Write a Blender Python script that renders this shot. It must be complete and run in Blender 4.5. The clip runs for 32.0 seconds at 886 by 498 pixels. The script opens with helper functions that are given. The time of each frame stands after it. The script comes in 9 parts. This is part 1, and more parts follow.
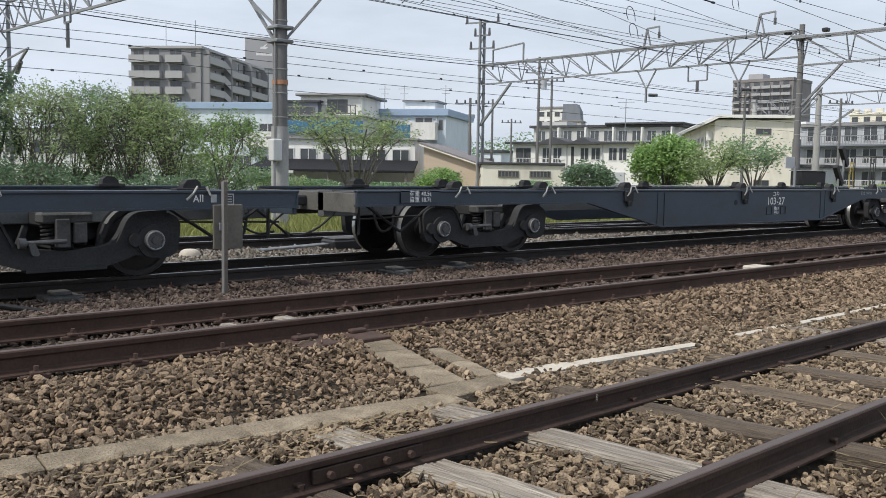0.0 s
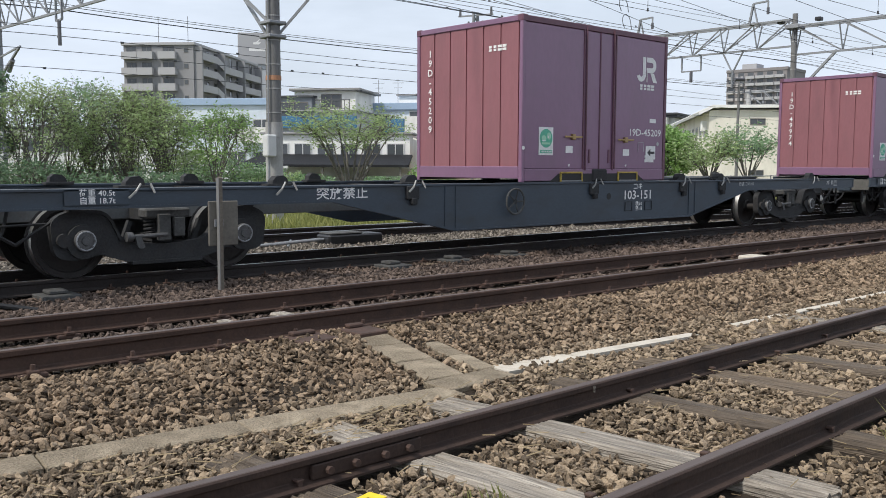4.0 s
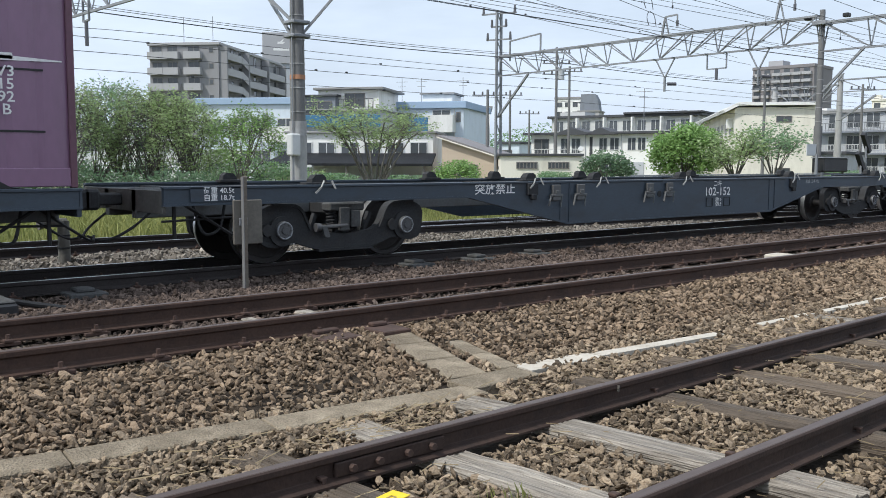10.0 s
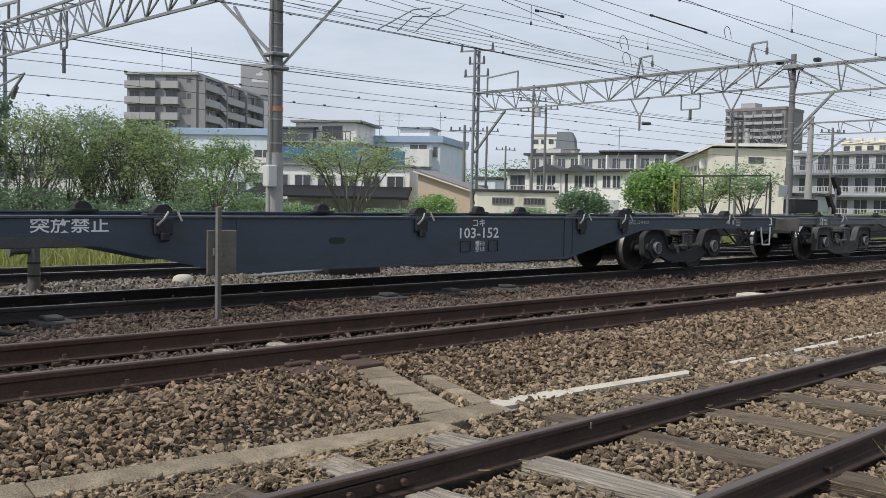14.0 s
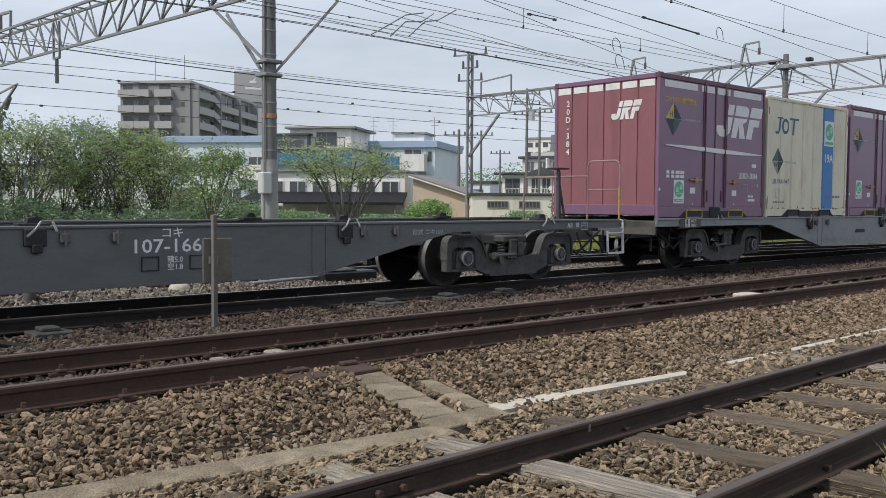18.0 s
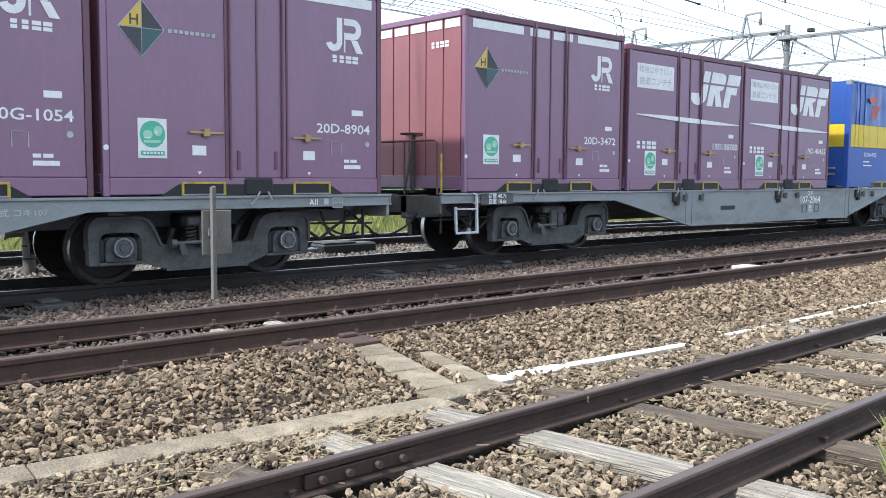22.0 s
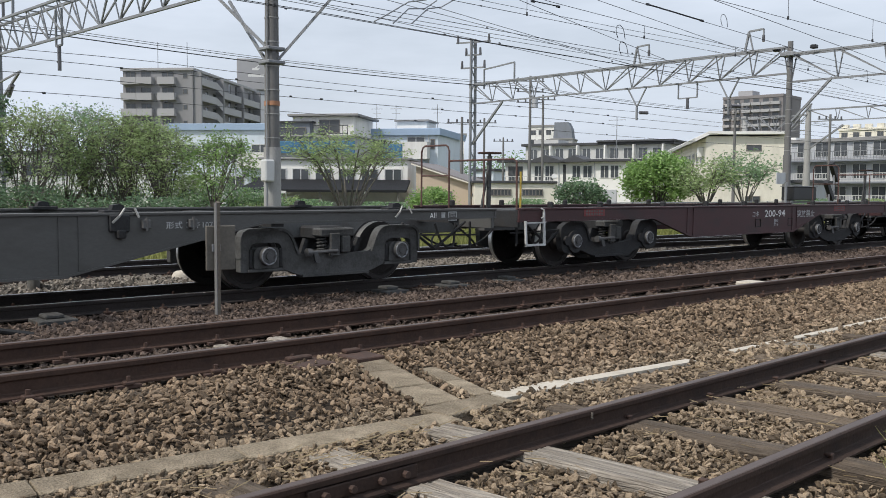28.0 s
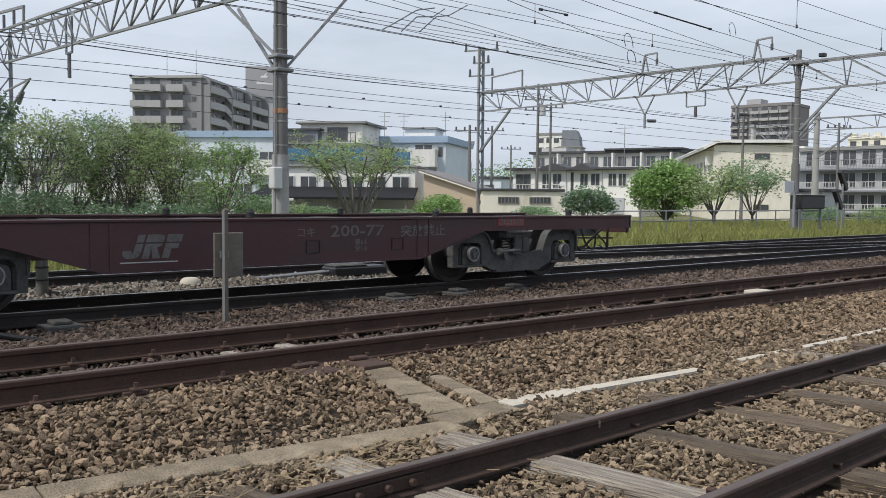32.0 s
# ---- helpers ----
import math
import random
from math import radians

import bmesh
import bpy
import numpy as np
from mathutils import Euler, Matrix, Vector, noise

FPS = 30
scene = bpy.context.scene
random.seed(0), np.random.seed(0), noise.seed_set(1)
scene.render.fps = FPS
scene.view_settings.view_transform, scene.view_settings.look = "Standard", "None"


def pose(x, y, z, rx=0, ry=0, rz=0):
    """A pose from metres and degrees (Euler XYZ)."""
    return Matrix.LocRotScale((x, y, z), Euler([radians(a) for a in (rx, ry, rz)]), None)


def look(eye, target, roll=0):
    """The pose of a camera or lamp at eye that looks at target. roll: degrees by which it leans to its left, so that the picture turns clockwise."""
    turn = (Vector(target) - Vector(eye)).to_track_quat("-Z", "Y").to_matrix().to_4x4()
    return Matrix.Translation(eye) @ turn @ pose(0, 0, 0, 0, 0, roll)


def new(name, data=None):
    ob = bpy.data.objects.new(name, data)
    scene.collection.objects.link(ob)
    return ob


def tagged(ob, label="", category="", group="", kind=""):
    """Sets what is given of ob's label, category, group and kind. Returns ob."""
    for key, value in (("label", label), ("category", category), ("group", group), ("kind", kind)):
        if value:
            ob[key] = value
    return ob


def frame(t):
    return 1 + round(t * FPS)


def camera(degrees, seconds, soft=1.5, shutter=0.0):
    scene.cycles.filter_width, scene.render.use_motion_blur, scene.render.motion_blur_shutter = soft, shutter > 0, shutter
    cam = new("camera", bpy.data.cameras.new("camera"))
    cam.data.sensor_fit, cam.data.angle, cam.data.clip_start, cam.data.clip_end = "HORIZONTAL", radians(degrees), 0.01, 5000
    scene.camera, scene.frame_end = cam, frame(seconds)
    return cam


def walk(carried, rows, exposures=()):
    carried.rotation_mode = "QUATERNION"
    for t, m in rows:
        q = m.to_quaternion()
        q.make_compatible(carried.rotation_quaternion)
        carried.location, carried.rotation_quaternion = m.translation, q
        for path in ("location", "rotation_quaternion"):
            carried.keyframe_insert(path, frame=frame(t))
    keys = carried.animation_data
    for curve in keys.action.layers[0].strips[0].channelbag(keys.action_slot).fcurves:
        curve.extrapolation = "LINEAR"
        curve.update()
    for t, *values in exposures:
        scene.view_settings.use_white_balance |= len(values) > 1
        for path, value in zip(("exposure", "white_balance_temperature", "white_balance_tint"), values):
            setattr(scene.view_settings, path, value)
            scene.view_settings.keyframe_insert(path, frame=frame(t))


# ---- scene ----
cam = camera(52.09, 32.0, soft=0.9)
PATH = [
    (0, pose(0, 0, 1.255, 85.104, -0.952, -41.365)),
    (0.5, pose(0, 0, 1.255, 85.021, -1.235, -41.266)),
    (1, pose(0, 0, 1.255, 84.943, -1.166, -41.331)),
    (1.5, pose(0, 0, 1.255, 84.837, -1.007, -41.433)),
    (2, pose(0, 0, 1.255, 84.720, -0.661, -41.447)),
    (2.5, pose(0, 0, 1.255, 84.821, -0.272, -41.789)),
    (3, pose(0, 0, 1.255, 84.883, -0.256, -41.841)),
    (3.5, pose(0, 0, 1.255, 84.825, -0.210, -41.824)),
    (5.5, pose(0, 0, 1.255, 84.310, -0.450, -40.907)),
    (6, pose(0, 0, 1.255, 84.188, -0.263, -40.627)),
    (6.5, pose(0, 0, 1.255, 84.039, -0.228, -40.066)),
    (7, pose(0, 0, 1.255, 84.067, -0.210, -39.815)),
    (7.5, pose(0, 0, 1.255, 84.045, 0.062, -39.704)),
    (8, pose(0, 0, 1.255, 84.086, 0.305, -39.925)),
    (8.5, pose(0, 0, 1.255, 84.211, 0.462, -39.555)),
    (9, pose(0, 0, 1.255, 84.173, 0.343, -39.494)),
    (9.5, pose(0, 0, 1.255, 84.224, -0.132, -39.837)),
    (10, pose(0, 0, 1.255, 84.618, -0.139, -40.219)),
    (10.5, pose(0, 0, 1.255, 85.011, -0.377, -40.560)),
    (11, pose(0, 0, 1.255, 85.596, -0.365, -40.967)),
    (11.5, pose(0, 0, 1.255, 85.785, -0.499, -40.938)),
    (12, pose(0, 0, 1.255, 85.964, -0.734, -41.268)),
    (12.5, pose(0, 0, 1.255, 86.146, -0.911, -41.297)),
    (13, pose(0, 0, 1.255, 86.458, -1.031, -41.325)),
    (13.5, pose(0, 0, 1.255, 86.700, -1.273, -41.732)),
    (14, pose(0, 0, 1.255, 86.788, -1.216, -41.727)),
    (14.5, pose(0, 0, 1.255, 86.702, -1.430, -41.647)),
    (16.5, pose(0, 0, 1.255, 86.654, -0.550, -41.825)),
    (17, pose(0, 0, 1.255, 86.741, -0.717, -41.616)),
    (17.5, pose(0, 0, 1.255, 86.982, -0.509, -41.735)),
    (18, pose(0, 0, 1.255, 87.076, -0.368, -42.024)),
    (18.5, pose(0, 0, 1.255, 87.011, -0.899, -42.269)),
    (19, pose(0, 0, 1.255, 86.615, -1.228, -42.147)),
    (19.5, pose(0, 0, 1.255, 85.941, -1.215, -41.936)),
    (20, pose(0, 0, 1.255, 85.317, -0.942, -41.906)),
    (20.5, pose(0, 0, 1.255, 85.153, -0.679, -42.158)),
    (21, pose(0, 0, 1.255, 85.146, -0.583, -42.055)),
    (21.5, pose(0, 0, 1.255, 85.157, -0.500, -42.035)),
    (22, pose(0, 0, 1.255, 85.320, -0.374, -42.071)),
    (22.5, pose(0, 0, 1.255, 85.545, -0.237, -42.535)),
    (23, pose(0, 0, 1.255, 86.012, -0.021, -43.146)),
    (23.5, pose(0, 0, 1.255, 86.529, 0.016, -43.492)),
    (24, pose(0, 0, 1.255, 86.819, -0.043, -43.462)),
    (24.5, pose(0, 0, 1.255, 86.856, 0.200, -43.183)),
    (25, pose(0, 0, 1.255, 86.639, 0.224, -42.762)),
    (25.5, pose(0, 0, 1.255, 86.398, 0.085, -42.363)),
    (27.5, pose(0, 0, 1.255, 86.176, -0.235, -41.735)),
    (28, pose(0, 0, 1.255, 86.304, -0.402, -41.836)),
    (28.5, pose(0, 0, 1.255, 86.492, -0.597, -41.914)),
    (29, pose(0, 0, 1.255, 86.559, -0.591, -41.881)),
    (29.5, pose(0, 0, 1.255, 86.651, -0.512, -41.937)),
    (30, pose(0, 0, 1.255, 86.719, -0.549, -41.728)),
    (30.5, pose(0, 0, 1.255, 86.764, -0.529, -41.484)),
    (31, pose(0, 0, 1.255, 86.782, -0.601, -41.371)),
    (31.5, pose(0, 0, 1.255, 86.750, -0.786, -41.360)),
    (32, pose(0, 0, 1.255, 86.781, -0.556, -41.359)),
]
EXPOSURES = [(0, -0.2, 6500, 10), (3.5, -0.15, 6480, 10), (5.5, 0.3, 6160, 8), (6.2, 0.45, 6080, 7), (7, 0.75, 5980, 5), (8, 0.71, 5980, 5), (9.5, 0.35, 6020, 6), (10, -0.04, 6150, 8), (10.5, -0.14, 6400, 9), (13, -0.3, 6500, 10), (16.5, -0.35, 6500, 10), (18, -0.37, 6500, 10), (19, -0.12, 6350, 9), (20, 0.53, 6080, 8), (21.5, 0.82, 5930, 7), (23, 0.6, 5960, 6), (24, 0.43, 5960, 6), (25, 0.22, 6080, 7), (26.5, -0.2, 6450, 9), (28, -0.25, 6500, 10), (32, -0.32, 6500, 10)]
walk(cam, PATH, EXPOSURES)
# ---------------------------------------------------------------- light
world = bpy.data.worlds.new("sky")
scene.world = world
world.use_nodes = True
wn = world.node_tree.nodes
wl = world.node_tree.links
SUN_EL, SUN_AZ = 50.0, -85.0          # degrees above the horizon, degrees from +y towards +x
sky = wn.new("ShaderNodeTexSky")
sky.sky_type = "NISHITA"
sky.sun_disc = False
sky.sun_elevation = radians(SUN_EL)
sky.sun_rotation = radians(SUN_AZ)
sky.dust_density = 4.0
sky.air_density = 1.2
sky.ozone_density = 1.5
# thin bright cloud over the blue
coord = wn.new("ShaderNodeTexCoord")
stretch = wn.new("ShaderNodeMapping")
stretch.inputs["Scale"].default_value = (1.0, 1.0, 4.5)
cloud = wn.new("ShaderNodeTexNoise")
cloud.inputs["Scale"].default_value = 2.6
cloud.inputs["Detail"].default_value = 7.0
cloud.inputs["Roughness"].default_value = 0.55
cover = wn.new("ShaderNodeMapRange")
cover.inputs["From Min"].default_value = 0.34
cover.inputs["From Max"].default_value = 0.62
cover.inputs["To Min"].default_value = 0.72
cover.inputs["To Max"].default_value = 1.0
veil = wn.new("ShaderNodeMix")
veil.data_type = "RGBA"
veil.inputs["B"].default_value = (8.7, 9.6, 11.0, 1.0)
wl.new(coord.outputs["Generated"], stretch.inputs["Vector"])
wl.new(stretch.outputs["Vector"], cloud.inputs["Vector"])
wl.new(cloud.outputs["Fac"], cover.inputs["Value"])
wl.new(cover.outputs["Result"], veil.inputs["Factor"])
wl.new(sky.outputs["Color"], veil.inputs["A"])
wl.new(veil.outputs["Result"], wn["Background"].inputs["Color"])
wn["Background"].inputs["Strength"].default_value = 0.105

sun_data = bpy.data.lights.new("sun", "SUN")
sun_data.energy = 3.5
sun_data.angle = radians(2.5)
sun_data.color = (1.0, 0.935, 0.84)
sun = new("sun", sun_data)
sun_from = Vector((math.sin(radians(SUN_AZ)) * math.cos(radians(SUN_EL)), math.cos(radians(SUN_AZ)) * math.cos(radians(SUN_EL)), math.sin(radians(SUN_EL))))
sun.matrix_world = look(sun_from * 60, (0, 0, 0))


# ---------------------------------------------------------------- materials
def material(name, colour, rough=0.6, metal=0.0, fine=30.0, coarse=2.0, spread=0.25, dirt=None, dirt_amount=0.0, bump=0.0, by_object=0.0, by_island=0.0, stretch_to=(1, 1, 1), spec=0.5, through_light=0.0):
    """Procedural paint, stone, wood or metal: colour varied at two scales, with dirt patches and fine relief."""
    m = bpy.data.materials.new(name)
    m.use_nodes = True
    n, l = m.node_tree.nodes, m.node_tree.links
    b = n["Principled BSDF"]
    b.inputs["Roughness"].default_value = rough
    b.inputs["Metallic"].default_value = metal
    b.inputs["Specular IOR Level"].default_value = spec
    tc = n.new("ShaderNodeTexCoord")
    mp = n.new("ShaderNodeMapping")
    mp.inputs["Scale"].default_value = stretch_to
    l.new(tc.outputs["Object"], mp.inputs["Vector"])
    n1 = n.new("ShaderNodeTexNoise")
    n1.inputs["Scale"].default_value = fine
    n1.inputs["Detail"].default_value = 4.0
    n2 = n.new("ShaderNodeTexNoise")
    n2.inputs["Scale"].default_value = coarse
    n2.inputs["Detail"].default_value = 5.0
    l.new(mp.outputs["Vector"], n1.inputs["Vector"])
    l.new(mp.outputs["Vector"], n2.inputs["Vector"])
    add = n.new("ShaderNodeMath")
    add.operation = "ADD"
    l.new(n1.outputs["Fac"], add.inputs[0])
    l.new(n2.outputs["Fac"], add.inputs[1])
    total = add
    for amount, kind in ((by_object, "object"), (by_island, "island")):
        if amount:
            src = n.new("ShaderNodeObjectInfo") if kind == "object" else n.new("ShaderNodeNewGeometry")
            sc = n.new("ShaderNodeMath")
            sc.operation = "MULTIPLY_ADD"
            sc.inputs[1].default_value = amount
            l.new(src.outputs["Random"] if kind == "object" else src.outputs["Random Per Island"], sc.inputs[0])
            l.new(total.outputs[0], sc.inputs[2])
            total = sc
    rng = n.new("ShaderNodeMapRange")
    half = 0.35 + (by_object + by_island) / 2
    mid = 1.0 + (by_object + by_island) / 2
    rng.inputs["From Min"].default_value = mid - half
    rng.inputs["From Max"].default_value = mid + half
    l.new(total.outputs[0], rng.inputs["Value"])
    mix = n.new("ShaderNodeMix")
    mix.data_type = "RGBA"
    c = Vector(colour[:3])
    second = Vector(colour[3:6]) if len(colour) >= 6 else c
    mix.inputs["A"].default_value = (*(c * (1 - spread)), 1)
    mix.inputs["B"].default_value = (*(second * (1 + spread)), 1)
    l.new(rng.outputs["Result"], mix.inputs["Factor"])
    out = mix.outputs["Result"]
    if dirt:
        n3 = n.new("ShaderNodeTexNoise")
        n3.inputs["Scale"].default_value = coarse * 1.7
        n3.inputs["Detail"].default_value = 8.0
        n3.inputs["Roughness"].default_value = 0.7
        l.new(mp.outputs["Vector"], n3.inputs["Vector"])
        r3 = n.new("ShaderNodeMapRange")
        r3.inputs["From Min"].default_value = 0.48
        r3.inputs["From Max"].default_value = 0.72
        r3.inputs["To Max"].default_value = dirt_amount
        l.new(n3.outputs["Fac"], r3.inputs["Value"])
        mx = n.new("ShaderNodeMix")
        mx.data_type = "RGBA"
        mx.inputs["B"].default_value = (*dirt, 1)
        l.new(out, mx.inputs["A"])
        l.new(r3.outputs["Result"], mx.inputs["Factor"])
        out = mx.outputs["Result"]
    l.new(out, b.inputs["Base Color"])
    if bump:
        bp = n.new("ShaderNodeBump")
        bp.inputs["Strength"].default_value = bump
        bp.inputs["Distance"].default_value = 0.02
        l.new(n1.outputs["Fac"], bp.inputs["Height"])
        l.new(bp.outputs["Normal"], b.inputs["Normal"])
    if through_light:
        tl = n.new("ShaderNodeBsdfTranslucent")
        l.new(out, tl.inputs["Color"])
        ms = n.new("ShaderNodeMixShader")
        ms.inputs["Fac"].default_value = through_light
        l.new(b.outputs["BSDF"], ms.inputs[1])
        l.new(tl.outputs["BSDF"], ms.inputs[2])
        l.new(ms.outputs["Shader"], n["Material Output"].inputs["Surface"])
    return m


RUST = (0.085, 0.04, 0.024)
GRIME = (0.03, 0.027, 0.024)
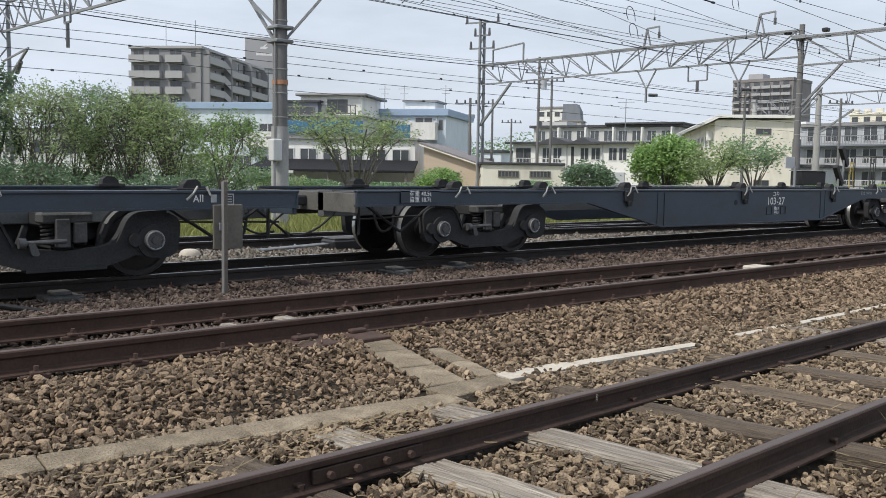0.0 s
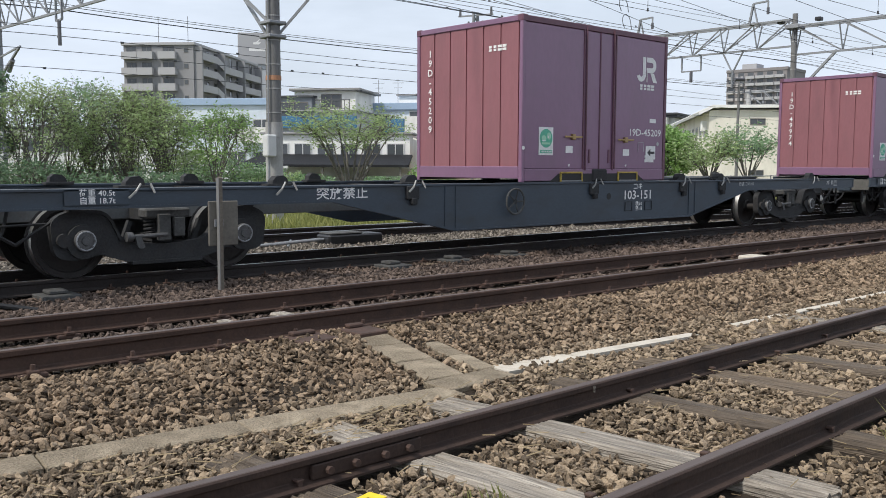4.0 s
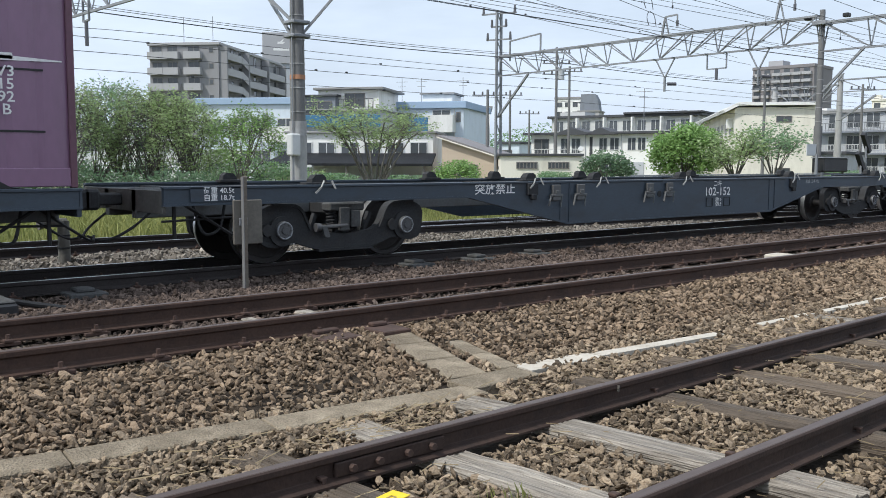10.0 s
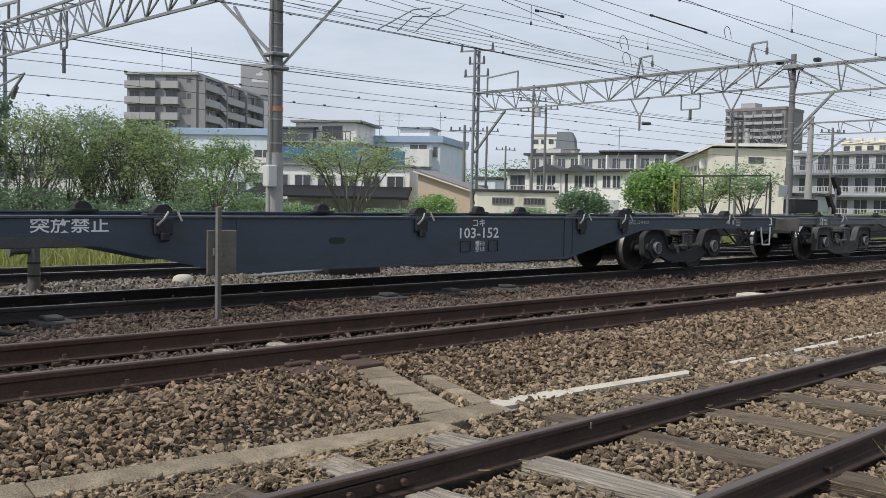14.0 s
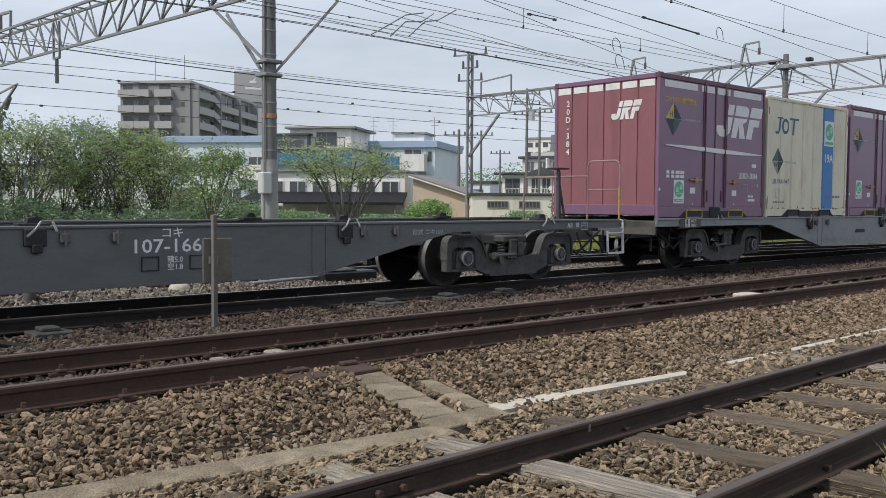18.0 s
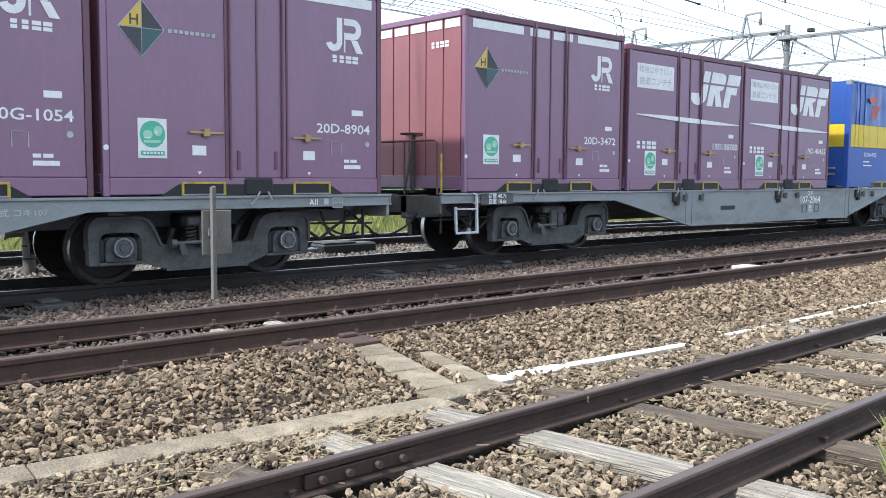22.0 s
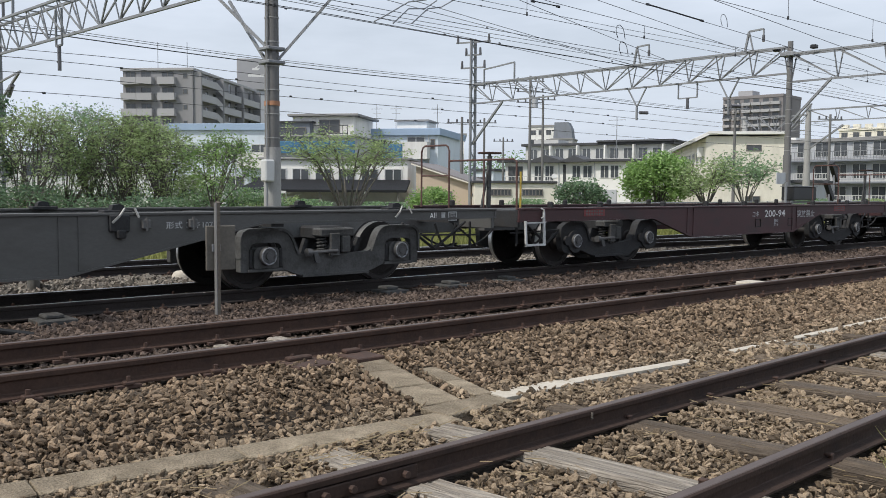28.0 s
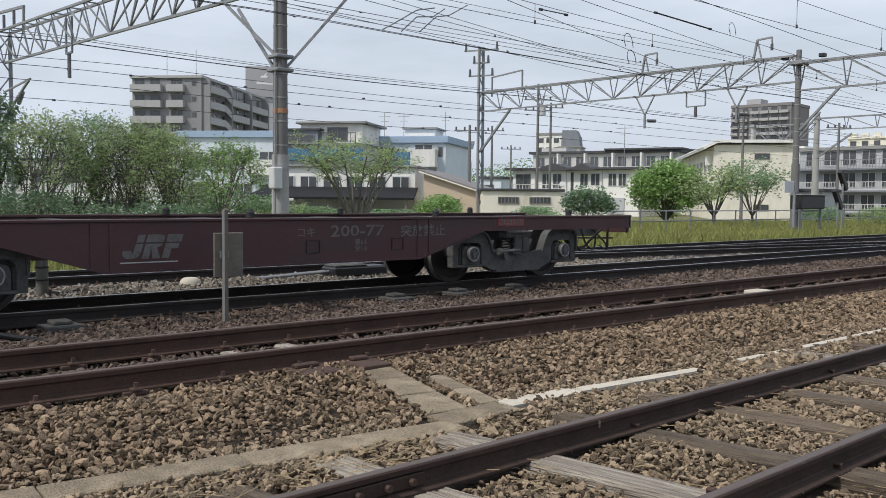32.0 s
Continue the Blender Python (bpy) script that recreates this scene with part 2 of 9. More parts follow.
M = {
    # bed coloured near-black, painting shade into the gaps between stones
    "soil": material("shaded_ballast_bed", (0.016, 0.012, 0.009, 0.045, 0.035, 0.026), 0.95, fine=28, coarse=1.2, spread=0.35, bump=0.8, spec=0.15),
    "stone": material("ballast_stone", (0.030, 0.021, 0.015, 0.335, 0.248, 0.170), 0.9, fine=90, coarse=6, spread=0.25, by_island=2.0, bump=0.8, spec=0.2),
    "stone_rust": material("rusty_ballast_stone", (0.042, 0.030, 0.025, 0.170, 0.130, 0.108), 0.92, fine=90, coarse=6, spread=0.25, by_island=2.0, bump=0.7, spec=0.15),
    "stone_grey": material("grey_ballast_stone", (0.06, 0.052, 0.045, 0.30, 0.268, 0.228), 0.92, fine=90, coarse=6, spread=0.25, by_island=2.0, bump=0.7, spec=0.15),
    "stone_light": material("pale_ballast_stone", (0.040, 0.029, 0.021, 0.375, 0.290, 0.202), 0.9, fine=90, coarse=6, spread=0.25, by_island=2.0, bump=0.8, spec=0.2),
    "rail": material("rusty_rail_steel", (0.047, 0.030, 0.024), 0.78, 0.1, fine=60, coarse=3, spread=0.3, dirt=(0.022, 0.017, 0.016), dirt_amount=0.8, bump=0.15, spec=0.3),
    "rail_brown": material("brown_rail_steel", (0.062, 0.037, 0.028), 0.78, 0.1, fine=60, coarse=3, spread=0.3, dirt=(0.028, 0.02, 0.018), dirt_amount=0.7, bump=0.15, spec=0.3),
    "rail_top": material("rolled_rail_head", (0.105, 0.078, 0.068), 0.52, 0.35, fine=80, coarse=4, spread=0.25, stretch_to=(0.1, 1, 1)),
    "rail_shiny": material("polished_rail_head", (0.42, 0.42, 0.43), 0.28, 0.95, fine=80, coarse=4, spread=0.15, stretch_to=(0.1, 1, 1)),
    "rail_dark": material("grimy_rail_steel", (0.036, 0.031, 0.03), 0.85, 0.1, fine=60, coarse=3, spread=0.3, bump=0.15, spec=0.3),
    "wood_pale": material("weathered_sleeper_wood", (0.11, 0.092, 0.075, 0.44, 0.395, 0.335), 0.92, fine=34, coarse=6, spread=0.3, dirt=(0.09, 0.072, 0.055), dirt_amount=0.9, bump=1.0, by_object=0.2, stretch_to=(4, 0.16, 4)),
    "wood": material("old_sleeper_wood", (0.03, 0.023, 0.018, 0.185, 0.145, 0.108), 0.93, fine=34, coarse=5, spread=0.3, dirt=(0.05, 0.038, 0.03), dirt_amount=0.7, bump=1.0, by_object=0.3, stretch_to=(4, 0.16, 4)),
    "plate": material("rust_brown_plate", (0.068, 0.040, 0.031), 0.88, 0.05, fine=50, coarse=6, spread=0.3, dirt=GRIME, dirt_amount=0.5),
    "concrete": material("worn_concrete", (0.125, 0.10, 0.07, 0.35, 0.292, 0.215), 0.95, fine=75, coarse=5, spread=0.25, dirt=(0.14, 0.112, 0.078), dirt_amount=0.8, bump=1.0, by_object=0.25, spec=0.2),
    "white_paint": material("chipped_white_line", (0.50, 0.455, 0.385), 0.8, fine=70, coarse=3, spread=0.1, dirt=(0.33, 0.28, 0.215), dirt_amount=0.7, bump=0.2),
    "pole": material("concrete_pole", (0.165, 0.165, 0.165), 0.85, fine=30, coarse=1.2, spread=0.15, dirt=(0.13, 0.125, 0.12), dirt_amount=0.6, stretch_to=(1, 1, 0.4)),
    "pole_pale": material("pale_concrete_pole", (0.34, 0.34, 0.335), 0.85, fine=30, coarse=1.2, spread=0.12, dirt=(0.22, 0.215, 0.21), dirt_amount=0.6, stretch_to=(1, 1, 0.4)),
    "steel": material("galvanised_steel", (0.25, 0.26, 0.275), 0.6, 0.3, fine=40, coarse=2, spread=0.2),
    "wire": material("overhead_wire", (0.055, 0.058, 0.065), 0.6, 0.4),
    "insulator": material("insulator_porcelain", (0.10, 0.10, 0.11), 0.3),
    "band": material("orange_band", (0.40, 0.20, 0.11), 0.7, spread=0.1),
    "wagon_blue": material("blue_grey_wagon_paint", (0.038, 0.053, 0.072), 0.5, fine=30, coarse=1.1, spread=0.16, dirt=(0.03, 0.03, 0.03), dirt_amount=0.65, stretch_to=(0.6, 1, 1.6)),
    "wagon_grey": material("light_grey_wagon_paint", (0.22, 0.235, 0.24), 0.5, fine=30, coarse=1.1, spread=0.14, dirt=(0.10, 0.092, 0.085), dirt_amount=0.7, stretch_to=(0.6, 1, 1.6)),
    "wagon_grey_dull": material("dull_grey_wagon_paint", (0.115, 0.120, 0.123), 0.5, fine=30, coarse=1.1, spread=0.14, dirt=(0.075, 0.07, 0.066), dirt_amount=0.7, stretch_to=(0.6, 1, 1.6)),
    "pipe_pink": material("faded_maroon_pipe", (0.30, 0.19, 0.19), 0.6, spread=0.15, fine=50, coarse=5),
    "pipe_rust": material("rust_brown_pipe", (0.10, 0.05, 0.042), 0.7, spread=0.2, fine=50, coarse=5),
    "wagon_drab": material("soot_grey_wagon_paint", (0.085, 0.085, 0.082), 0.6, fine=30, coarse=1.1, spread=0.15, dirt=(0.05, 0.046, 0.042), dirt_amount=0.7, stretch_to=(0.6, 1, 1.6)),
    "wagon_red": material("red_brown_wagon_paint", (0.056, 0.021, 0.023), 0.55, fine=30, coarse=1.1, spread=0.18, dirt=(0.026, 0.022, 0.023), dirt_amount=0.8, stretch_to=(0.6, 1, 1.6)),
    "deck": material("dusty_deck_steel", (0.11, 0.115, 0.115), 0.7, 0.1, fine=40, coarse=1.5, spread=0.2, dirt=RUST, dirt_amount=0.4),
    "sill_beige": material("beige_sill_paint", (0.11, 0.106, 0.095), 0.8, fine=30, coarse=2, spread=0.2, dirt=GRIME, dirt_amount=0.6),
    "bogie": material("grimy_cast_bogie", (0.034, 0.035, 0.037), 0.8, 0.1, fine=40, coarse=4, spread=0.35, dirt=(0.05, 0.043, 0.038), dirt_amount=0.5, bump=0.2, spec=0.3),
    "bogie_grey": material("dusty_grey_bogie", (0.085, 0.086, 0.085), 0.8, 0.1, fine=40, coarse=4, spread=0.3, dirt=(0.03, 0.028, 0.026), dirt_amount=0.7, bump=0.2, spec=0.3),
    "wheel": material("wheel_steel", (0.035, 0.032, 0.031), 0.6, 0.5, fine=30, coarse=4, spread=0.3),
    "tread": material("bright_wheel_tread", (0.62, 0.62, 0.62), 0.42, 1.0, spread=0.1),
    "hub": material("bolted_axle_cap", (0.10, 0.10, 0.102), 0.6, 0.4, fine=50, coarse=8, spread=0.3),
    "rubber": material("black_rubber", (0.012, 0.012, 0.013), 0.6, spread=0.1),
    "silver": material("bright_lever", (0.33, 0.33, 0.315), 0.45, 0.5, fine=60, coarse=6, spread=0.2),
    "step_white": material("white_step_paint", (0.55, 0.56, 0.56), 0.5, spread=0.08, fine=50, coarse=5, dirt=GRIME, dirt_amount=0.4),
    "yellow": material("safety_yellow_paint", (0.44, 0.32, 0.05), 0.6, fine=50, coarse=5, spread=0.2, dirt=(0.10, 0.075, 0.035), dirt_amount=0.85),
    "maroon": material("maroon_container_paint", (0.194, 0.097, 0.170), 0.34, fine=12, coarse=0.9, spread=0.10, dirt=(0.165, 0.092, 0.14), dirt_amount=0.6, stretch_to=(1.5, 1.5, 0.6), by_object=0.25, spec=0.8),
    # redder, lighter than the sides: sunlight painted into the end walls
    "maroon_sunlit": material("sunlit_maroon", (0.25, 0.10, 0.115), 0.5, fine=12, coarse=0.9, spread=0.12, dirt=(0.20, 0.09, 0.10), dirt_amount=0.6, stretch_to=(1.5, 1.5, 0.6), by_object=0.25),
    "maroon_dark": material("deep_maroon_paint", (0.12, 0.048, 0.075), 0.5, fine=12, coarse=1.5, spread=0.15, dirt=RUST, dirt_amount=0.4, spec=0.6),
    "cream": material("cream_container_paint", (0.68, 0.64, 0.50), 0.5, fine=14, coarse=0.8, spread=0.06, dirt=(0.42, 0.33, 0.19), dirt_amount=0.5, stretch_to=(1.5, 1.5, 0.5)),
    "rust_patch": material("rust_stain", (0.22, 0.09, 0.035), 0.9, fine=40, coarse=6, spread=0.4),
    "blue": material("deep_blue_container", (0.028, 0.088, 0.35), 0.42, fine=12, coarse=1.0, spread=0.10, dirt=(0.05, 0.08, 0.22), dirt_amount=0.5),
    "blue_tarp": material("blue_tarpaulin", (0.034, 0.10, 0.33, 0.06, 0.14, 0.40), 0.32, fine=5, coarse=1.4, spread=0.15, bump=0.5, stretch_to=(3, 3, 0.5)),
    "band_yellow": material("yellow_container_band", (0.66, 0.49, 0.03), 0.45, fine=12, coarse=1.4, spread=0.08, dirt=(0.45, 0.33, 0.04), dirt_amount=0.4),
    "vermilion": material("red_emblem_paint", (0.46, 0.10, 0.075), 0.5, spread=0.08),
    "stripe_blue": material("blue_stripe_paint", (0.05, 0.20, 0.48), 0.5, spread=0.06),
    "mark_white": material("white_lettering", (0.74, 0.74, 0.73), 0.6, fine=40, coarse=4, spread=0.06, dirt=(0.5, 0.47, 0.46), dirt_amount=0.5),
    "mark_dim": material("faded_white_lettering", (0.42, 0.43, 0.43), 0.7, fine=40, coarse=4, spread=0.12, dirt=(0.15, 0.15, 0.15), dirt_amount=0.6),
    "mark_worn": material("worn_grey_lettering", (0.125, 0.12, 0.115), 0.75, fine=40, coarse=4, spread=0.2, dirt=(0.05, 0.04, 0.04), dirt_amount=0.8),
    "mark_black": material("black_lettering", (0.03, 0.03, 0.035), 0.6, spread=0.1),
    "mark_yellow": material("yellow_lettering", (0.60, 0.42, 0.08), 0.6, spread=0.08),
    "mark_green": material("green_sticker_print", (0.10, 0.42, 0.28), 0.55, spread=0.1),
    "mark_mint": material("pale_green_sticker_print", (0.34, 0.60, 0.44), 0.55, spread=0.1),
    "sign_tan": material("tan_sign_paint", (0.34, 0.29, 0.20), 0.5, spread=0.1),
    "sign_green": material("green_sign_paint", (0.045, 0.10, 0.10), 0.5, spread=0.1),
    "gold": material("brass_handle", (0.36, 0.25, 0.11), 0.45, 0.5, fine=60, coarse=8, spread=0.25),
    "glass": material("dark_window_glass", (0.075, 0.083, 0.092), 0.08, spread=0.2, coarse=0.8, spec=0.6, by_object=0.4),
    "frame_w": material("pale_window_frame", (0.55, 0.56, 0.56), 0.5, spread=0.06),
    "frame_d": material("bronze_window_frame", (0.16, 0.15, 0.14), 0.5, spread=0.1),
    "wall_white": material("white_render_wall", (0.78, 0.78, 0.76), 0.85, fine=20, coarse=0.35, spread=0.05, dirt=(0.48, 0.47, 0.44), dirt_amount=0.6, stretch_to=(1, 1, 0.35)),
    "wall_cream": material("cream_render_wall", (0.76, 0.73, 0.64), 0.85, fine=20, coarse=0.35, spread=0.05, dirt=(0.46, 0.43, 0.36), dirt_amount=0.6, stretch_to=(1, 1, 0.35)),
    "wall_blue": material("pale_blue_wall", (0.60, 0.67, 0.74), 0.85, fine=20, coarse=0.35, spread=0.05, dirt=(0.40, 0.44, 0.48), dirt_amount=0.6, stretch_to=(1, 1, 0.35)),
    # both taupes are paled and blued: distance haze put into the colour
    "wall_taupe": material("hazed_taupe_tile", (0.25, 0.25, 0.262), 0.75, fine=20, coarse=0.25, spread=0.07, dirt=(0.19, 0.19, 0.195), dirt_amount=0.5, stretch_to=(1, 1, 0.35)),
    "wall_taupe2": material("hazed_taupe_balcony", (0.365, 0.365, 0.378), 0.75, fine=20, coarse=0.25, spread=0.06),
    "wall_tan": material("tan_siding", (0.50, 0.41, 0.32), 0.85, fine=20, coarse=0.5, spread=0.06, stretch_to=(1, 1, 4)),
    "wall_grey": material("grey_render_wall", (0.44, 0.46, 0.49), 0.85, fine=20, coarse=0.35, spread=0.06, dirt=(0.26, 0.26, 0.26), dirt_amount=0.6, stretch_to=(1, 1, 0.35)),
    # brown lightened and greyed to carry the tower's distance haze
    "wall_brown": material("hazed_brown_tile", (0.205, 0.192, 0.195), 0.8, fine=20, coarse=0.2, spread=0.1),
    "wall_slate": material("blue_grey_render", (0.20, 0.22, 0.255), 0.85, fine=20, coarse=0.35, spread=0.06, dirt=(0.13, 0.14, 0.15), dirt_amount=0.6, stretch_to=(1, 1, 0.35)),
    "wall_pale": material("pale_grey_render", (0.52, 0.525, 0.52), 0.85, fine=20, coarse=0.35, spread=0.06, dirt=(0.34, 0.345, 0.35), dirt_amount=0.6, stretch_to=(1, 1, 0.35)),
    "emblem_blue": material("blue_emblem_paint", (0.04, 0.11, 0.20), 0.5, spread=0.08),
    "roof_dark": material("dark_slate_roof", (0.055, 0.058, 0.066), 0.7, fine=25, coarse=0.8, spread=0.2, bump=0.3),
    "roof_blue": material("blue_parapet", (0.30, 0.40, 0.54), 0.7, fine=20, coarse=0.6, spread=0.1),
    "roof_grey": material("grey_flat_roof", (0.26, 0.26, 0.26), 0.85, fine=20, coarse=0.6, spread=0.1),
    "sheet_blue": material("blue_sheet", (0.045, 0.15, 0.26), 0.6, fine=15, coarse=1.0, spread=0.15, bump=0.4),
    "bark": material("grey_brown_bark", (0.13, 0.12, 0.105), 0.95, fine=25, coarse=3, spread=0.3, bump=0.5),
    # green raised in tone, with pale haze mixed into the leaf colour
    "leaf_dark": material("dark_green_leaf", (0.12, 0.22, 0.11, 0.30, 0.44, 0.24), 0.6, coarse=0.9, spread=0.2, by_island=1.0, through_light=0.45),
    "leaf_deep": material("deep_green_leaf", (0.07, 0.13, 0.08, 0.19, 0.29, 0.16), 0.6, coarse=0.9, spread=0.2, by_island=1.0, through_light=0.4),
    "roof_black": material("black_lean_to_roof", (0.016, 0.017, 0.02), 0.8, fine=25, coarse=0.8, spread=0.3, bump=0.3, spec=0.2),
    # olive likewise brightened to take in the haze over the trees
    "leaf_olive": material("olive_spring_leaf", (0.21, 0.29, 0.12, 0.42, 0.53, 0.26), 0.6, coarse=0.9, spread=0.2, by_island=1.0, through_light=0.5),
    "leaf_bright": material("fresh_green_leaf", (0.14, 0.25, 0.07, 0.31, 0.47, 0.16), 0.55, coarse=0.9, spread=0.2, by_island=1.0, through_light=0.35),
    "blossom": material("white_blossom", (0.62, 0.64, 0.58), 0.7, coarse=0.9, spread=0.15, by_island=0.6, through_light=0.3),
    "grass": material("tall_spring_grass", (0.14, 0.18, 0.045, 0.36, 0.36, 0.13), 0.75, coarse=0.4, spread=0.2, by_island=1.0, through_light=0.35),
    "turf": material("grassy_ground", (0.10, 0.12, 0.045, 0.17, 0.165, 0.08), 0.95, fine=6, coarse=0.25, spread=0.25, bump=0.5),
    "straw": material("dry_grass", (0.27, 0.21, 0.125), 0.9, spread=0.25, by_island=0.8),
    "car_white": material("white_car_paint", (0.65, 0.66, 0.67), 0.25, spread=0.03),
    "post_brown": material("weathered_post", (0.135, 0.118, 0.096), 0.85, fine=40, coarse=5, spread=0.25, dirt=RUST, dirt_amount=0.6),
    "board_brown": material("dull_back_board", (0.13, 0.118, 0.10), 0.8, fine=30, coarse=3, spread=0.2, dirt=GRIME, dirt_amount=0.5),
    "panel_red": material("dull_red_panel", (0.21, 0.042, 0.042), 0.6, fine=30, coarse=4, spread=0.15, dirt=GRIME, dirt_amount=0.4),
    "tag_yellow": material("yellow_tag_plastic", (0.78, 0.56, 0.02), 0.5, spread=0.05),
    "tower_band": material("pale_tower_parapet", (0.40, 0.385, 0.385), 0.8, fine=20, coarse=0.3, spread=0.08),
    "box_black": material("black_machine_case", (0.02, 0.02, 0.022), 0.45, spread=0.25, fine=30, coarse=4),
}


# ---------------------------------------------------------------- mesh helpers
class G:
    """Vertices and faces gathered for one mesh."""

    def __init__(self):
        self.v, self.f, self.smooth = [], [], False

    def poly(self, pts, faces):
        k = len(self.v)
        self.v += [tuple(p) for p in pts]
        self.f += [tuple(k + i for i in fc) for fc in faces]
        return self

    def box(self, x0, x1, y0, y1, z0, z1, c=0.0):
        if c <= 0:
            return self.poly([(x, y, z) for x in (x0, x1) for y in (y0, y1) for z in (z0, z1)], [(0, 1, 3, 2), (4, 6, 7, 5), (0, 4, 5, 1), (2, 3, 7, 6), (0, 2, 6, 4), (1, 5, 7, 3)])
        pts, idx = [], {}
        X, Y, Z = (x0, x1), (y0, y1), (z0, z1)
        for i in (0, 1):
            for j in (0, 1):
                for k in (0, 1):
                    sx, sy, sz = c * (1 - 2 * i), c * (1 - 2 * j), c * (1 - 2 * k)
                    for a, p in enumerate(((X[i], Y[j] + sy, Z[k] + sz), (X[i] + sx, Y[j], Z[k] + sz), (X[i] + sx, Y[j] + sy, Z[k]))):
                        idx[i, j, k, a] = len(pts)
                        pts.append(p)
        fs = []
        for a in range(3):
            for s in (0, 1):
                cs = [(0, 0), (1, 0), (1, 1), (0, 1)]
                q = []
                for u, w in cs:
                    key = [u, w]
                    key.insert(a, s)
                    q.append(idx[(*key, a)])
                fs.append(q if (s == 1) != (a == 1) else q[::-1])
        for a in range(3):
            b, d = [t for t in range(3) if t != a]
            for u in (0, 1):
                for w in (0, 1):
                    q = []
                    for s, ax in ((0, b), (1, b), (1, d), (0, d)):
                        key = [0, 0, 0]
                        key[a], key[b], key[d] = s, u, w
                        q.append(idx[(*key, ax)])
                    fs.append(q if (u == w) != (a == 1) else q[::-1])
        for i in (0, 1):
            for j in (0, 1):
                for k in (0, 1):
                    q = [idx[i, j, k, 0], idx[i, j, k, 1], idx[i, j, k, 2]]
                    fs.append(q if (i + j + k) % 2 == 1 else q[::-1])
        return self.poly(pts, fs)

    def cyl(self, p0, p1, r0, r1=None, n=10, caps=True):
        r1 = r0 if r1 is None else r1
        p0, p1 = Vector(p0), Vector(p1)
        d = (p1 - p0).normalized()
        a = d.orthogonal().normalized()
        b = d.cross(a)
        pts = []
        for p, r in ((p0, r0), (p1, r1)):
            pts += [p + (a * math.cos(t) + b * math.sin(t)) * r for t in (2 * math.pi * i / n for i in range(n))]
        fs = [(i, (i + 1) % n, n + (i + 1) % n, n + i) for i in range(n)]
        if caps:
            fs += [tuple(range(n - 1, -1, -1)), tuple(range(n, 2 * n))]
        self.smooth = True
        return self.poly(pts, fs)

    def tube(self, pts, r, n=6):
        """One bent round bar through the points."""
        P = [Vector(p) for p in pts]
        k0 = len(self.v)
        ref = Vector((0.31, 0.27, 0.91)).normalized()
        for i, p in enumerate(P):
            d = (P[min(i + 1, len(P) - 1)] - P[max(i - 1, 0)]).normalized()
            a = d.cross(ref).normalized()
            b = d.cross(a)
            self.v += [tuple(p + (a * math.cos(2 * math.pi * j / n) + b * math.sin(2 * math.pi * j / n)) * r) for j in range(n)]
        for i in range(len(P) - 1):
            for j in range(n):
                self.f.append((k0 + i * n + j, k0 + (i + 1) * n + j, k0 + (i + 1) * n + (j + 1) % n, k0 + i * n + (j + 1) % n))
        self.f.append(tuple(k0 + j for j in range(n)))
        self.f.append(tuple(k0 + (len(P) - 1) * n + j for j in range(n - 1, -1, -1)))
        self.smooth = True
        return self

    def bar(self, p0, p1, w, h=None):
        """A square bar between two points."""
        h = w if h is None else h
        p0, p1 = Vector(p0), Vector(p1)
        d = (p1 - p0).normalized()
        a = d.cross(Vector((0, 0, 1)))
        a = (a if a.length > 1e-4 else Vector((1, 0, 0))).normalized()
        b = d.cross(a)
        pts = [p + a * (w / 2 * s) + b * (h / 2 * t) for p in (p0, p1) for s, t in ((-1, -1), (1, -1), (1, 1), (-1, 1))]
        return self.poly(pts, [(3, 2, 1, 0), (4, 5, 6, 7), (0, 1, 5, 4), (1, 2, 6, 5), (2, 3, 7, 6), (3, 0, 4, 7)])

    def prism_y(self, xz, y0, y1):
        """A polygon in x and z, drawn out along y."""
        n = len(xz)
        area = sum(xz[i][0] * xz[(i + 1) % n][1] - xz[(i + 1) % n][0] * xz[i][1] for i in range(n))
        if area < 0:
            xz = xz[::-1]
        pts = [(x, y0, z) for x, z in xz] + [(x, y1, z) for x, z in xz]
        return self.poly(pts, [tuple(range(n)), tuple(range(2 * n - 1, n - 1, -1))] + [(i, n + i, n + (i + 1) % n, (i + 1) % n) for i in range(n)])

    def prism_x(self, yz, x0, x1):
        n = len(yz)
        area = sum(yz[i][0] * yz[(i + 1) % n][1] - yz[(i + 1) % n][0] * yz[i][1] for i in range(n))
        if area < 0:
            yz = yz[::-1]
        pts = [(x0, y, z) for y, z in yz] + [(x1, y, z) for y, z in yz]
        return self.poly(pts, [tuple(range(n - 1, -1, -1)), tuple(range(n, 2 * n))] + [(i, (i + 1) % n, n + (i + 1) % n, n + i) for i in range(n)])

    def mesh(self, name, mat):
        me = bpy.data.meshes.new(name)
        me.from_pydata(self.v, [], self.f)
        me.materials.append(mat)
        if self.smooth:
            me.polygons.foreach_set("use_smooth", [True] * len(me.polygons))
            me.set_sharp_from_angle(angle=radians(40))
        me.update()
        return me


def link(name, me, parent=None, at=None, label=""):
    ob = new(name, me)
    if parent is not None:
        ob.parent = parent
    if at is not None:
        ob.matrix_basis = at
    if label:
        ob["label"] = label
    return ob


def part(name, g, mat, parent, label="", at=None):
    return link(name, g.mesh(name, mat), parent, at, label)


def thing(name, at, label, category, group="", kind=""):
    ob = new(name)
    ob.empty_display_size = 0.2
    ob.matrix_basis = at
    return tagged(ob, label, category, group, kind)


GLYPHS = {}


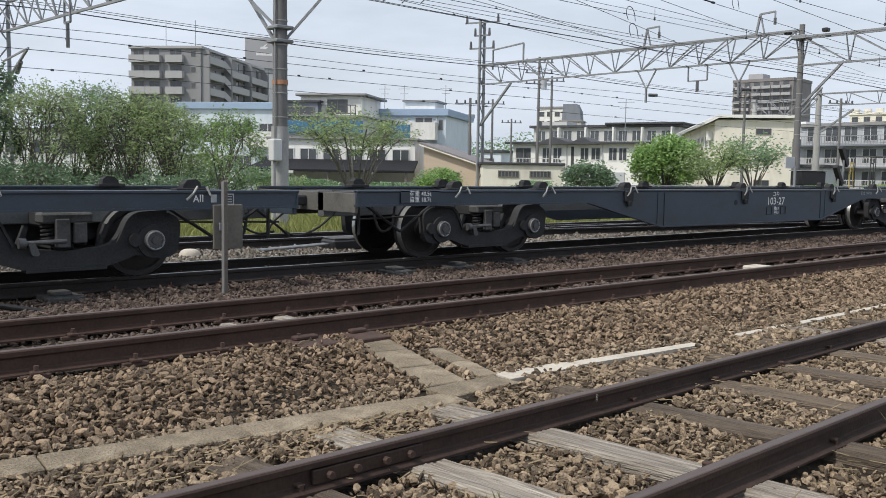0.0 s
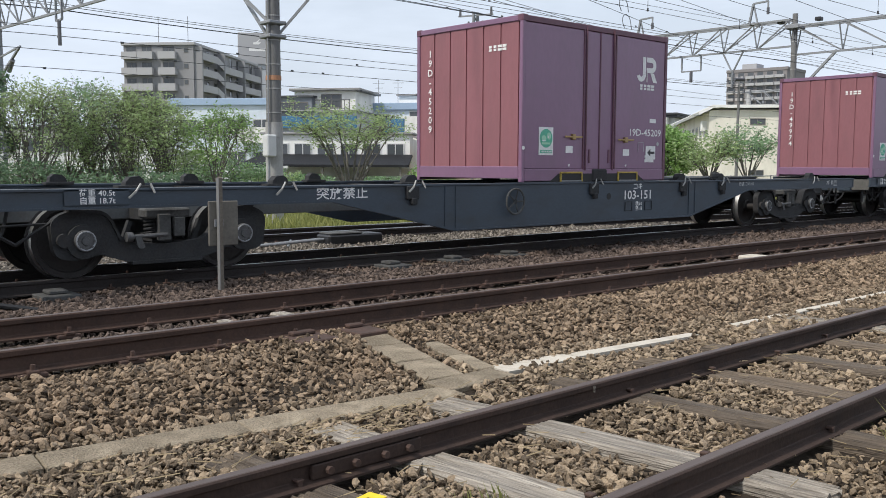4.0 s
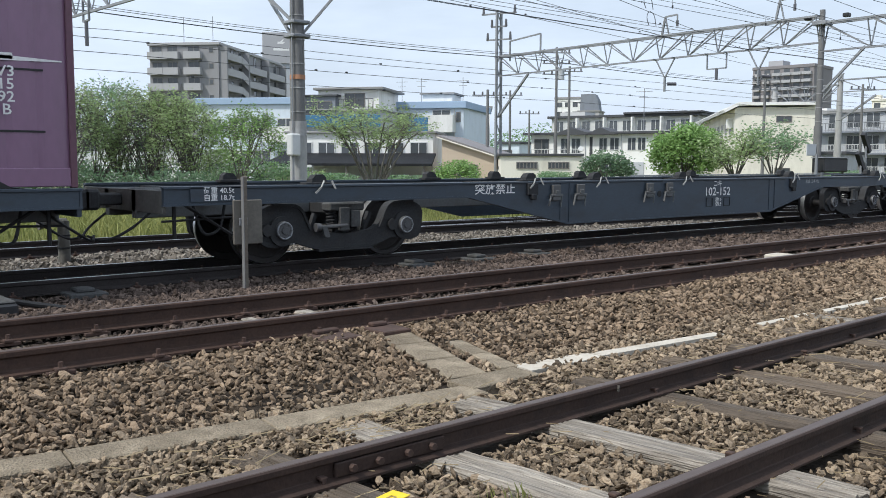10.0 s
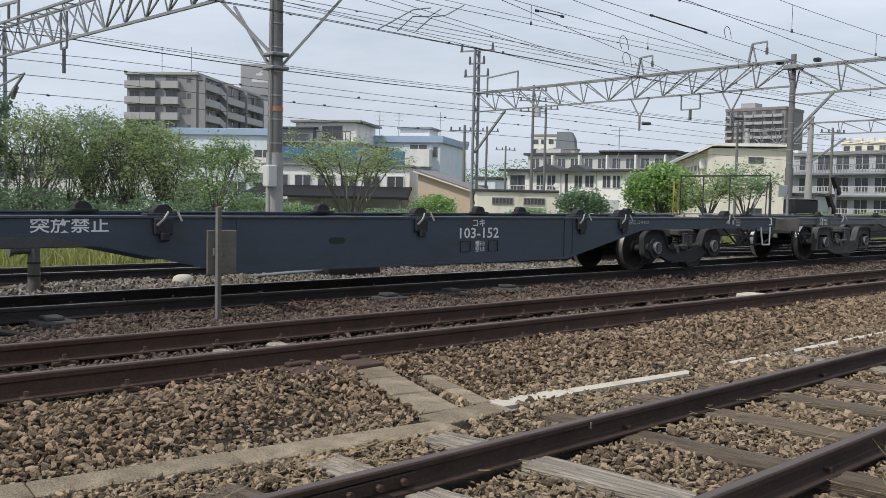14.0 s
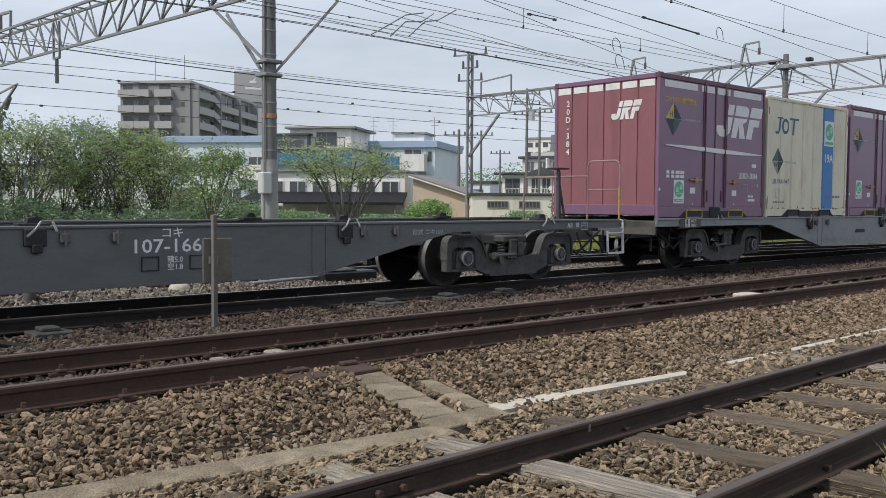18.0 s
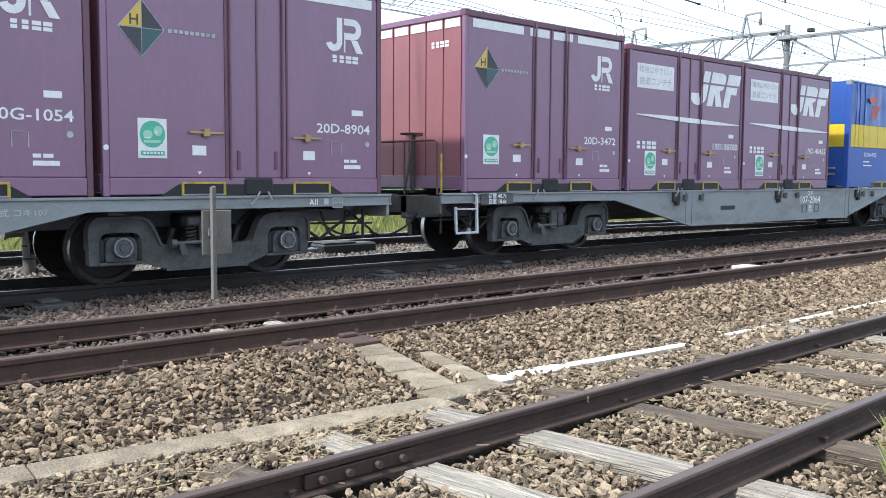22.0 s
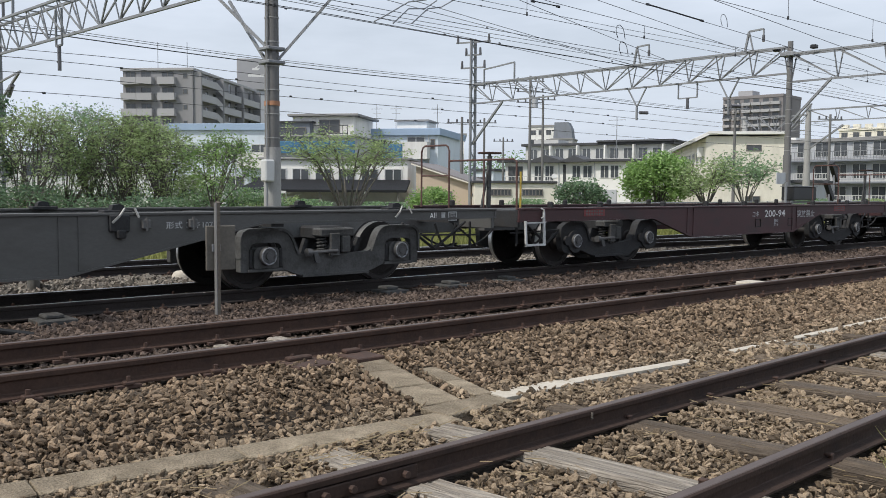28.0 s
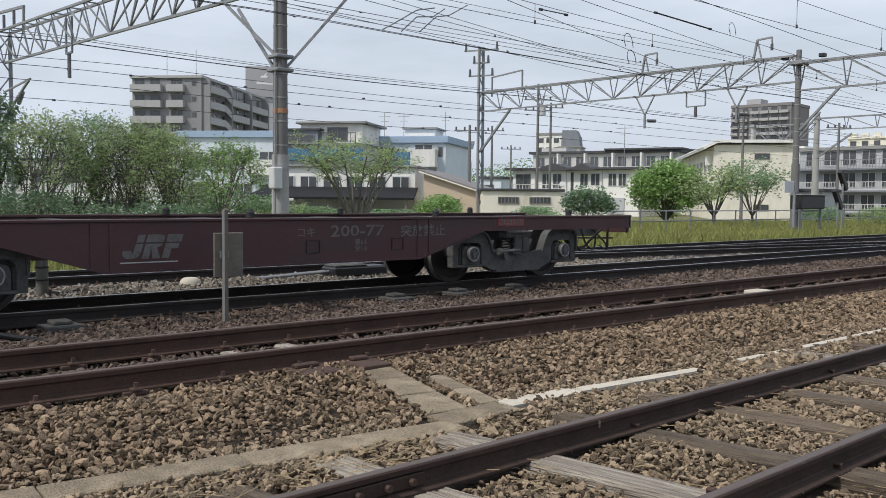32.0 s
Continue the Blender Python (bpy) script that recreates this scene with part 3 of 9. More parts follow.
def glyphs(text, size, mat):
    """Lettering as a flat mesh in x and z, centred, facing -y."""
    key = (text, size, mat.name)
    if key not in GLYPHS:
        cu = bpy.data.curves.new("lettering", "FONT")
        cu.body, cu.size, cu.align_x, cu.align_y = text, size, "CENTER", "CENTER"
        cu.resolution_u = 2
        cu.offset = size * 0.012
        tmp = bpy.data.objects.new("lettering", cu)
        scene.collection.objects.link(tmp)
        dg = bpy.context.evaluated_depsgraph_get()
        me = bpy.data.meshes.new_from_object(tmp.evaluated_get(dg))
        bpy.data.objects.remove(tmp)
        bpy.data.curves.remove(cu)
        me.transform(Matrix.Rotation(radians(90), 4, "X"))
        me.materials.clear()
        me.materials.append(mat)
        me.name = "lettering"
        GLYPHS[key] = me
    return GLYPHS[key]


def letter(text, size, mat, parent, x, y, z, wide=1.0, rz=0.0):
    m = pose(x, y, z, 0, 0, rz) @ Matrix.Diagonal((wide, 1, 1, 1))
    return link("lettering", glyphs(text, size, mat), parent, m)


def flat(parent, name, mat, polys, y, thick=0.003, label=""):
    """Painted shapes: polygons in x and z on a plane facing -y."""
    g = G()
    for p in polys:
        g.prism_y(p, y - thick, y)
    return part(name, g, mat, parent, label)


def rect(x0, x1, z0, z1, lean=0.0):
    return [(x0, z0), (x1, z0), (x1 + lean, z1), (x0 + lean, z1)]


def ring(cx, cz, r, n=14, squash=1.0):
    return [(cx + r * math.cos(2 * math.pi * i / n), cz + squash * r * math.sin(2 * math.pi * i / n)) for i in range(n)]


# ---------------------------------------------------------------- ground and tracks
PROFILE = [(-400, -0.14), (-3, -0.12), (3.85, -0.12), (4.4, -0.12), (5.15, -0.035), (7.3, -0.035), (8.3, -0.10), (9.3, -0.19), (16.0, -0.19), (17.4, -0.36), (24, -0.40), (60, -0.40), (1500, -0.40)]

g = G()
xs = [-800, -60, 0, 30, 60, 120, 300, 1500]
for i, (y, z) in enumerate(PROFILE):
    for x in xs:
        g.v.append((x, y, z))
n = len(xs)
for i in range(len(PROFILE) - 1):
    for j in range(n - 1):
        g.f.append((i * n + j, i * n + j + 1, (i + 1) * n + j + 1, (i + 1) * n + j))
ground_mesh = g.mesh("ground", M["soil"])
ground_mesh.materials.append(M["turf"])
for p in ground_mesh.polygons:
    p.material_index = 1 if p.center.y > 17 else 0
tagged(link("ground", ground_mesh), "stony ballast bed giving way to grassy ground", "ground", kind="structure")

RAIL_YZ = [(-0.0635, -0.153), (0.0635, -0.153), (0.0635, -0.141), (0.012, -0.122), (0.008, -0.115), (0.008, -0.052), (0.014, -0.043), (0.0315, -0.036), (0.0325, -0.008), (0.026, 0.0), (-0.026, 0.0), (-0.0325, -0.008), (-0.0315, -0.036), (-0.014, -0.043), (-0.008, -0.052), (-0.008, -0.115), (-0.012, -0.122), (-0.0635, -0.141)]
HALF = 0.566


def rail_part(parent, y, x0, x1, side, top, high=1.0):
    r = part("rail", G().prism_x([(y + a, b * high) for a, b in RAIL_YZ], x0, x1), side, parent)
    t = part("running_surface", G().prism_x([(y - 0.025, -0.001), (y - 0.02, 0.0025), (y + 0.02, 0.0025), (y + 0.025, -0.001)], x0, x1), top, r)
    return r


def sleeper_mesh(name, mat, w=0.2, l=2.1, h=0.14, seed=0):
    """A worn timber: long cracks run along its top, its ends are frayed."""
    rnd = random.Random(seed)
    g = G()
    k, m = 9, 11
    crack = [rnd.choice((0.0, -0.003, -0.014)) if j % 2 else rnd.uniform(-0.003, 0.004) for j in range(m)]
    n = m + 4
    for i in range(k):
        y = -l / 2 + l * i / (k - 1)
        a, b = (rnd.uniform(-0.010, 0.010) for _ in range(2))
        t = rnd.uniform(-0.006, 0.005)
        end = -0.012 if i in (0, k - 1) else 0.0
        g.v += [(-w / 2 + a, y, -h), (w / 2 + b, y, -h), (w / 2 + b, y, t - 0.018)]
        for j in range(m):
            u = 1 - 2 * j / (m - 1)
            g.v.append((u * (w / 2 - 0.014) + (a + b) / 2, y + rnd.uniform(-0.02, 0.02) * (end != 0), t + crack[j] * rnd.uniform(0.5, 1.3) + end * (j % 2)))
        g.v.append((-w / 2 + a, y, t - 0.018))
    for i in range(k - 1):
        for j in range(n):
            g.f.append((i * n + j, i * n + (j + 1) % n, (i + 1) * n + (j + 1) % n, (i + 1) * n + j))
    g.f += [tuple(range(n - 1, -1, -1)), tuple(range((k - 1) * n, k * n))]
    return g.mesh(name, mat)


def clip_mesh():
    g = G()
    g.box(-0.085, 0.085, -0.10, 0.10, -0.02, 0.006, 0.004)
    for s in (-1, 1):
        g.box(-0.035, 0.035, s * 0.085 - 0.03, s * 0.085 + 0.03, 0.006, 0.03, 0.006)
        g.cyl((0, s * 0.085, 0.03), (0, s * 0.085, 0.062), 0.016, n=6)
    return g.mesh("rail_clip", M["plate"])


CLIP = clip_mesh()

# siding in front: rusty rails on worn wooden sleepers
siding = thing("siding_track", pose(0, 2.49, 0.057, 0, 0, 1.26), "disused siding with rusty rails on weathered wooden sleepers", "railway track", "railway tracks", "structure")
for y in (-HALF, HALF):
    rail_part(siding, y, -40, 160, M["rail"], M["rail_top"], 0.82)
pale = [sleeper_mesh("sleeper", M["wood_pale"], 0.215, 2.15, seed=i) for i in range(3)]
brown = [sleeper_mesh("sleeper", M["wood"], 0.215, 2.1, seed=i + 5) for i in range(3)]
SLEEPERS = [(-1.9, 0), (-1.05, 0), (-0.25, 1), (0.55, 0), (1.32, 0), (2.05, 0), (2.66, 1), (3.45, 1), (4.33, 0), (5.17, 0), (6.02, 0), (6.85, 0), (7.7, 1), (8.5, 0)]
rnd = random.Random(4)
SLEEPERS += [(9.3 + 0.82 * i, 0) for i in range(50)]
for i, (x, p) in enumerate(SLEEPERS):
    s = link("sleeper", (pale if p else brown)[i % 3], siding, pose(x, rnd.uniform(-0.06, 0.06) + (0.1 if p else 0), -0.120, rnd.uniform(-0.4, 0.4), 0, rnd.uniform(2, 6) if x < 9 else rnd.uniform(-2, 3)))
    if x < 14:
        for y in (-HALF, HALF):
            for d in (-0.075, 0.075):
                part("spike", G().box(-0.012, 0.012, -0.012, 0.012, -0.03, 0.025, 0.003).box(-0.018, 0.018, -0.02 + (0.008 if d < 0 else -0.008), 0.02 + (0.008 if d < 0 else -0.008), 0.018, 0.032, 0.004), M["plate"], s, at=pose(d * 0.5, y + d, 0.006))
# fishplates with bolts on the far rail of the siding
for x in (2.33,):
    fp = part("fishplate", G().box(x - 0.30, x + 0.30, HALF - 0.034, HALF - 0.009, -0.100, -0.038, 0.004), M["rail"], siding)
    for dx in (-0.22, -0.08, 0.08, 0.22):
        part("bolt", G().cyl((x + dx, HALF - 0.06, -0.069), (x + dx, HALF - 0.03, -0.069), 0.017, n=6), M["plate"], fp)
part("weld_mark", G().box(3.9, 3.912, HALF - 0.0375, HALF - 0.030, -0.05, -0.012), M["wood_pale"], siding)

# middle track
middle = thing("middle_track", pose(0, 6.232, 0.153), "rust-brown railway track bedded in ballast", "railway track", "railway tracks", "structure")
for y in (-HALF, HALF):
    rail_part(middle, y, -80, 260, M["rail_brown"], M["rail_top"])
hidden = [sleeper_mesh("sleeper", M["wood"], 0.22, 1.75, seed=i + 11) for i in range(3)]
for i in range(70):
    x = -1.95 + 0.61 * i
    s = link("sleeper", hidden[i % 3], middle, pose(x, 0, -0.178))
    if x < 26:
        for y in (-HALF, HALF):
            link("rail_clip", CLIP, s, pose(0, y, 0.025))
for x0, x1, y0, y1 in ((3.40, 3.50, -0.42, 0.30), (3.92, 4.06, -0.40, 0.35)):
    part("white_tie_cap", G().box(x0, x1, y0, y1, -0.175, -0.135, 0.012), M["wood_pale"], middle, "white weathered timber end")
part("white_tie_cap", G().box(11.14, 11.48, -0.38, 0.25, -0.17, -0.10, 0.015), M["white_paint"], middle, "white-painted block between the rails")
for x0, x1 in ((3.42, 3.74), (3.92, 4.18)):
    part("base_plate", G().box(x0, x1, -HALF - 0.36, -HALF - 0.02, -0.17, -0.135, 0.008).box(x0 + 0.06, x1 - 0.06, -HALF - 0.14, -HALF - 0.07, -0.135, -0.105, 0.008), M["plate"], middle, "rust-brown steel base plate")

# main track under the train, and the far track
for name, y, txt in (("main_track", 10.686, "main railway track with polished rail heads in dark ballast"), ("far_track", 14.75, "far railway track with polished rail heads")):
    tr = thing(name, pose(0, y, 0), txt, "railway track", "railway tracks", "structure")
    for s in (-HALF, HALF):
        rail_part(tr, s, -120, 420, M["rail_dark"], M["rail_shiny"])
    for i in range(66):
        x = -2 + 0.66 * i
        s = link("sleeper", hidden[i % 3], tr, pose(x, 0, -0.168))
        if x < 22:
            for yy in (-HALF, HALF):
                link("rail_clip", CLIP, s, pose(0, yy, 0.012))
    if name == "main_track":
        for x in (7.87, 9.05, 10.25, 3.3):
            part("rail_brace", G().box(x - 0.2, x + 0.2, -HALF - 0.42, -HALF - 0.05, -0.185, -0.13, 0.01).box(x - 0.1, x + 0.1, -HALF - 0.3, -HALF - 0.08, -0.13, -0.085, 0.012), M["bogie_grey"], tr, "grey steel rail brace")
        part("check_rail", G().prism_x([(-HALF + 0.12 + a * 0.8, b - 0.012) for a, b in RAIL_YZ], -6, 13), M["rail_dark"], tr, "dark inner check rail")

# crossover between the main and the far track
cross = thing("crossover_track", pose(0, 0, 0), "curved crossover rails joining two tracks", "railway track", "railway tracks", "structure")
for off in (-HALF, HALF):
    g = G()
    pts = []
    for i in range(29):
        u = i / 28
        pts.append((9 + 33 * u, 14.75 - 4.06 * (3 * u * u - 2 * u ** 3) + off, 0.0))
    k = len(RAIL_YZ)
    for x, y, z in pts:
        g.v += [(x, y + a, b - 0.003) for a, b in RAIL_YZ]
    for i in range(len(pts) - 1):
        for j in range(k):
            g.f.append((i * k + j, i * k + (j + 1) % k, (i + 1) * k + (j + 1) % k, (i + 1) * k + j))
    r = part("rail", g, M["rail_dark"], cross)
    g = G()
    for x, y, z in pts:
        g.v += [(x, y - 0.02, 0.0), (x, y + 0.02, 0.0), (x, y + 0.02, -0.01), (x, y - 0.02, -0.01)]
    for i in range(len(pts) - 1):
        for j in range(4):
            g.f.append((i * 4 + j, i * 4 + (j + 1) % 4, (i + 1) * 4 + (j + 1) % 4, (i + 1) * 4 + j))
    part("running_surface", g, M["rail_shiny"], r)

# point machine with its rods between the tracks
pm = thing("point_machine", pose(8.6, 13.1, -0.19), "black point machine with steel rods beside the switch", "point machine")
part("case", G().box(0.5, 1.7, 0.12, 0.55, 0.02, 0.20, 0.03), M["box_black"], pm)
part("lid", G().box(0.55, 1.25, 0.14, 0.53, 0.20, 0.235, 0.015), M["bogie_grey"], pm, "grey scuffed lid")
for a, b in (((-0.9, 0.2, 0.08), (0.5, 0.3, 0.12)), ((-0.8, 0.5, 0.06), (0.5, 0.42, 0.12)), ((-0.4, 0.05, 0.05), (0.1, 0.75, 0.09))):
    part("rod", G().cyl(a, b, 0.022, n=8), M["steel"], pm)
part("foot_plate", G().box(-0.3, 2.0, 0.0, 0.7, 0.0, 0.022, 0.004), M["bogie"], pm)

# concrete cable trough with its branch
trough = thing("cable_trough", pose(0, 0, 0), "worn concrete cable trough let into the ballast", "cable trough", kind="structure")
rnd = random.Random(8)


def slab(x0, y0, x1, y1, w, gap=0.004, z0=-0.085, z1=-0.085):
    a = math.atan2(y1 - y0, x1 - x0)
    l = math.hypot(x1 - x0, y1 - y0)
    z = rnd.uniform(-0.006, 0.006)
    tilt = math.degrees(math.atan2(z1 - z0, l))
    return part("trough_lid", G().box(gap, l - gap, -w / 2, w / 2, -0.1, 0, 0.007), M["concrete"], trough, at=Matrix.Translation((x0, y0, z0 + z)) @ pose(0, 0, 0, 0, 0, math.degrees(a)) @ pose(0, 0, 0, rnd.uniform(-0.6, 0.6), -tilt, 0))


TROUGHS = [(-4, 4.78, 3.62, 3.945, 0.135)]
x = -3.6
while x < 3.5:
    x2 = min(x + 0.98, 3.62)
    slab(x, 4.215 - 0.11 * (x - 1.17), x2, 4.215 - 0.11 * (x2 - 1.17), 0.235)
    x = x2
for (x0, y0), (x1, y1), w, k, za, zb in (((3.79, 4.22), (4.05, 5.45), 0.29, 3, -0.08, 0.0), ((4.16, 4.22), (4.29, 4.96), 0.15, 2, -0.082, -0.03), ((3.58, 4.075), (4.18, 4.085), 0.25, 1, -0.083, -0.083)):
    TROUGHS.append((x0, y0, x1, y1, w / 2 + 0.02))
    for i in range(k):
        slab(x0 + (x1 - x0) * i / k, y0 + (y1 - y0) * i / k, x0 + (x1 - x0) * (i + 1) / k, y0 + (y1 - y0) * (i + 1) / k, w, 0.004, za + (zb - za) * i / k, za + (zb - za) * (i + 1) / k)

# white line along the path, broken in places
wline = thing("white_line", pose(0, 0, 0), "chipped white-painted concrete edging strip", "white line", kind="structure")
for x0, x1, y0, y1 in ((4.20, 4.9, 4.16, 4.13), (4.905, 6.30, 4.13, 4.03), (6.86, 7.30, 4.02, 4.02), (7.42, 7.75, 4.02, 4.02), (7.95, 10.2, 4.02, 4.03), (10.22, 14.0, 4.03, 3.98), (14.02, 24.0, 3.98, 3.9)):
    g = G()
    w = (0.098 if x0 < 4.9 else 0.058) if x0 < 6 else 0.042
    g.poly([(x0, y0 - w, -0.092), (x1, y1 - w * 0.9, -0.092), (x1, y1 + w * 0.9, -0.092), (x0 + 0.02, y0 + w, -0.092), (x0, y0 - w, -0.14), (x1, y1 - w * 0.9, -0.14), (x1, y1 + w * 0.9, -0.14), (x0 + 0.02, y0 + w, -0.14)], [(0, 1, 2, 3), (4, 7, 6, 5), (0, 4, 5, 1), (1, 5, 6, 2), (2, 6, 7, 3), (3, 7, 4, 0)])
    part("line_strip", g, M["white_paint"], wline, at=pose(0, 0, 0.014 if x0 > 6.4 else 0.004))

# signal post with its board between the tracks
sp = thing("marker_post", pose(4.55, 8.6, -0.06), "weathered grey-brown steel post with a dull back board", "marker post")
part("post", G().prism_x([(-0.025, 0.0), (0.025, 0.0), (0.025, 1.17), (0.0, 1.185), (-0.025, 1.17)], -0.018, 0.018), M["post_brown"], sp)
# pale strip that paints sunlight on the post's left edge
part("lit_edge", G().box(-0.026, -0.018, -0.025, 0.03, 0, 1.17, 0.002), M["pole"], sp)
part("board", G().box(-0.11, 0.23, 0.04, 0.065, 0.46, 0.93, 0.008), M["board_brown"], sp, "dull beige board fixed behind the post")
part("bracket", G().box(-0.05, 0.05, 0.025, 0.04, 0.66, 0.74, 0.004), M["steel"], sp)

# small post with a horn on top, and a white stone dome
hp = thing("bollard", pose(4.2, 13.35, -0.19), "pale worn bollard with a sideways spout", "bollard")
part("shaft", G().cyl((0, 0, 0), (0, 0, 0.62), 0.085, 0.08, 12), M["sill_beige"], hp)
part("spout", G().cyl((-0.30, 0, 0.60), (0.04, 0, 0.60), 0.07, 0.06, 12).cyl((-0.34, 0, 0.60), (-0.28, 0, 0.60), 0.1, 0.08, 12), M["sill_beige"], hp)
for z in (0.22, 0.4):
    part("band", G().cyl((0, 0, z), (0, 0, z + 0.025), 0.09, n=12), M["bogie"], hp)
dome = G()
dome.smooth = True
rows, seg = 5, 12
for i in range(rows):
    a = math.pi / 2 * i / (rows - 1)
    r = 0.24 * math.cos(a) ** 0.6 if i < rows - 1 else 0.02
    for j in range(seg):
        t = 2 * math.pi * j / seg
        dome.v.append((r * math.cos(t) * 1.15, r * math.sin(t), 0.17 * math.sin(a)))
for i in range(rows - 1):
    for j in range(seg):
        dome.f.append((i * seg + j, i * seg + (j + 1) % seg, (i + 1) * seg + (j + 1) % seg, (i + 1) * seg + j))
dome.f.append(tuple((rows - 1) * seg + j for j in range(seg)))
tagged(link("white_dome", dome.mesh("white_dome", M["white_paint"]), None, pose(6.62, 13.7, -0.19) @ Matrix.Diagonal((0.66, 0.66, 0.75, 1))), "low white-painted dome lying on the ballast", "track marker")

# black junction box with its cable at the edge of the ballast
jb = thing("junction_box", pose(2.05, 8.75, -0.15), "black cable junction box with a thick cable", "junction box")
part("box", G().box(-0.45, 0.22, -0.25, 0.25, 0, 0.16, 0.02), M["box_black"], jb)
part("lid", G().box(-0.43, 0.20, -0.23, 0.23, 0.16, 0.185, 0.01), M["bogie_grey"], jb)
part("cable", G().tube([(0.0, 0.25, 0.08), (0.25, 0.30, 0.12), (0.5, 0.25, 0.06), (0.75, 0.18, 0.01)], 0.03, 8), M["rubber"], jb)

# yellow tag nailed to a sleeper
tag = thing("yellow_tag", pose(2.08, 2.78, -0.062, 0, 0, 14), "yellow plastic tag with dark marks nailed to a sleeper", "tag")
part("plate", G().box(-0.075, 0.075, -0.045, 0.045, 0, 0.006, 0.002), M["tag_yellow"], tag)
for x0, y0, y1 in ((-0.03, 0.0, 0.008), (0.012, -0.02, 0.008), (-0.03, -0.022, -0.015)):
    part("printed_bar", G().box(x0, 0.02, y0, y1, 0.006, 0.0075), M["gold"], tag)


# ---------------------------------------------------------------- the goods train
SPEED = 6.298
TRAIN_Y = 10.686
MOVING = []            # things that roll with the train: (object, place at the clip's start)
WHEELSETS = []


def rides(ob, s, y, z):
    MOVING.append((ob, s, y, z))
    return ob


def rounded(points, r, n=4):
    """A polygon in x and z with its corners rounded; r is one radius or one for each corner."""
    out = []
    k = len(points)
    for i, p in enumerate(points):
        p, a, b = Vector(p), Vector(points[i - 1]), Vector(points[(i + 1) % k])
        ri = r[i] if isinstance(r, (tuple, list)) else r
        if ri <= 0:
            out.append(tuple(p))
            continue
        ri = min(ri, (a - p).length * 0.48, (b - p).length * 0.48)
        p0, p1 = p + (a - p).normalized() * ri, p + (b - p).normalized() * ri
        for j in range(n + 1):
            u = j / n
            out.append(tuple(p0 * (1 - u) ** 2 + p * 2 * u * (1 - u) + p1 * u * u))
    return out


def bogie_kind(grey, base=1.9, jaws=True):
    """Meshes of one bogie: cast side frame, axle boxes, bolster, brake gear, wheels."""
    paint = M["bogie_grey"] if grey else M["bogie"]
    h = base / 2
    out = {}
    if jaws:
        # swan-necked casting with an open jaw over each axle box
        half = [(0.0, 0.17), (h - 0.50, 0.17), (h - 0.24, 0.27), (h - 0.225, 0.60), (h + 0.225, 0.60), (h + 0.235, 0.25), (h + 0.345, 0.25), (h + 0.355, 0.765), (h - 0.33, 0.765), (h - 0.46, 0.44), (0.0, 0.42)]
        rad = [0, 0.10, 0.02, 0.10, 0.10, 0.01, 0.01, 0.17, 0.16, 0.12, 0]
    else:
        # solid casting that swells round each axle end
        half = [(0.0, 0.15), (h - 0.55, 0.16), (h - 0.24, 0.26), (h - 0.20, 0.28), (h + 0.12, 0.22), (h + 0.30, 0.28), (h + 0.34, 0.66), (h + 0.16, 0.76), (h - 0.26, 0.74), (h - 0.44, 0.40), (0.0, 0.36)]
        rad = [0, 0.12, 0.02, 0.05, 0.16, 0.12, 0.12, 0.14, 0.14, 0.14, 0]
    right = rounded(half, rad)
    side = right + [(-x, z) for x, z in right[::-1] if abs(x) > 1e-6]
    g = G().prism_y(side, -0.055, 0.055)
    # raised rim that follows the upper edge
    for sg in (-1, 1):
        rim = rounded([(h + 0.36, 0.42), (h + 0.365, 0.78), (h - 0.335, 0.78), (h - 0.475, 0.44), (h - 0.445, 0.44), (h - 0.31, 0.745), (h + 0.33, 0.745), (h + 0.33, 0.42)], [0, 0.17, 0.16, 0, 0, 0.14, 0.14, 0]) if jaws else rounded([(h - 0.42, 0.42), (h - 0.26, 0.755), (h + 0.16, 0.775), (h + 0.15, 0.745), (h - 0.24, 0.725), (h - 0.39, 0.42)], [0, 0.13, 0, 0, 0.12, 0])
        g.prism_y([(sg * x, z) for x, z in rim], -0.085, 0.06)
    g.prism_y([(-h + 0.52, 0.15), (h - 0.52, 0.15), (h - 0.52, 0.185), (-h + 0.52, 0.185)], -0.08, 0.08)
    out["side_frame"] = (g.mesh("side_frame", paint), None)
    if jaws:
        g = G().prism_y(rounded([(-0.175, 0.29), (0.175, 0.29), (0.175, 0.55), (-0.175, 0.55)], [0.02, 0.02, 0.09, 0.09]), -0.07, 0.05)
        g.box(-0.25, 0.25, -0.065, 0.05, 0.245, 0.285, 0.008)
    else:
        g = G().prism_y(ring(0, 0.43, 0.185, 18), -0.085, 0.05).prism_y(ring(-0.21, 0.45, 0.075, 12), -0.095, 0.05)
    out["axle_box"] = (g.mesh("axle_box", paint), None)
    out["guide"] = (G().box(-0.025, 0.025, -0.06, 0.04, 0.29, 0.53, 0.012).mesh("guide", M["bogie"]), None)
    g = G()
    g.cyl((0, -0.07, 0), (0, -0.125, 0), 0.118, 0.112, 18)
    g.cyl((0, -0.125, 0), (0, -0.14, 0), 0.05, 0.045, 10)
    for i in range(8):
        a = math.pi / 4 * i
        g.cyl((0.085 * math.cos(a), -0.12, 0.085 * math.sin(a)), (0.085 * math.cos(a), -0.138, 0.085 * math.sin(a)), 0.013, n=6)
    out["axle_cap"] = (g.mesh("axle_cap", M["hub"]), None)
    g = G()
    for i in range(16):
        a, b = 2 * math.pi * i / 16, 2 * math.pi * (i + 1) / 16
        g.cyl((0.10 * math.cos(a), -0.128, 0.10 * math.sin(a)), (0.10 * math.cos(b), -0.128, 0.10 * math.sin(b)), 0.010, n=5)
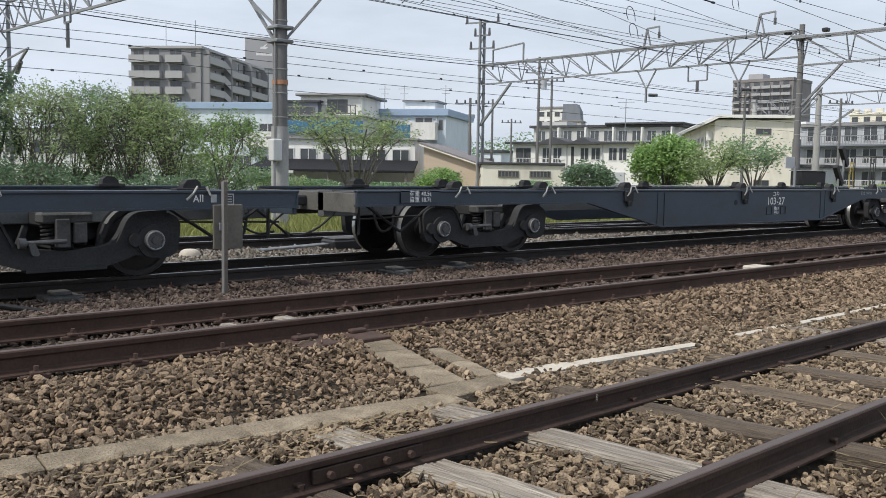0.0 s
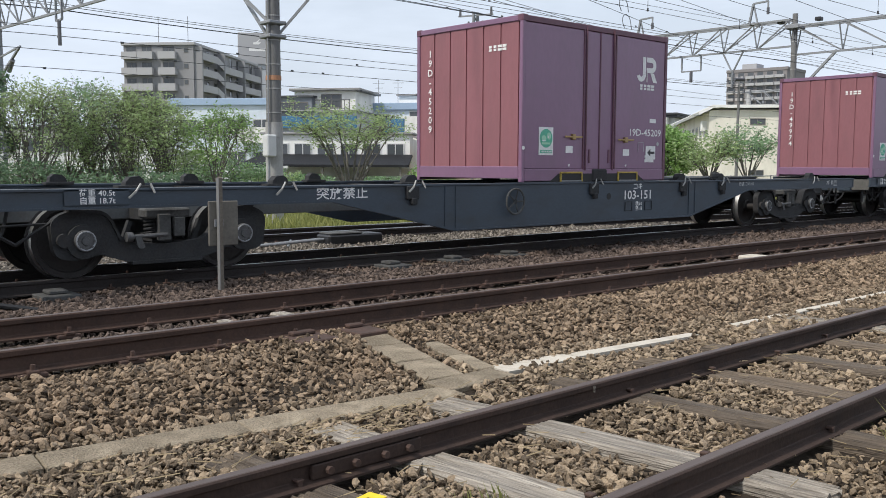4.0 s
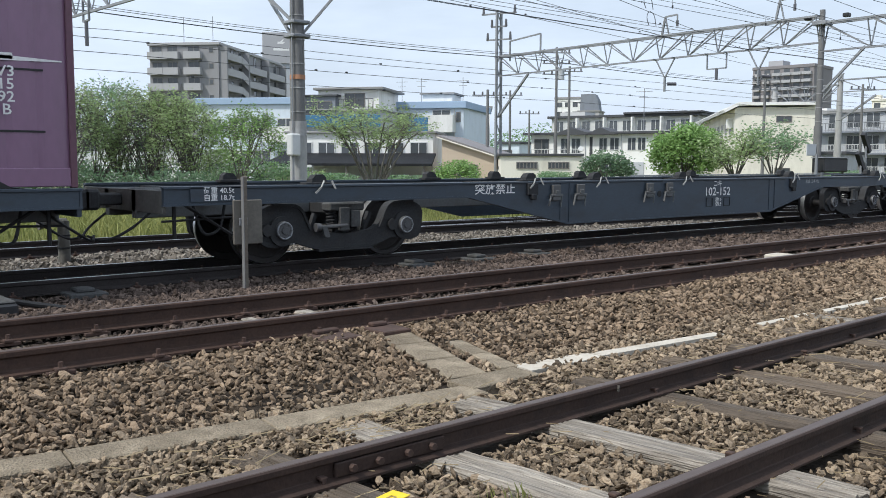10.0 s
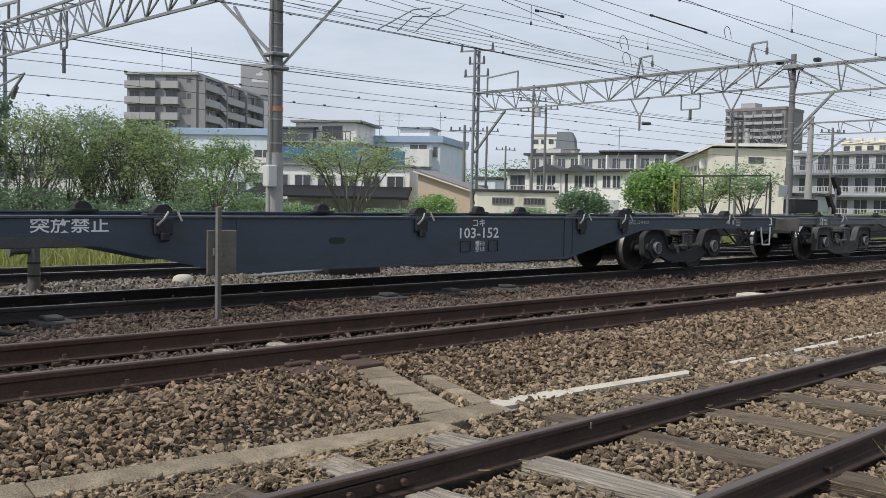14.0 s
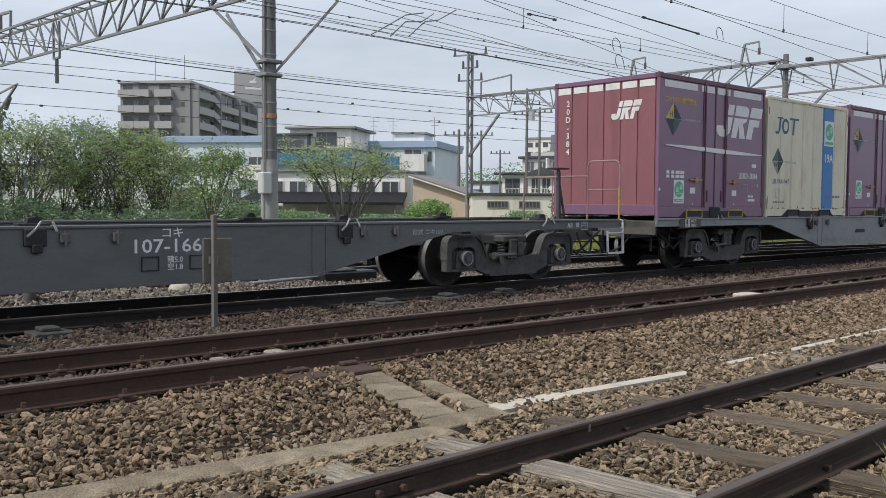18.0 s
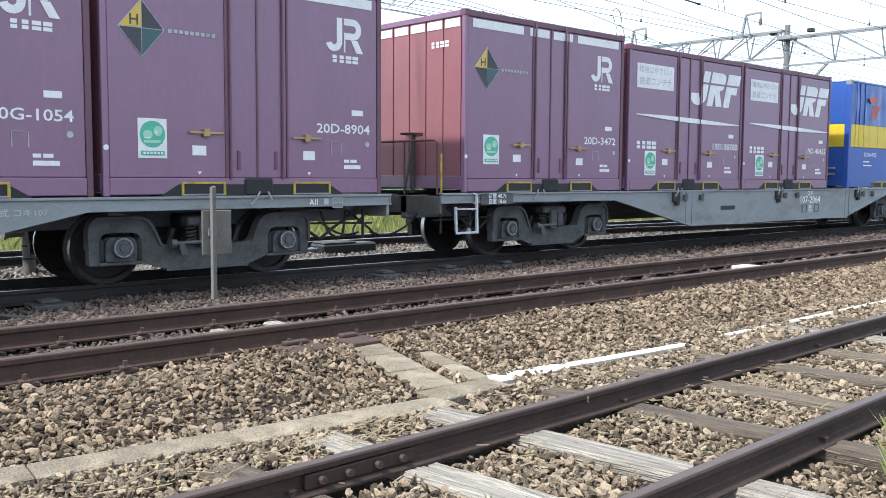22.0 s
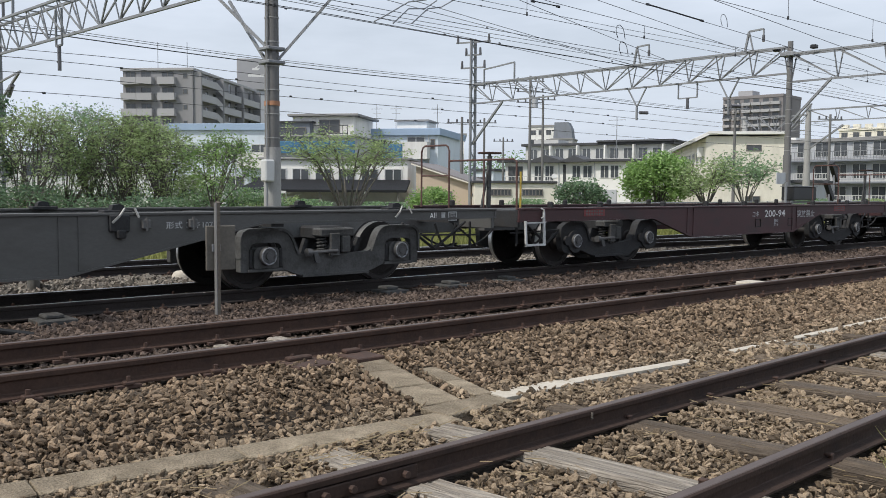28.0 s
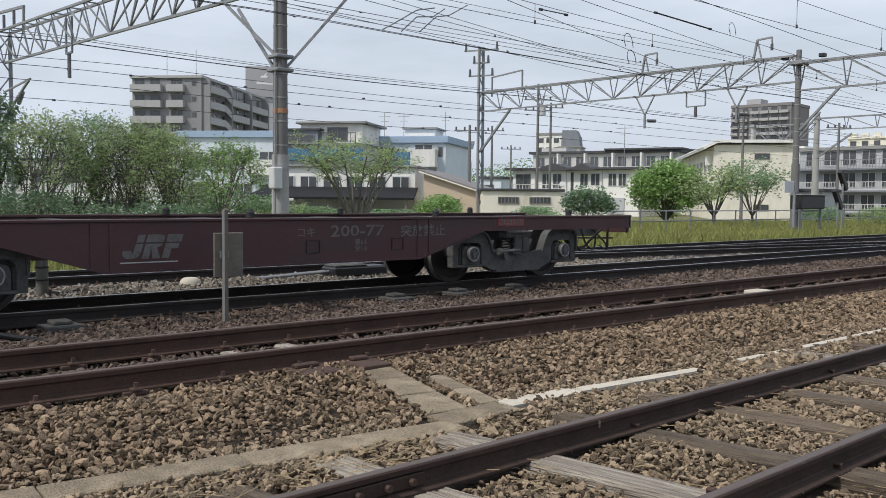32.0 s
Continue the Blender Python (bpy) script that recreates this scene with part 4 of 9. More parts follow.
    out["cap_ring"] = (g.mesh("cap_ring", M["steel"]), None)
    g = G()
    coil = [(0.058 * math.cos(0.9 * i), 0.058 * math.sin(0.9 * i), 0.42 + 0.0062 * i) for i in range(36)]
    g.tube(coil, 0.013, 5)
    out["coil_spring"] = (g.mesh("coil_spring", paint), None)
    g = G()
    g.box(-0.27, 0.27, -0.10, 0.10, 0.65, 0.76, 0.02)
    g.box(-0.13, 0.02, -0.13, -0.07, 0.40, 0.70, 0.012)
    g.box(0.06, 0.20, -0.11, -0.06, 0.44, 0.66, 0.012)
    out["bolster_end"] = (g.mesh("bolster_end", M["bogie_grey"]), None)
    g = G()
    g.box(-0.22, 0.22, -0.95, 0.95, 0.60, 0.78, 0.03)
    g.box(-0.12, 0.12, -0.9, 0.9, 0.36, 0.46, 0.02)
    out["bolster"] = (g.mesh("bolster", M["bogie"]), None)
    g = G()
    for x in (-0.42, 0.42):
        g.bar((x - 0.05, -0.02, 0.33), (x + 0.06, -0.02, 0.62), 0.07, 0.05)
    g.cyl((-0.52, -0.02, 0.35), (0.52, -0.02, 0.35), 0.022, n=8)
    out["brake_rigging"] = (g.mesh("brake_rigging", M["bogie"]), None)
    g = G().cyl((-0.40, -0.13, 0.46), (0.02, -0.13, 0.47), 0.024, n=8).cyl((-0.45, -0.13, 0.46), (-0.38, -0.13, 0.46), 0.055, 0.05, 10)
    g.prism_y(rounded([(-0.36, 0.47), (-0.30, 0.47), (-0.24, 0.33), (-0.33, 0.33)], [0, 0, 0.04, 0.04]), -0.16, -0.12)
    out["brake_arm"] = (g.mesh("brake_arm", M["hub"]), None)
    # one wheelset, its axis along y
    g = G()
    prof = [(0.405, -0.595), (0.407, -0.50), (0.435, -0.49), (0.435, -0.462), (0.36, -0.465), (0.345, -0.51), (0.14, -0.53), (0.12, -0.46), (0.08, -0.45)]
    outer = [(0.405, -0.598), (0.35, -0.595), (0.335, -0.555), (0.15, -0.575), (0.13, -0.61), (0.08, -0.615)]
    n = 28
    for sgn in (1, -1):
        for pr in (prof, outer):
            k0 = len(g.v)
            for r, y in pr:
                for i in range(n):
                    a = 2 * math.pi * i / n
                    g.v.append((r * math.cos(a), sgn * y, r * math.sin(a)))
            for j in range(len(pr) - 1):
                for i in range(n):
                    q = (k0 + j * n + i, k0 + j * n + (i + 1) % n, k0 + (j + 1) * n + (i + 1) % n, k0 + (j + 1) * n + i)
                    g.f.append(q)
    g.cyl((0, -1.0, 0), (0, 1.0, 0), 0.075, n=12)
    g.smooth = True
    out["wheelset"] = (g.mesh("wheelset", M["wheel"]), None)
    g = G()
    for r, y in ((0.4085, -0.597), (0.4115, -0.49)):
        for i in range(n):
            a = 2 * math.pi * i / n
            g.v.append((r * math.cos(a), y, r * math.sin(a)))
    for i in range(n):
        g.f.append((i, (i + 1) % n, n + (i + 1) % n, n + i))
    g.smooth = True
    out["tread"] = (g.mesh("tread", M["tread"]), None)
    return out


AXLE = {"grey": 1.04, "black": 0.935, "dark": 1.0, "swan": 1.0}          # half the wheelbase of each kind of bogie
JAWED = ("grey", "swan")
BOGIES = {k: bogie_kind(k in JAWED, 2 * AXLE[k], k in JAWED) for k in AXLE}


def add_bogie(wagon, x, kind):
    k = BOGIES[kind]
    b = link("bogie", k["bolster"][0], wagon, pose(x, 0, 0))
    for s in (-1, 1):
        turn = 0 if s < 0 else 180
        for nm in ("side_frame", "bolster_end"):
            link(nm, k[nm][0], b, pose(0, s * 0.95, 0, 0, 0, turn))
        for sx in (-0.17, 0.0, 0.17):
            link("coil_spring", k["coil_spring"][0], b, pose(sx, s * 0.93, 0))
        for ax in (-AXLE[kind], AXLE[kind]):
            link("axle_box", k["axle_box"][0], b, pose(ax, s * 0.96, 0, 0, 0, turn))
            if kind in JAWED:
                for gx in (-0.21, 0.21):
                    link("guide", k["guide"][0], b, pose(ax + gx, s * 0.96, 0, 0, 0, turn))
            link("axle_cap", k["axle_cap"][0], b, pose(ax, s * 0.96, 0.44, 0, 0, turn))
            link("cap_ring", k["cap_ring"][0], b, pose(ax, s * 0.96, 0.44, 0, 0, turn), "worn bright ring")
        link("brake_rigging", k["brake_rigging"][0], b, pose(0, s * 0.82, 0, 0, 0, turn))
        link("brake_arm", k["brake_arm"][0], b, pose(-0.05, s * 0.95, 0, 0, 0, turn), "grey brake rod with a hanging lug")
    for ax in (-AXLE[kind], AXLE[kind]):
        w = link("wheelset", k["wheelset"][0], wagon, pose(x + ax, 0, 0.4075))
        link("tread", k["tread"][0], w)
        link("tread", k["tread"][0], w, pose(0, 0, 0, 0, 0, 180))
        WHEELSETS.append((w, x + ax))


def hose(points, r=0.016):
    pts = []
    P = [Vector(p) for p in points]
    P = [P[0] * 2 - P[1]] + P + [P[-1] * 2 - P[-2]]
    for i in range(1, len(P) - 2):
        for k in range(5):
            t = k / 5
            a, b, c, d = P[i - 1:i + 3]
            pts.append(0.5 * ((2 * b) + (c - a) * t + (2 * a - 5 * b + 4 * c - d) * t * t + (3 * b - a - 3 * c + d) * t ** 3))
    pts.append(P[-2])
    return G().tube(pts, r, 6)


W = 1.24      # half width of a wagon over its side sills


def wagon(s0, s1, bog, paint, series, number, style, label, lever_at=(), marks=(), brake="", end_step=(), loads=""):
    """A container flat wagon between s0 and s1 along the train."""
    mid = (s0 + s1) / 2
    w = thing("container_flat_wagon", pose(mid, TRAIN_Y, 0), label, "railway wagon", "wagons of the goods train")
    rides(w, mid, TRAIN_Y, 0)
    L = (s1 - s0) / 2
    P = M[paint]
    bogie = {"long": "grey", "short": "swan" if number == "200-77" else "dark"}.get(style, "black")
    if style == "short":
        e, b, zt, zb, ze = L - 3.45, L - 4.65, 0.80, 0.44, 0.80
    elif style == "long":
        e, b, zt, zb, ze = 5.55, 3.25, 0.86, 0.35, 0.87
    else:
        e, b, zt, zb, ze = 5.0, 2.95, 0.80, 0.35, 0.80
    # fish-bellied side sills
    web = [(-L, ze), (-e, zt), (-b, zb), (b, zb), (e, zt), (L, ze), (L, 0.985), (-L, 0.985)]
    for s in (-1, 1):
        y0, y1 = (-W, -W + 0.03) if s < 0 else (W - 0.03, W)
        sill = part("side_sill", G().prism_y(web, y0, y1), P, w)
        # flanges that stand proud of the web
        yo = (-W - 0.022, -W + 0.06) if s < 0 else (W - 0.06, W + 0.022)
        part("top_flange", G().box(-L, L, yo[0], yo[1], 0.965, 0.997, 0.006), P, sill)
        low = [(-L, ze), (-e, zt), (-b, zb), (b, zb), (e, zt), (L, ze)]
        part("bottom_flange", G().prism_y([(px_, pz - 0.018) for px_, pz in low] + [(px_, pz + 0.006) for px_, pz in reversed(low)], yo[0] + 0.008, yo[1]), P, sill)
        for x in (-b - 0.15, b + 0.15, -b + 0.05, b - 0.05):
            z0 = zb + 0.02 if abs(x) < b else zb + (abs(x) - b) / (e - b) * (zt - zb) + 0.02
            part("stiffener", G().box(x - 0.012, x + 0.012, yo[0] + 0.012 if s < 0 else W, -W if s < 0 else yo[1] - 0.012, z0, 0.965), P, sill)
        for x in (-L + 0.02, L - 0.02):
            part("stiffener", G().box(x - 0.012, x + 0.012, yo[0] + 0.012 if s < 0 else W, -W if s < 0 else yo[1] - 0.012, ze, 0.965), P, sill)
    part("deck", G().box(-L + 0.06, L - 0.06, -0.48, 0.48, 0.82, 0.84), M["bogie"], w)
    # deck rails and cross beams seen from above and below
    for y in (-0.42, 0.42):
        part("centre_sill", G().box(-L, L, y - 0.07, y + 0.07, 0.62, 0.955, 0.01), M["deck"], w)
    for i in range(7):
        x = -L + 0.8 + i * (2 * L - 1.6) / 6
        part("cross_beam", G().box(x - 0.08, x + 0.08, -W + 0.032, W - 0.032, 0.80, 0.954), M["bogie"], w)
    # ends
    for s in (-1, 1):
        x = s * L
        # left end sills are beige except on short wagons, right ones wagon-coloured
        part("end_sill", G().box(min(x, x - s * 0.05), max(x, x - s * 0.05), -W + 0.032, W - 0.032, 0.70, 0.954, 0.006), (M["sill_beige"] if style != "short" else M["bogie"]) if s < 0 else P, w)
        part("coupler", G().box(min(x, x + s * 0.45), max(x, x + s * 0.45), -0.09, 0.09, 0.76, 0.90, 0.02).box(min(x + s * 0.28, x + s * 0.47), max(x + s * 0.28, x + s * 0.47), -0.15, 0.15, 0.71, 0.95, 0.03), M["bogie"], w)
        hs = part("hose", hose([(x - s * 0.25, -0.55, 0.78), (x + s * 0.1, -0.6, 0.52), (x + s * 0.35, -0.45, 0.38), (x + s * 0.46, -0.2, 0.42)]), M["rubber"], w)
        part("hose", hose([(x - s * 0.2, 0.5, 0.78), (x + s * 0.15, 0.55, 0.5), (x + s * 0.35, 0.35, 0.36), (x + s * 0.46, 0.1, 0.40)]), M["rubber"], w)
        cr = G()
        for y in (-0.95,):
            cr.cyl((x - s * 1.55, y, 0.80), (x - s * 0.95, y, 0.42), 0.02, n=6)
            cr.cyl((x - s * 0.35, y, 0.80), (x - s * 0.95, y, 0.42), 0.02, n=6)
            cr.cyl((x - s * 0.25, y, 0.80), (x - s * 0.25, y, 0.40), 0.022, n=6)
            cr.cyl((x - s * 1.7, y, 0.64), (x - s * 0.1, y, 0.60), 0.014, n=6)
        part("brake_pipework", cr, M["rubber"], w)
        part("looped_hose", hose([(x - s * 0.9, -0.9, 0.78), (x - s * 0.8, -0.95, 0.5), (x - s * 0.6, -0.95, 0.45), (x - s * 0.5, -0.9, 0.78)], 0.018), M["rubber"], w)
    for x in bog:
        add_bogie(w, x - mid, bogie)
        # dark plates added behind the side frames to deepen the underframe shade
        for sy in (-0.36, 0.32):
            part("underframe_shade_plate", G().prism_y([(x - mid - 0.72, 0.80), (x - mid - 0.52, 0.42), (x - mid + 0.52, 0.42), (x - mid + 0.72, 0.80)], sy, sy + 0.04), M["bogie"], w)
        part("bogie_apron", G().box(x - mid - 0.5, x - mid + 0.5, -0.45, 0.45, 0.79, 0.955, 0.02), M["bogie"], w)
    # container locks along both edges, some folded with a bright lever
    if style == "short":
        lock = G().cyl((0, 0, 0), (0, 0, 0.07), 0.05, 0.05, 10).cyl((0, 0, 0.07), (0, 0, 0.10), 0.055, 0.03, 10).mesh("container_lock", M["bogie"])
    elif style == "long":
        lock = G().box(-0.16, 0.15, -0.08, 0.08, -0.01, 0.03, 0.006).prism_y([(-0.07, 0.03), (0.08, 0.03), (0.07, 0.075), (0.03, 0.095), (-0.05, 0.085)], -0.05, 0.05).mesh("container_lock", M["bogie"])
    else:
        lock = G().box(-0.18, 0.17, -0.08, 0.08, -0.01, 0.03, 0.006).prism_y([(-0.10, 0.03), (0.12, 0.03), (0.11, 0.09), (0.06, 0.13), (-0.04, 0.12), (-0.09, 0.07)], -0.06, 0.06).mesh("container_lock", M["bogie"])
    lever = G().bar((0.05, -0.11, 0.05), (-0.02, -0.15, -0.03), 0.016).bar((-0.02, -0.15, -0.03), (-0.10, -0.15, -0.10), 0.02).mesh("lever", M["silver"])
    pawl = G().bar((0.16, -0.11, 0.05), (0.19, -0.15, -0.05), 0.018).mesh("pawl", M["silver"])
    body = G().box(-0.12, 0.10, -0.10, -0.03, -0.20, -0.02, 0.012).box(-0.05, 0.05, -0.12, -0.06, -0.27, -0.18, 0.012).mesh("lock_gear", M["bogie"])
    gear = G().box(-0.13, 0.13, -0.06, 0.0, 0.76, 0.80, 0.008).box(-0.09, 0.09, -0.05, 0.0, 0.70, 0.94, 0.01).box(-0.045, 0.05, -0.075, -0.04, 0.80, 0.86, 0.006).bar((-0.13, -0.05, 0.78), (-0.19, -0.06, 0.62), 0.022).bar((0.10, -0.05, 0.78), (0.07, -0.06, 0.60), 0.018).mesh("lock_gear", M["deck"])
    bracket = G().box(-0.05, 0.05, -0.06, 0.0, 0.82, 0.92, 0.01).cyl((0, -0.05, 0.80), (0, -0.05, 0.94), 0.018, n=8).mesh("lock_bracket", M["deck"])
    for x in lever_at:
        for s in (-1, 1):
            lk = link("container_lock", lock, w, pose(x - mid, s * (W - 0.09), 0.992, 0, 0, 0 if s < 0 else 180))
            if s < 0 and style != "short":
                link("lever", lever, lk)
                link("pawl", pawl, lk)
                if style == "mid" and series == "102" and abs(x - mid) < b + 0.6:
                    for dx in (-1.0, -0.45):
                        link("lock_gear", gear, w, pose(x - mid + dx, -W, 0.0))
                elif abs(x - mid) < e:
                    link("lock_gear", body, lk, pose(0, -0.035, 0))
                    for dx in (0.28, 0.82) if style == "long" else ():
                        link("lock_bracket", bracket, w, pose(x - mid + dx, -W, 0.0))
    # lettering on both sides
    yl = -W - 0.004
    dim = M["mark_white"] if paint != "wagon_red" else (M["mark_worn"] if number == "200-77" else M["mark_dim"])
    for kind, x in marks:
        x -= mid
        if kind == "number":
            if style == "short":
                letter(number, 0.20, M["mark_worn"] if number == "200-77" else M["mark_white"], w, x, yl, 0.82, 1.5)
                letter("コキ", 0.13, dim, w, x - 0.78, yl, 0.81, 1.1)
                letter("積6.5", 0.085, dim, w, x + 0.05, yl, 0.675)
                letter("空1.6", 0.085, dim, w, x + 0.05, yl, 0.595)
                cards = ((-0.78, 0.56), (0.55, 0.56))
            else:
                letter(number, 0.21, dim, w, x, yl, 0.755, 1.2)
                letter("コキ", 0.125, dim, w, x, yl, 0.90, 1.1)
                letter("積5.0", 0.085, dim, w, x + 0.03, yl, 0.605)
                letter("空1.8", 0.085, dim, w, x + 0.03, yl, 0.525)
                cards = ((-0.36, 0.49), (0.20, 0.49))
            for a, z in cards:
                flat(w, "card_frame", M["bogie"], [rect(x + a, x + a + 0.2, z, z + 0.01), rect(x + a, x + a + 0.2, z + 0.15, z + 0.16), rect(x + a, x + a + 0.01, z + 0.01, z + 0.15), rect(x + a + 0.19, x + a + 0.2, z + 0.01, z + 0.15)], yl, 0.008)
        elif kind == "warn":
            letter("突放禁止", 0.165, M["mark_dim"] if number == "200-94" else dim, w, x, yl, {"short": 0.80, "long": 0.62}.get(style, 0.885), 1.22)
        elif kind == "type":
            letter("形式 コキ" + series, 0.085, M["mark_dim"], w, x, yl, 0.845 if style == "long" else 0.905, 1.15)
        elif kind == "weights":
            a, b2 = (("荷重 40.7t", "自重 18.6t") if style == "long" else ("荷重 40.5t", "自重 18.7t"))
            if style == "short":
                continue
            flat(w, "weight_plate", M["wagon_drab"] if style == "long" else P, [rect(x - 0.34, x + 0.34, 0.825, 0.985)], yl - 0.012, 0.006)
            letter(a, 0.083, dim, w, x, yl - 0.02, 0.945, 1.05)
            letter(b2, 0.083, dim, w, x, yl - 0.02, 0.865, 1.05)
        elif kind == "code":
            letter("AⅡ", 0.11, dim, w, x - 0.28, yl, 0.90)
            flat(w, "inspection_panel", M["mark_dim"], [rect(x, x + 0.16, 0.83, 0.845), rect(x, x + 0.16, 0.945, 0.96), rect(x, x + 0.015, 0.845, 0.945), rect(x + 0.145, x + 0.16, 0.845, 0.945), rect(x + 0.03, x + 0.13, 0.86, 0.872), rect(x + 0.03, x + 0.13, 0.89, 0.902), rect(x + 0.03, x + 0.13, 0.92, 0.932), rect(x - 0.13, x - 0.06, 0.86, 0.95)], yl)
        elif kind == "logo":
            logo_slant(w, x, yl, 0.70, 0.62, 0.26, M["mark_worn"])
            flat(w, "underline", M["mark_dim"], [rect(x - 0.35, x + 0.30, 0.525, 0.537)], yl)
        elif kind == "slot":
            zs = 0.65 if style == "long" else 0.69
            hw = 0.26 if style == "long" else 0.12
            flat(w, "slot", M["rubber"], [[(x - hw + 0.03, zs - 0.04), (x + hw - 0.03, zs - 0.04), (x + hw, zs - 0.015), (x + hw, zs + 0.015), (x + hw - 0.03, zs + 0.04), (x - hw + 0.03, zs + 0.04), (x - hw, zs + 0.015), (x - hw, zs - 0.015)]], yl, 0.004)
        elif kind == "hole":
            flat(w, "hole", M["rubber"], [ring(x, 0.75, 0.055)], yl, 0.004)
        elif kind == "red":
            flat(w, "red_panel", M["panel_red"], [rect(x - 0.27, x + 0.27, 0.85, 0.965)], yl, 0.004, "small red side panel")
            strokes(w, "worn_print", M["mark_worn"], [rect(x - 0.22 + 0.065 * i, x - 0.18 + 0.065 * i, z, z + 0.035) for i in range(7) for z in (0.865, 0.915)], yl - 0.006)
        elif kind == "wheel":
            hw = part("hand_wheel", G().cyl((x, yl - 0.07, 0.72), (x, yl - 0.05, 0.72), 0.035, n=10), M["bogie"], w, "small spoked side hand wheel")
            g = G()
            n = 16
            for i in range(n):
                a, b3 = 2 * math.pi * i / n, 2 * math.pi * (i + 1) / n
                g.cyl((x + 0.19 * math.cos(a), yl - 0.06, 0.72 + 0.19 * math.sin(a)), (x + 0.19 * math.cos(b3), yl - 0.06, 0.72 + 0.19 * math.sin(b3)), 0.016, n=6)
            for i in range(5):
                a = 2 * math.pi * i / 5
                g.cyl((x, yl - 0.06, 0.72), (x + 0.19 * math.cos(a), yl - 0.06, 0.72 + 0.19 * math.sin(a)), 0.011, n=6)
            part("rim", g, M["bogie_grey"], hw)
    # U-shaped white steps and the hand-brake platforms
    for x in end_step:
        x -= mid
        if style != "mid":
            part("step", G().bar((x - 0.20, -W - 0.03, 0.80), (x - 0.20, -W - 0.05, 0.42), 0.03).bar((x + 0.21, -W - 0.03, 0.94), (x + 0.21, -W - 0.05, 0.42), 0.032).bar((x - 0.215, -W - 0.05, 0.43), (x + 0.225, -W - 0.05, 0.43), 0.032).bar((x - 0.2, -W - 0.05, 0.77), (x + 0.2, -W - 0.05, 0.77), 0.02), M["step_white"], w, "white-painted square steel step")
        else:
            part("step", G().bar((x - 0.19, -W - 0.03, 0.80), (x - 0.13, -W - 0.05, 0.45), 0.024).bar((x - 0.14, -W - 0.05, 0.45), (x + 0.15, -W - 0.05, 0.45), 0.028).bar((x + 0.19, -W - 0.03, 0.80), (x + 0.14, -W - 0.05, 0.45), 0.024), M["step_white"], w, "white-painted steel step")
        part("hand_hold", G().tube([(x + 0.15, -W - 0.02, 0.99), (x + 0.19, -W - 0.05, 0.97), (x + 0.20, -W - 0.05, 0.86), (x + 0.16, -W - 0.02, 0.84)], 0.013, 6), M["step_white"], w, "white hand hold")
    if brake:
        where, kind, *inset = brake.split()
        s = -1 if where == "front" else 1
        x = s * L
        xa, xb = (x, x + 0.62) if s < 0 else (x - 0.62, x)
        rail_mat = M["yellow"]
        frame = M["bogie_grey"]
        if kind == "tall":
            xr = x + 0.10 if s < 0 else x + 0.24
            xr = x - 0.02 if s < 0 else x + 0.02
            g = G()
            for y in (-1.08, -0.15, 0.5, 1.08):
                g.cyl((xr, y, 0.98), (xr, y, 1.87), 0.015, n=8)
            g.cyl((xr, -1.08, 1.87), (xr, 1.08, 1.87), 0.018, n=8)
            part("guard_rail", g, frame, w, "dark pipe guard rail")
            for y, near in ((-1.14, s < 0), (1.10, s > 0)):
                xi = xr - s * 0.06
                g = G().cyl((xi, y, 0.98), (xi, y, 1.70), 0.014, n=8).cyl((xi - s * 0.20, y, 0.98), (xi - s * 0.17, y, 1.70), 0.014, n=8).cyl((xi, y, 1.70), (xi - s * 0.17, y, 1.70), 0.014, n=8)
                part("grab_rail", g, rail_mat if near else frame, w, "yellow-painted grab rail" if near else "")
        else:
            xr = x - s * (float(inset[0]) if inset else 0.03)
            xc = xr - s * 0.40
            far = 1 if s < 0 else -1
            g = G().bar((xc, -0.1, 0.98), (xc - 0.02 * s, -0.1, 1.82), 0.05, 0.06).bar((xc + 0.16 * s, -0.1, 0.98), (xc + 0.01 * s, -0.1, 1.6), 0.03)
            st = part("brake_stand", g, frame, w, "sooty hand-brake stand")
            hub = part("brake_wheel", G().cyl((xc - 0.02 * s, -0.1, 1.82), (xc - 0.02 * s, -0.1, 1.88), 0.025, n=8), M["bogie"], w, "horizontal hand-brake wheel")
            g = G()
            n = 18
            for i in range(n):
                a, b3 = 2 * math.pi * i / n, 2 * math.pi * (i + 1) / n
                g.cyl((xc - 0.02 * s + 0.19 * math.cos(a), -0.1 + 0.19 * math.sin(a), 1.87), (xc - 0.02 * s + 0.19 * math.cos(b3), -0.1 + 0.19 * math.sin(b3), 1.87), 0.013, n=6)
            for i in range(4):
                a = math.pi / 2 * i
                g.cyl((xc - 0.02 * s, -0.1, 1.86), (xc - 0.02 * s + 0.19 * math.cos(a), -0.1 + 0.19 * math.sin(a), 1.87), 0.009, n=6)
            part("rim", g, M["plate"], hub)
            pipe = M["pipe_pink"] if style == "long" and s > 0 else M["pipe_rust"]
            ya, yb = far * 1.12, far * 0.42
            g = G().tube([(xr, ya, 0.97), (xr, ya, 1.90), (xr, ya - far * 0.03, 1.97), (xr, ya - far * 0.08, 2.0), (xr, yb + far * 0.08, 2.0), (xr, yb + far * 0.03, 1.97), (xr, yb, 1.90), (xr, yb, 0.97)], 0.016, 6)
            part("guard_arch", g, pipe, w, "bent pipe guard arch")
            part("arch_rung", G().cyl((xr, ya, 1.5), (xr, yb, 1.5), 0.013, n=6), pipe, w)
            g = G().tube([(xr, yb, 1.74), (xr, -far * 1.05, 1.74), (xr, -far * 1.11, 1.70), (xr, -far * 1.12, 0.97)], 0.016, 6)
            part("guard_rail", g, pipe, w, "bent pipe guard rail")
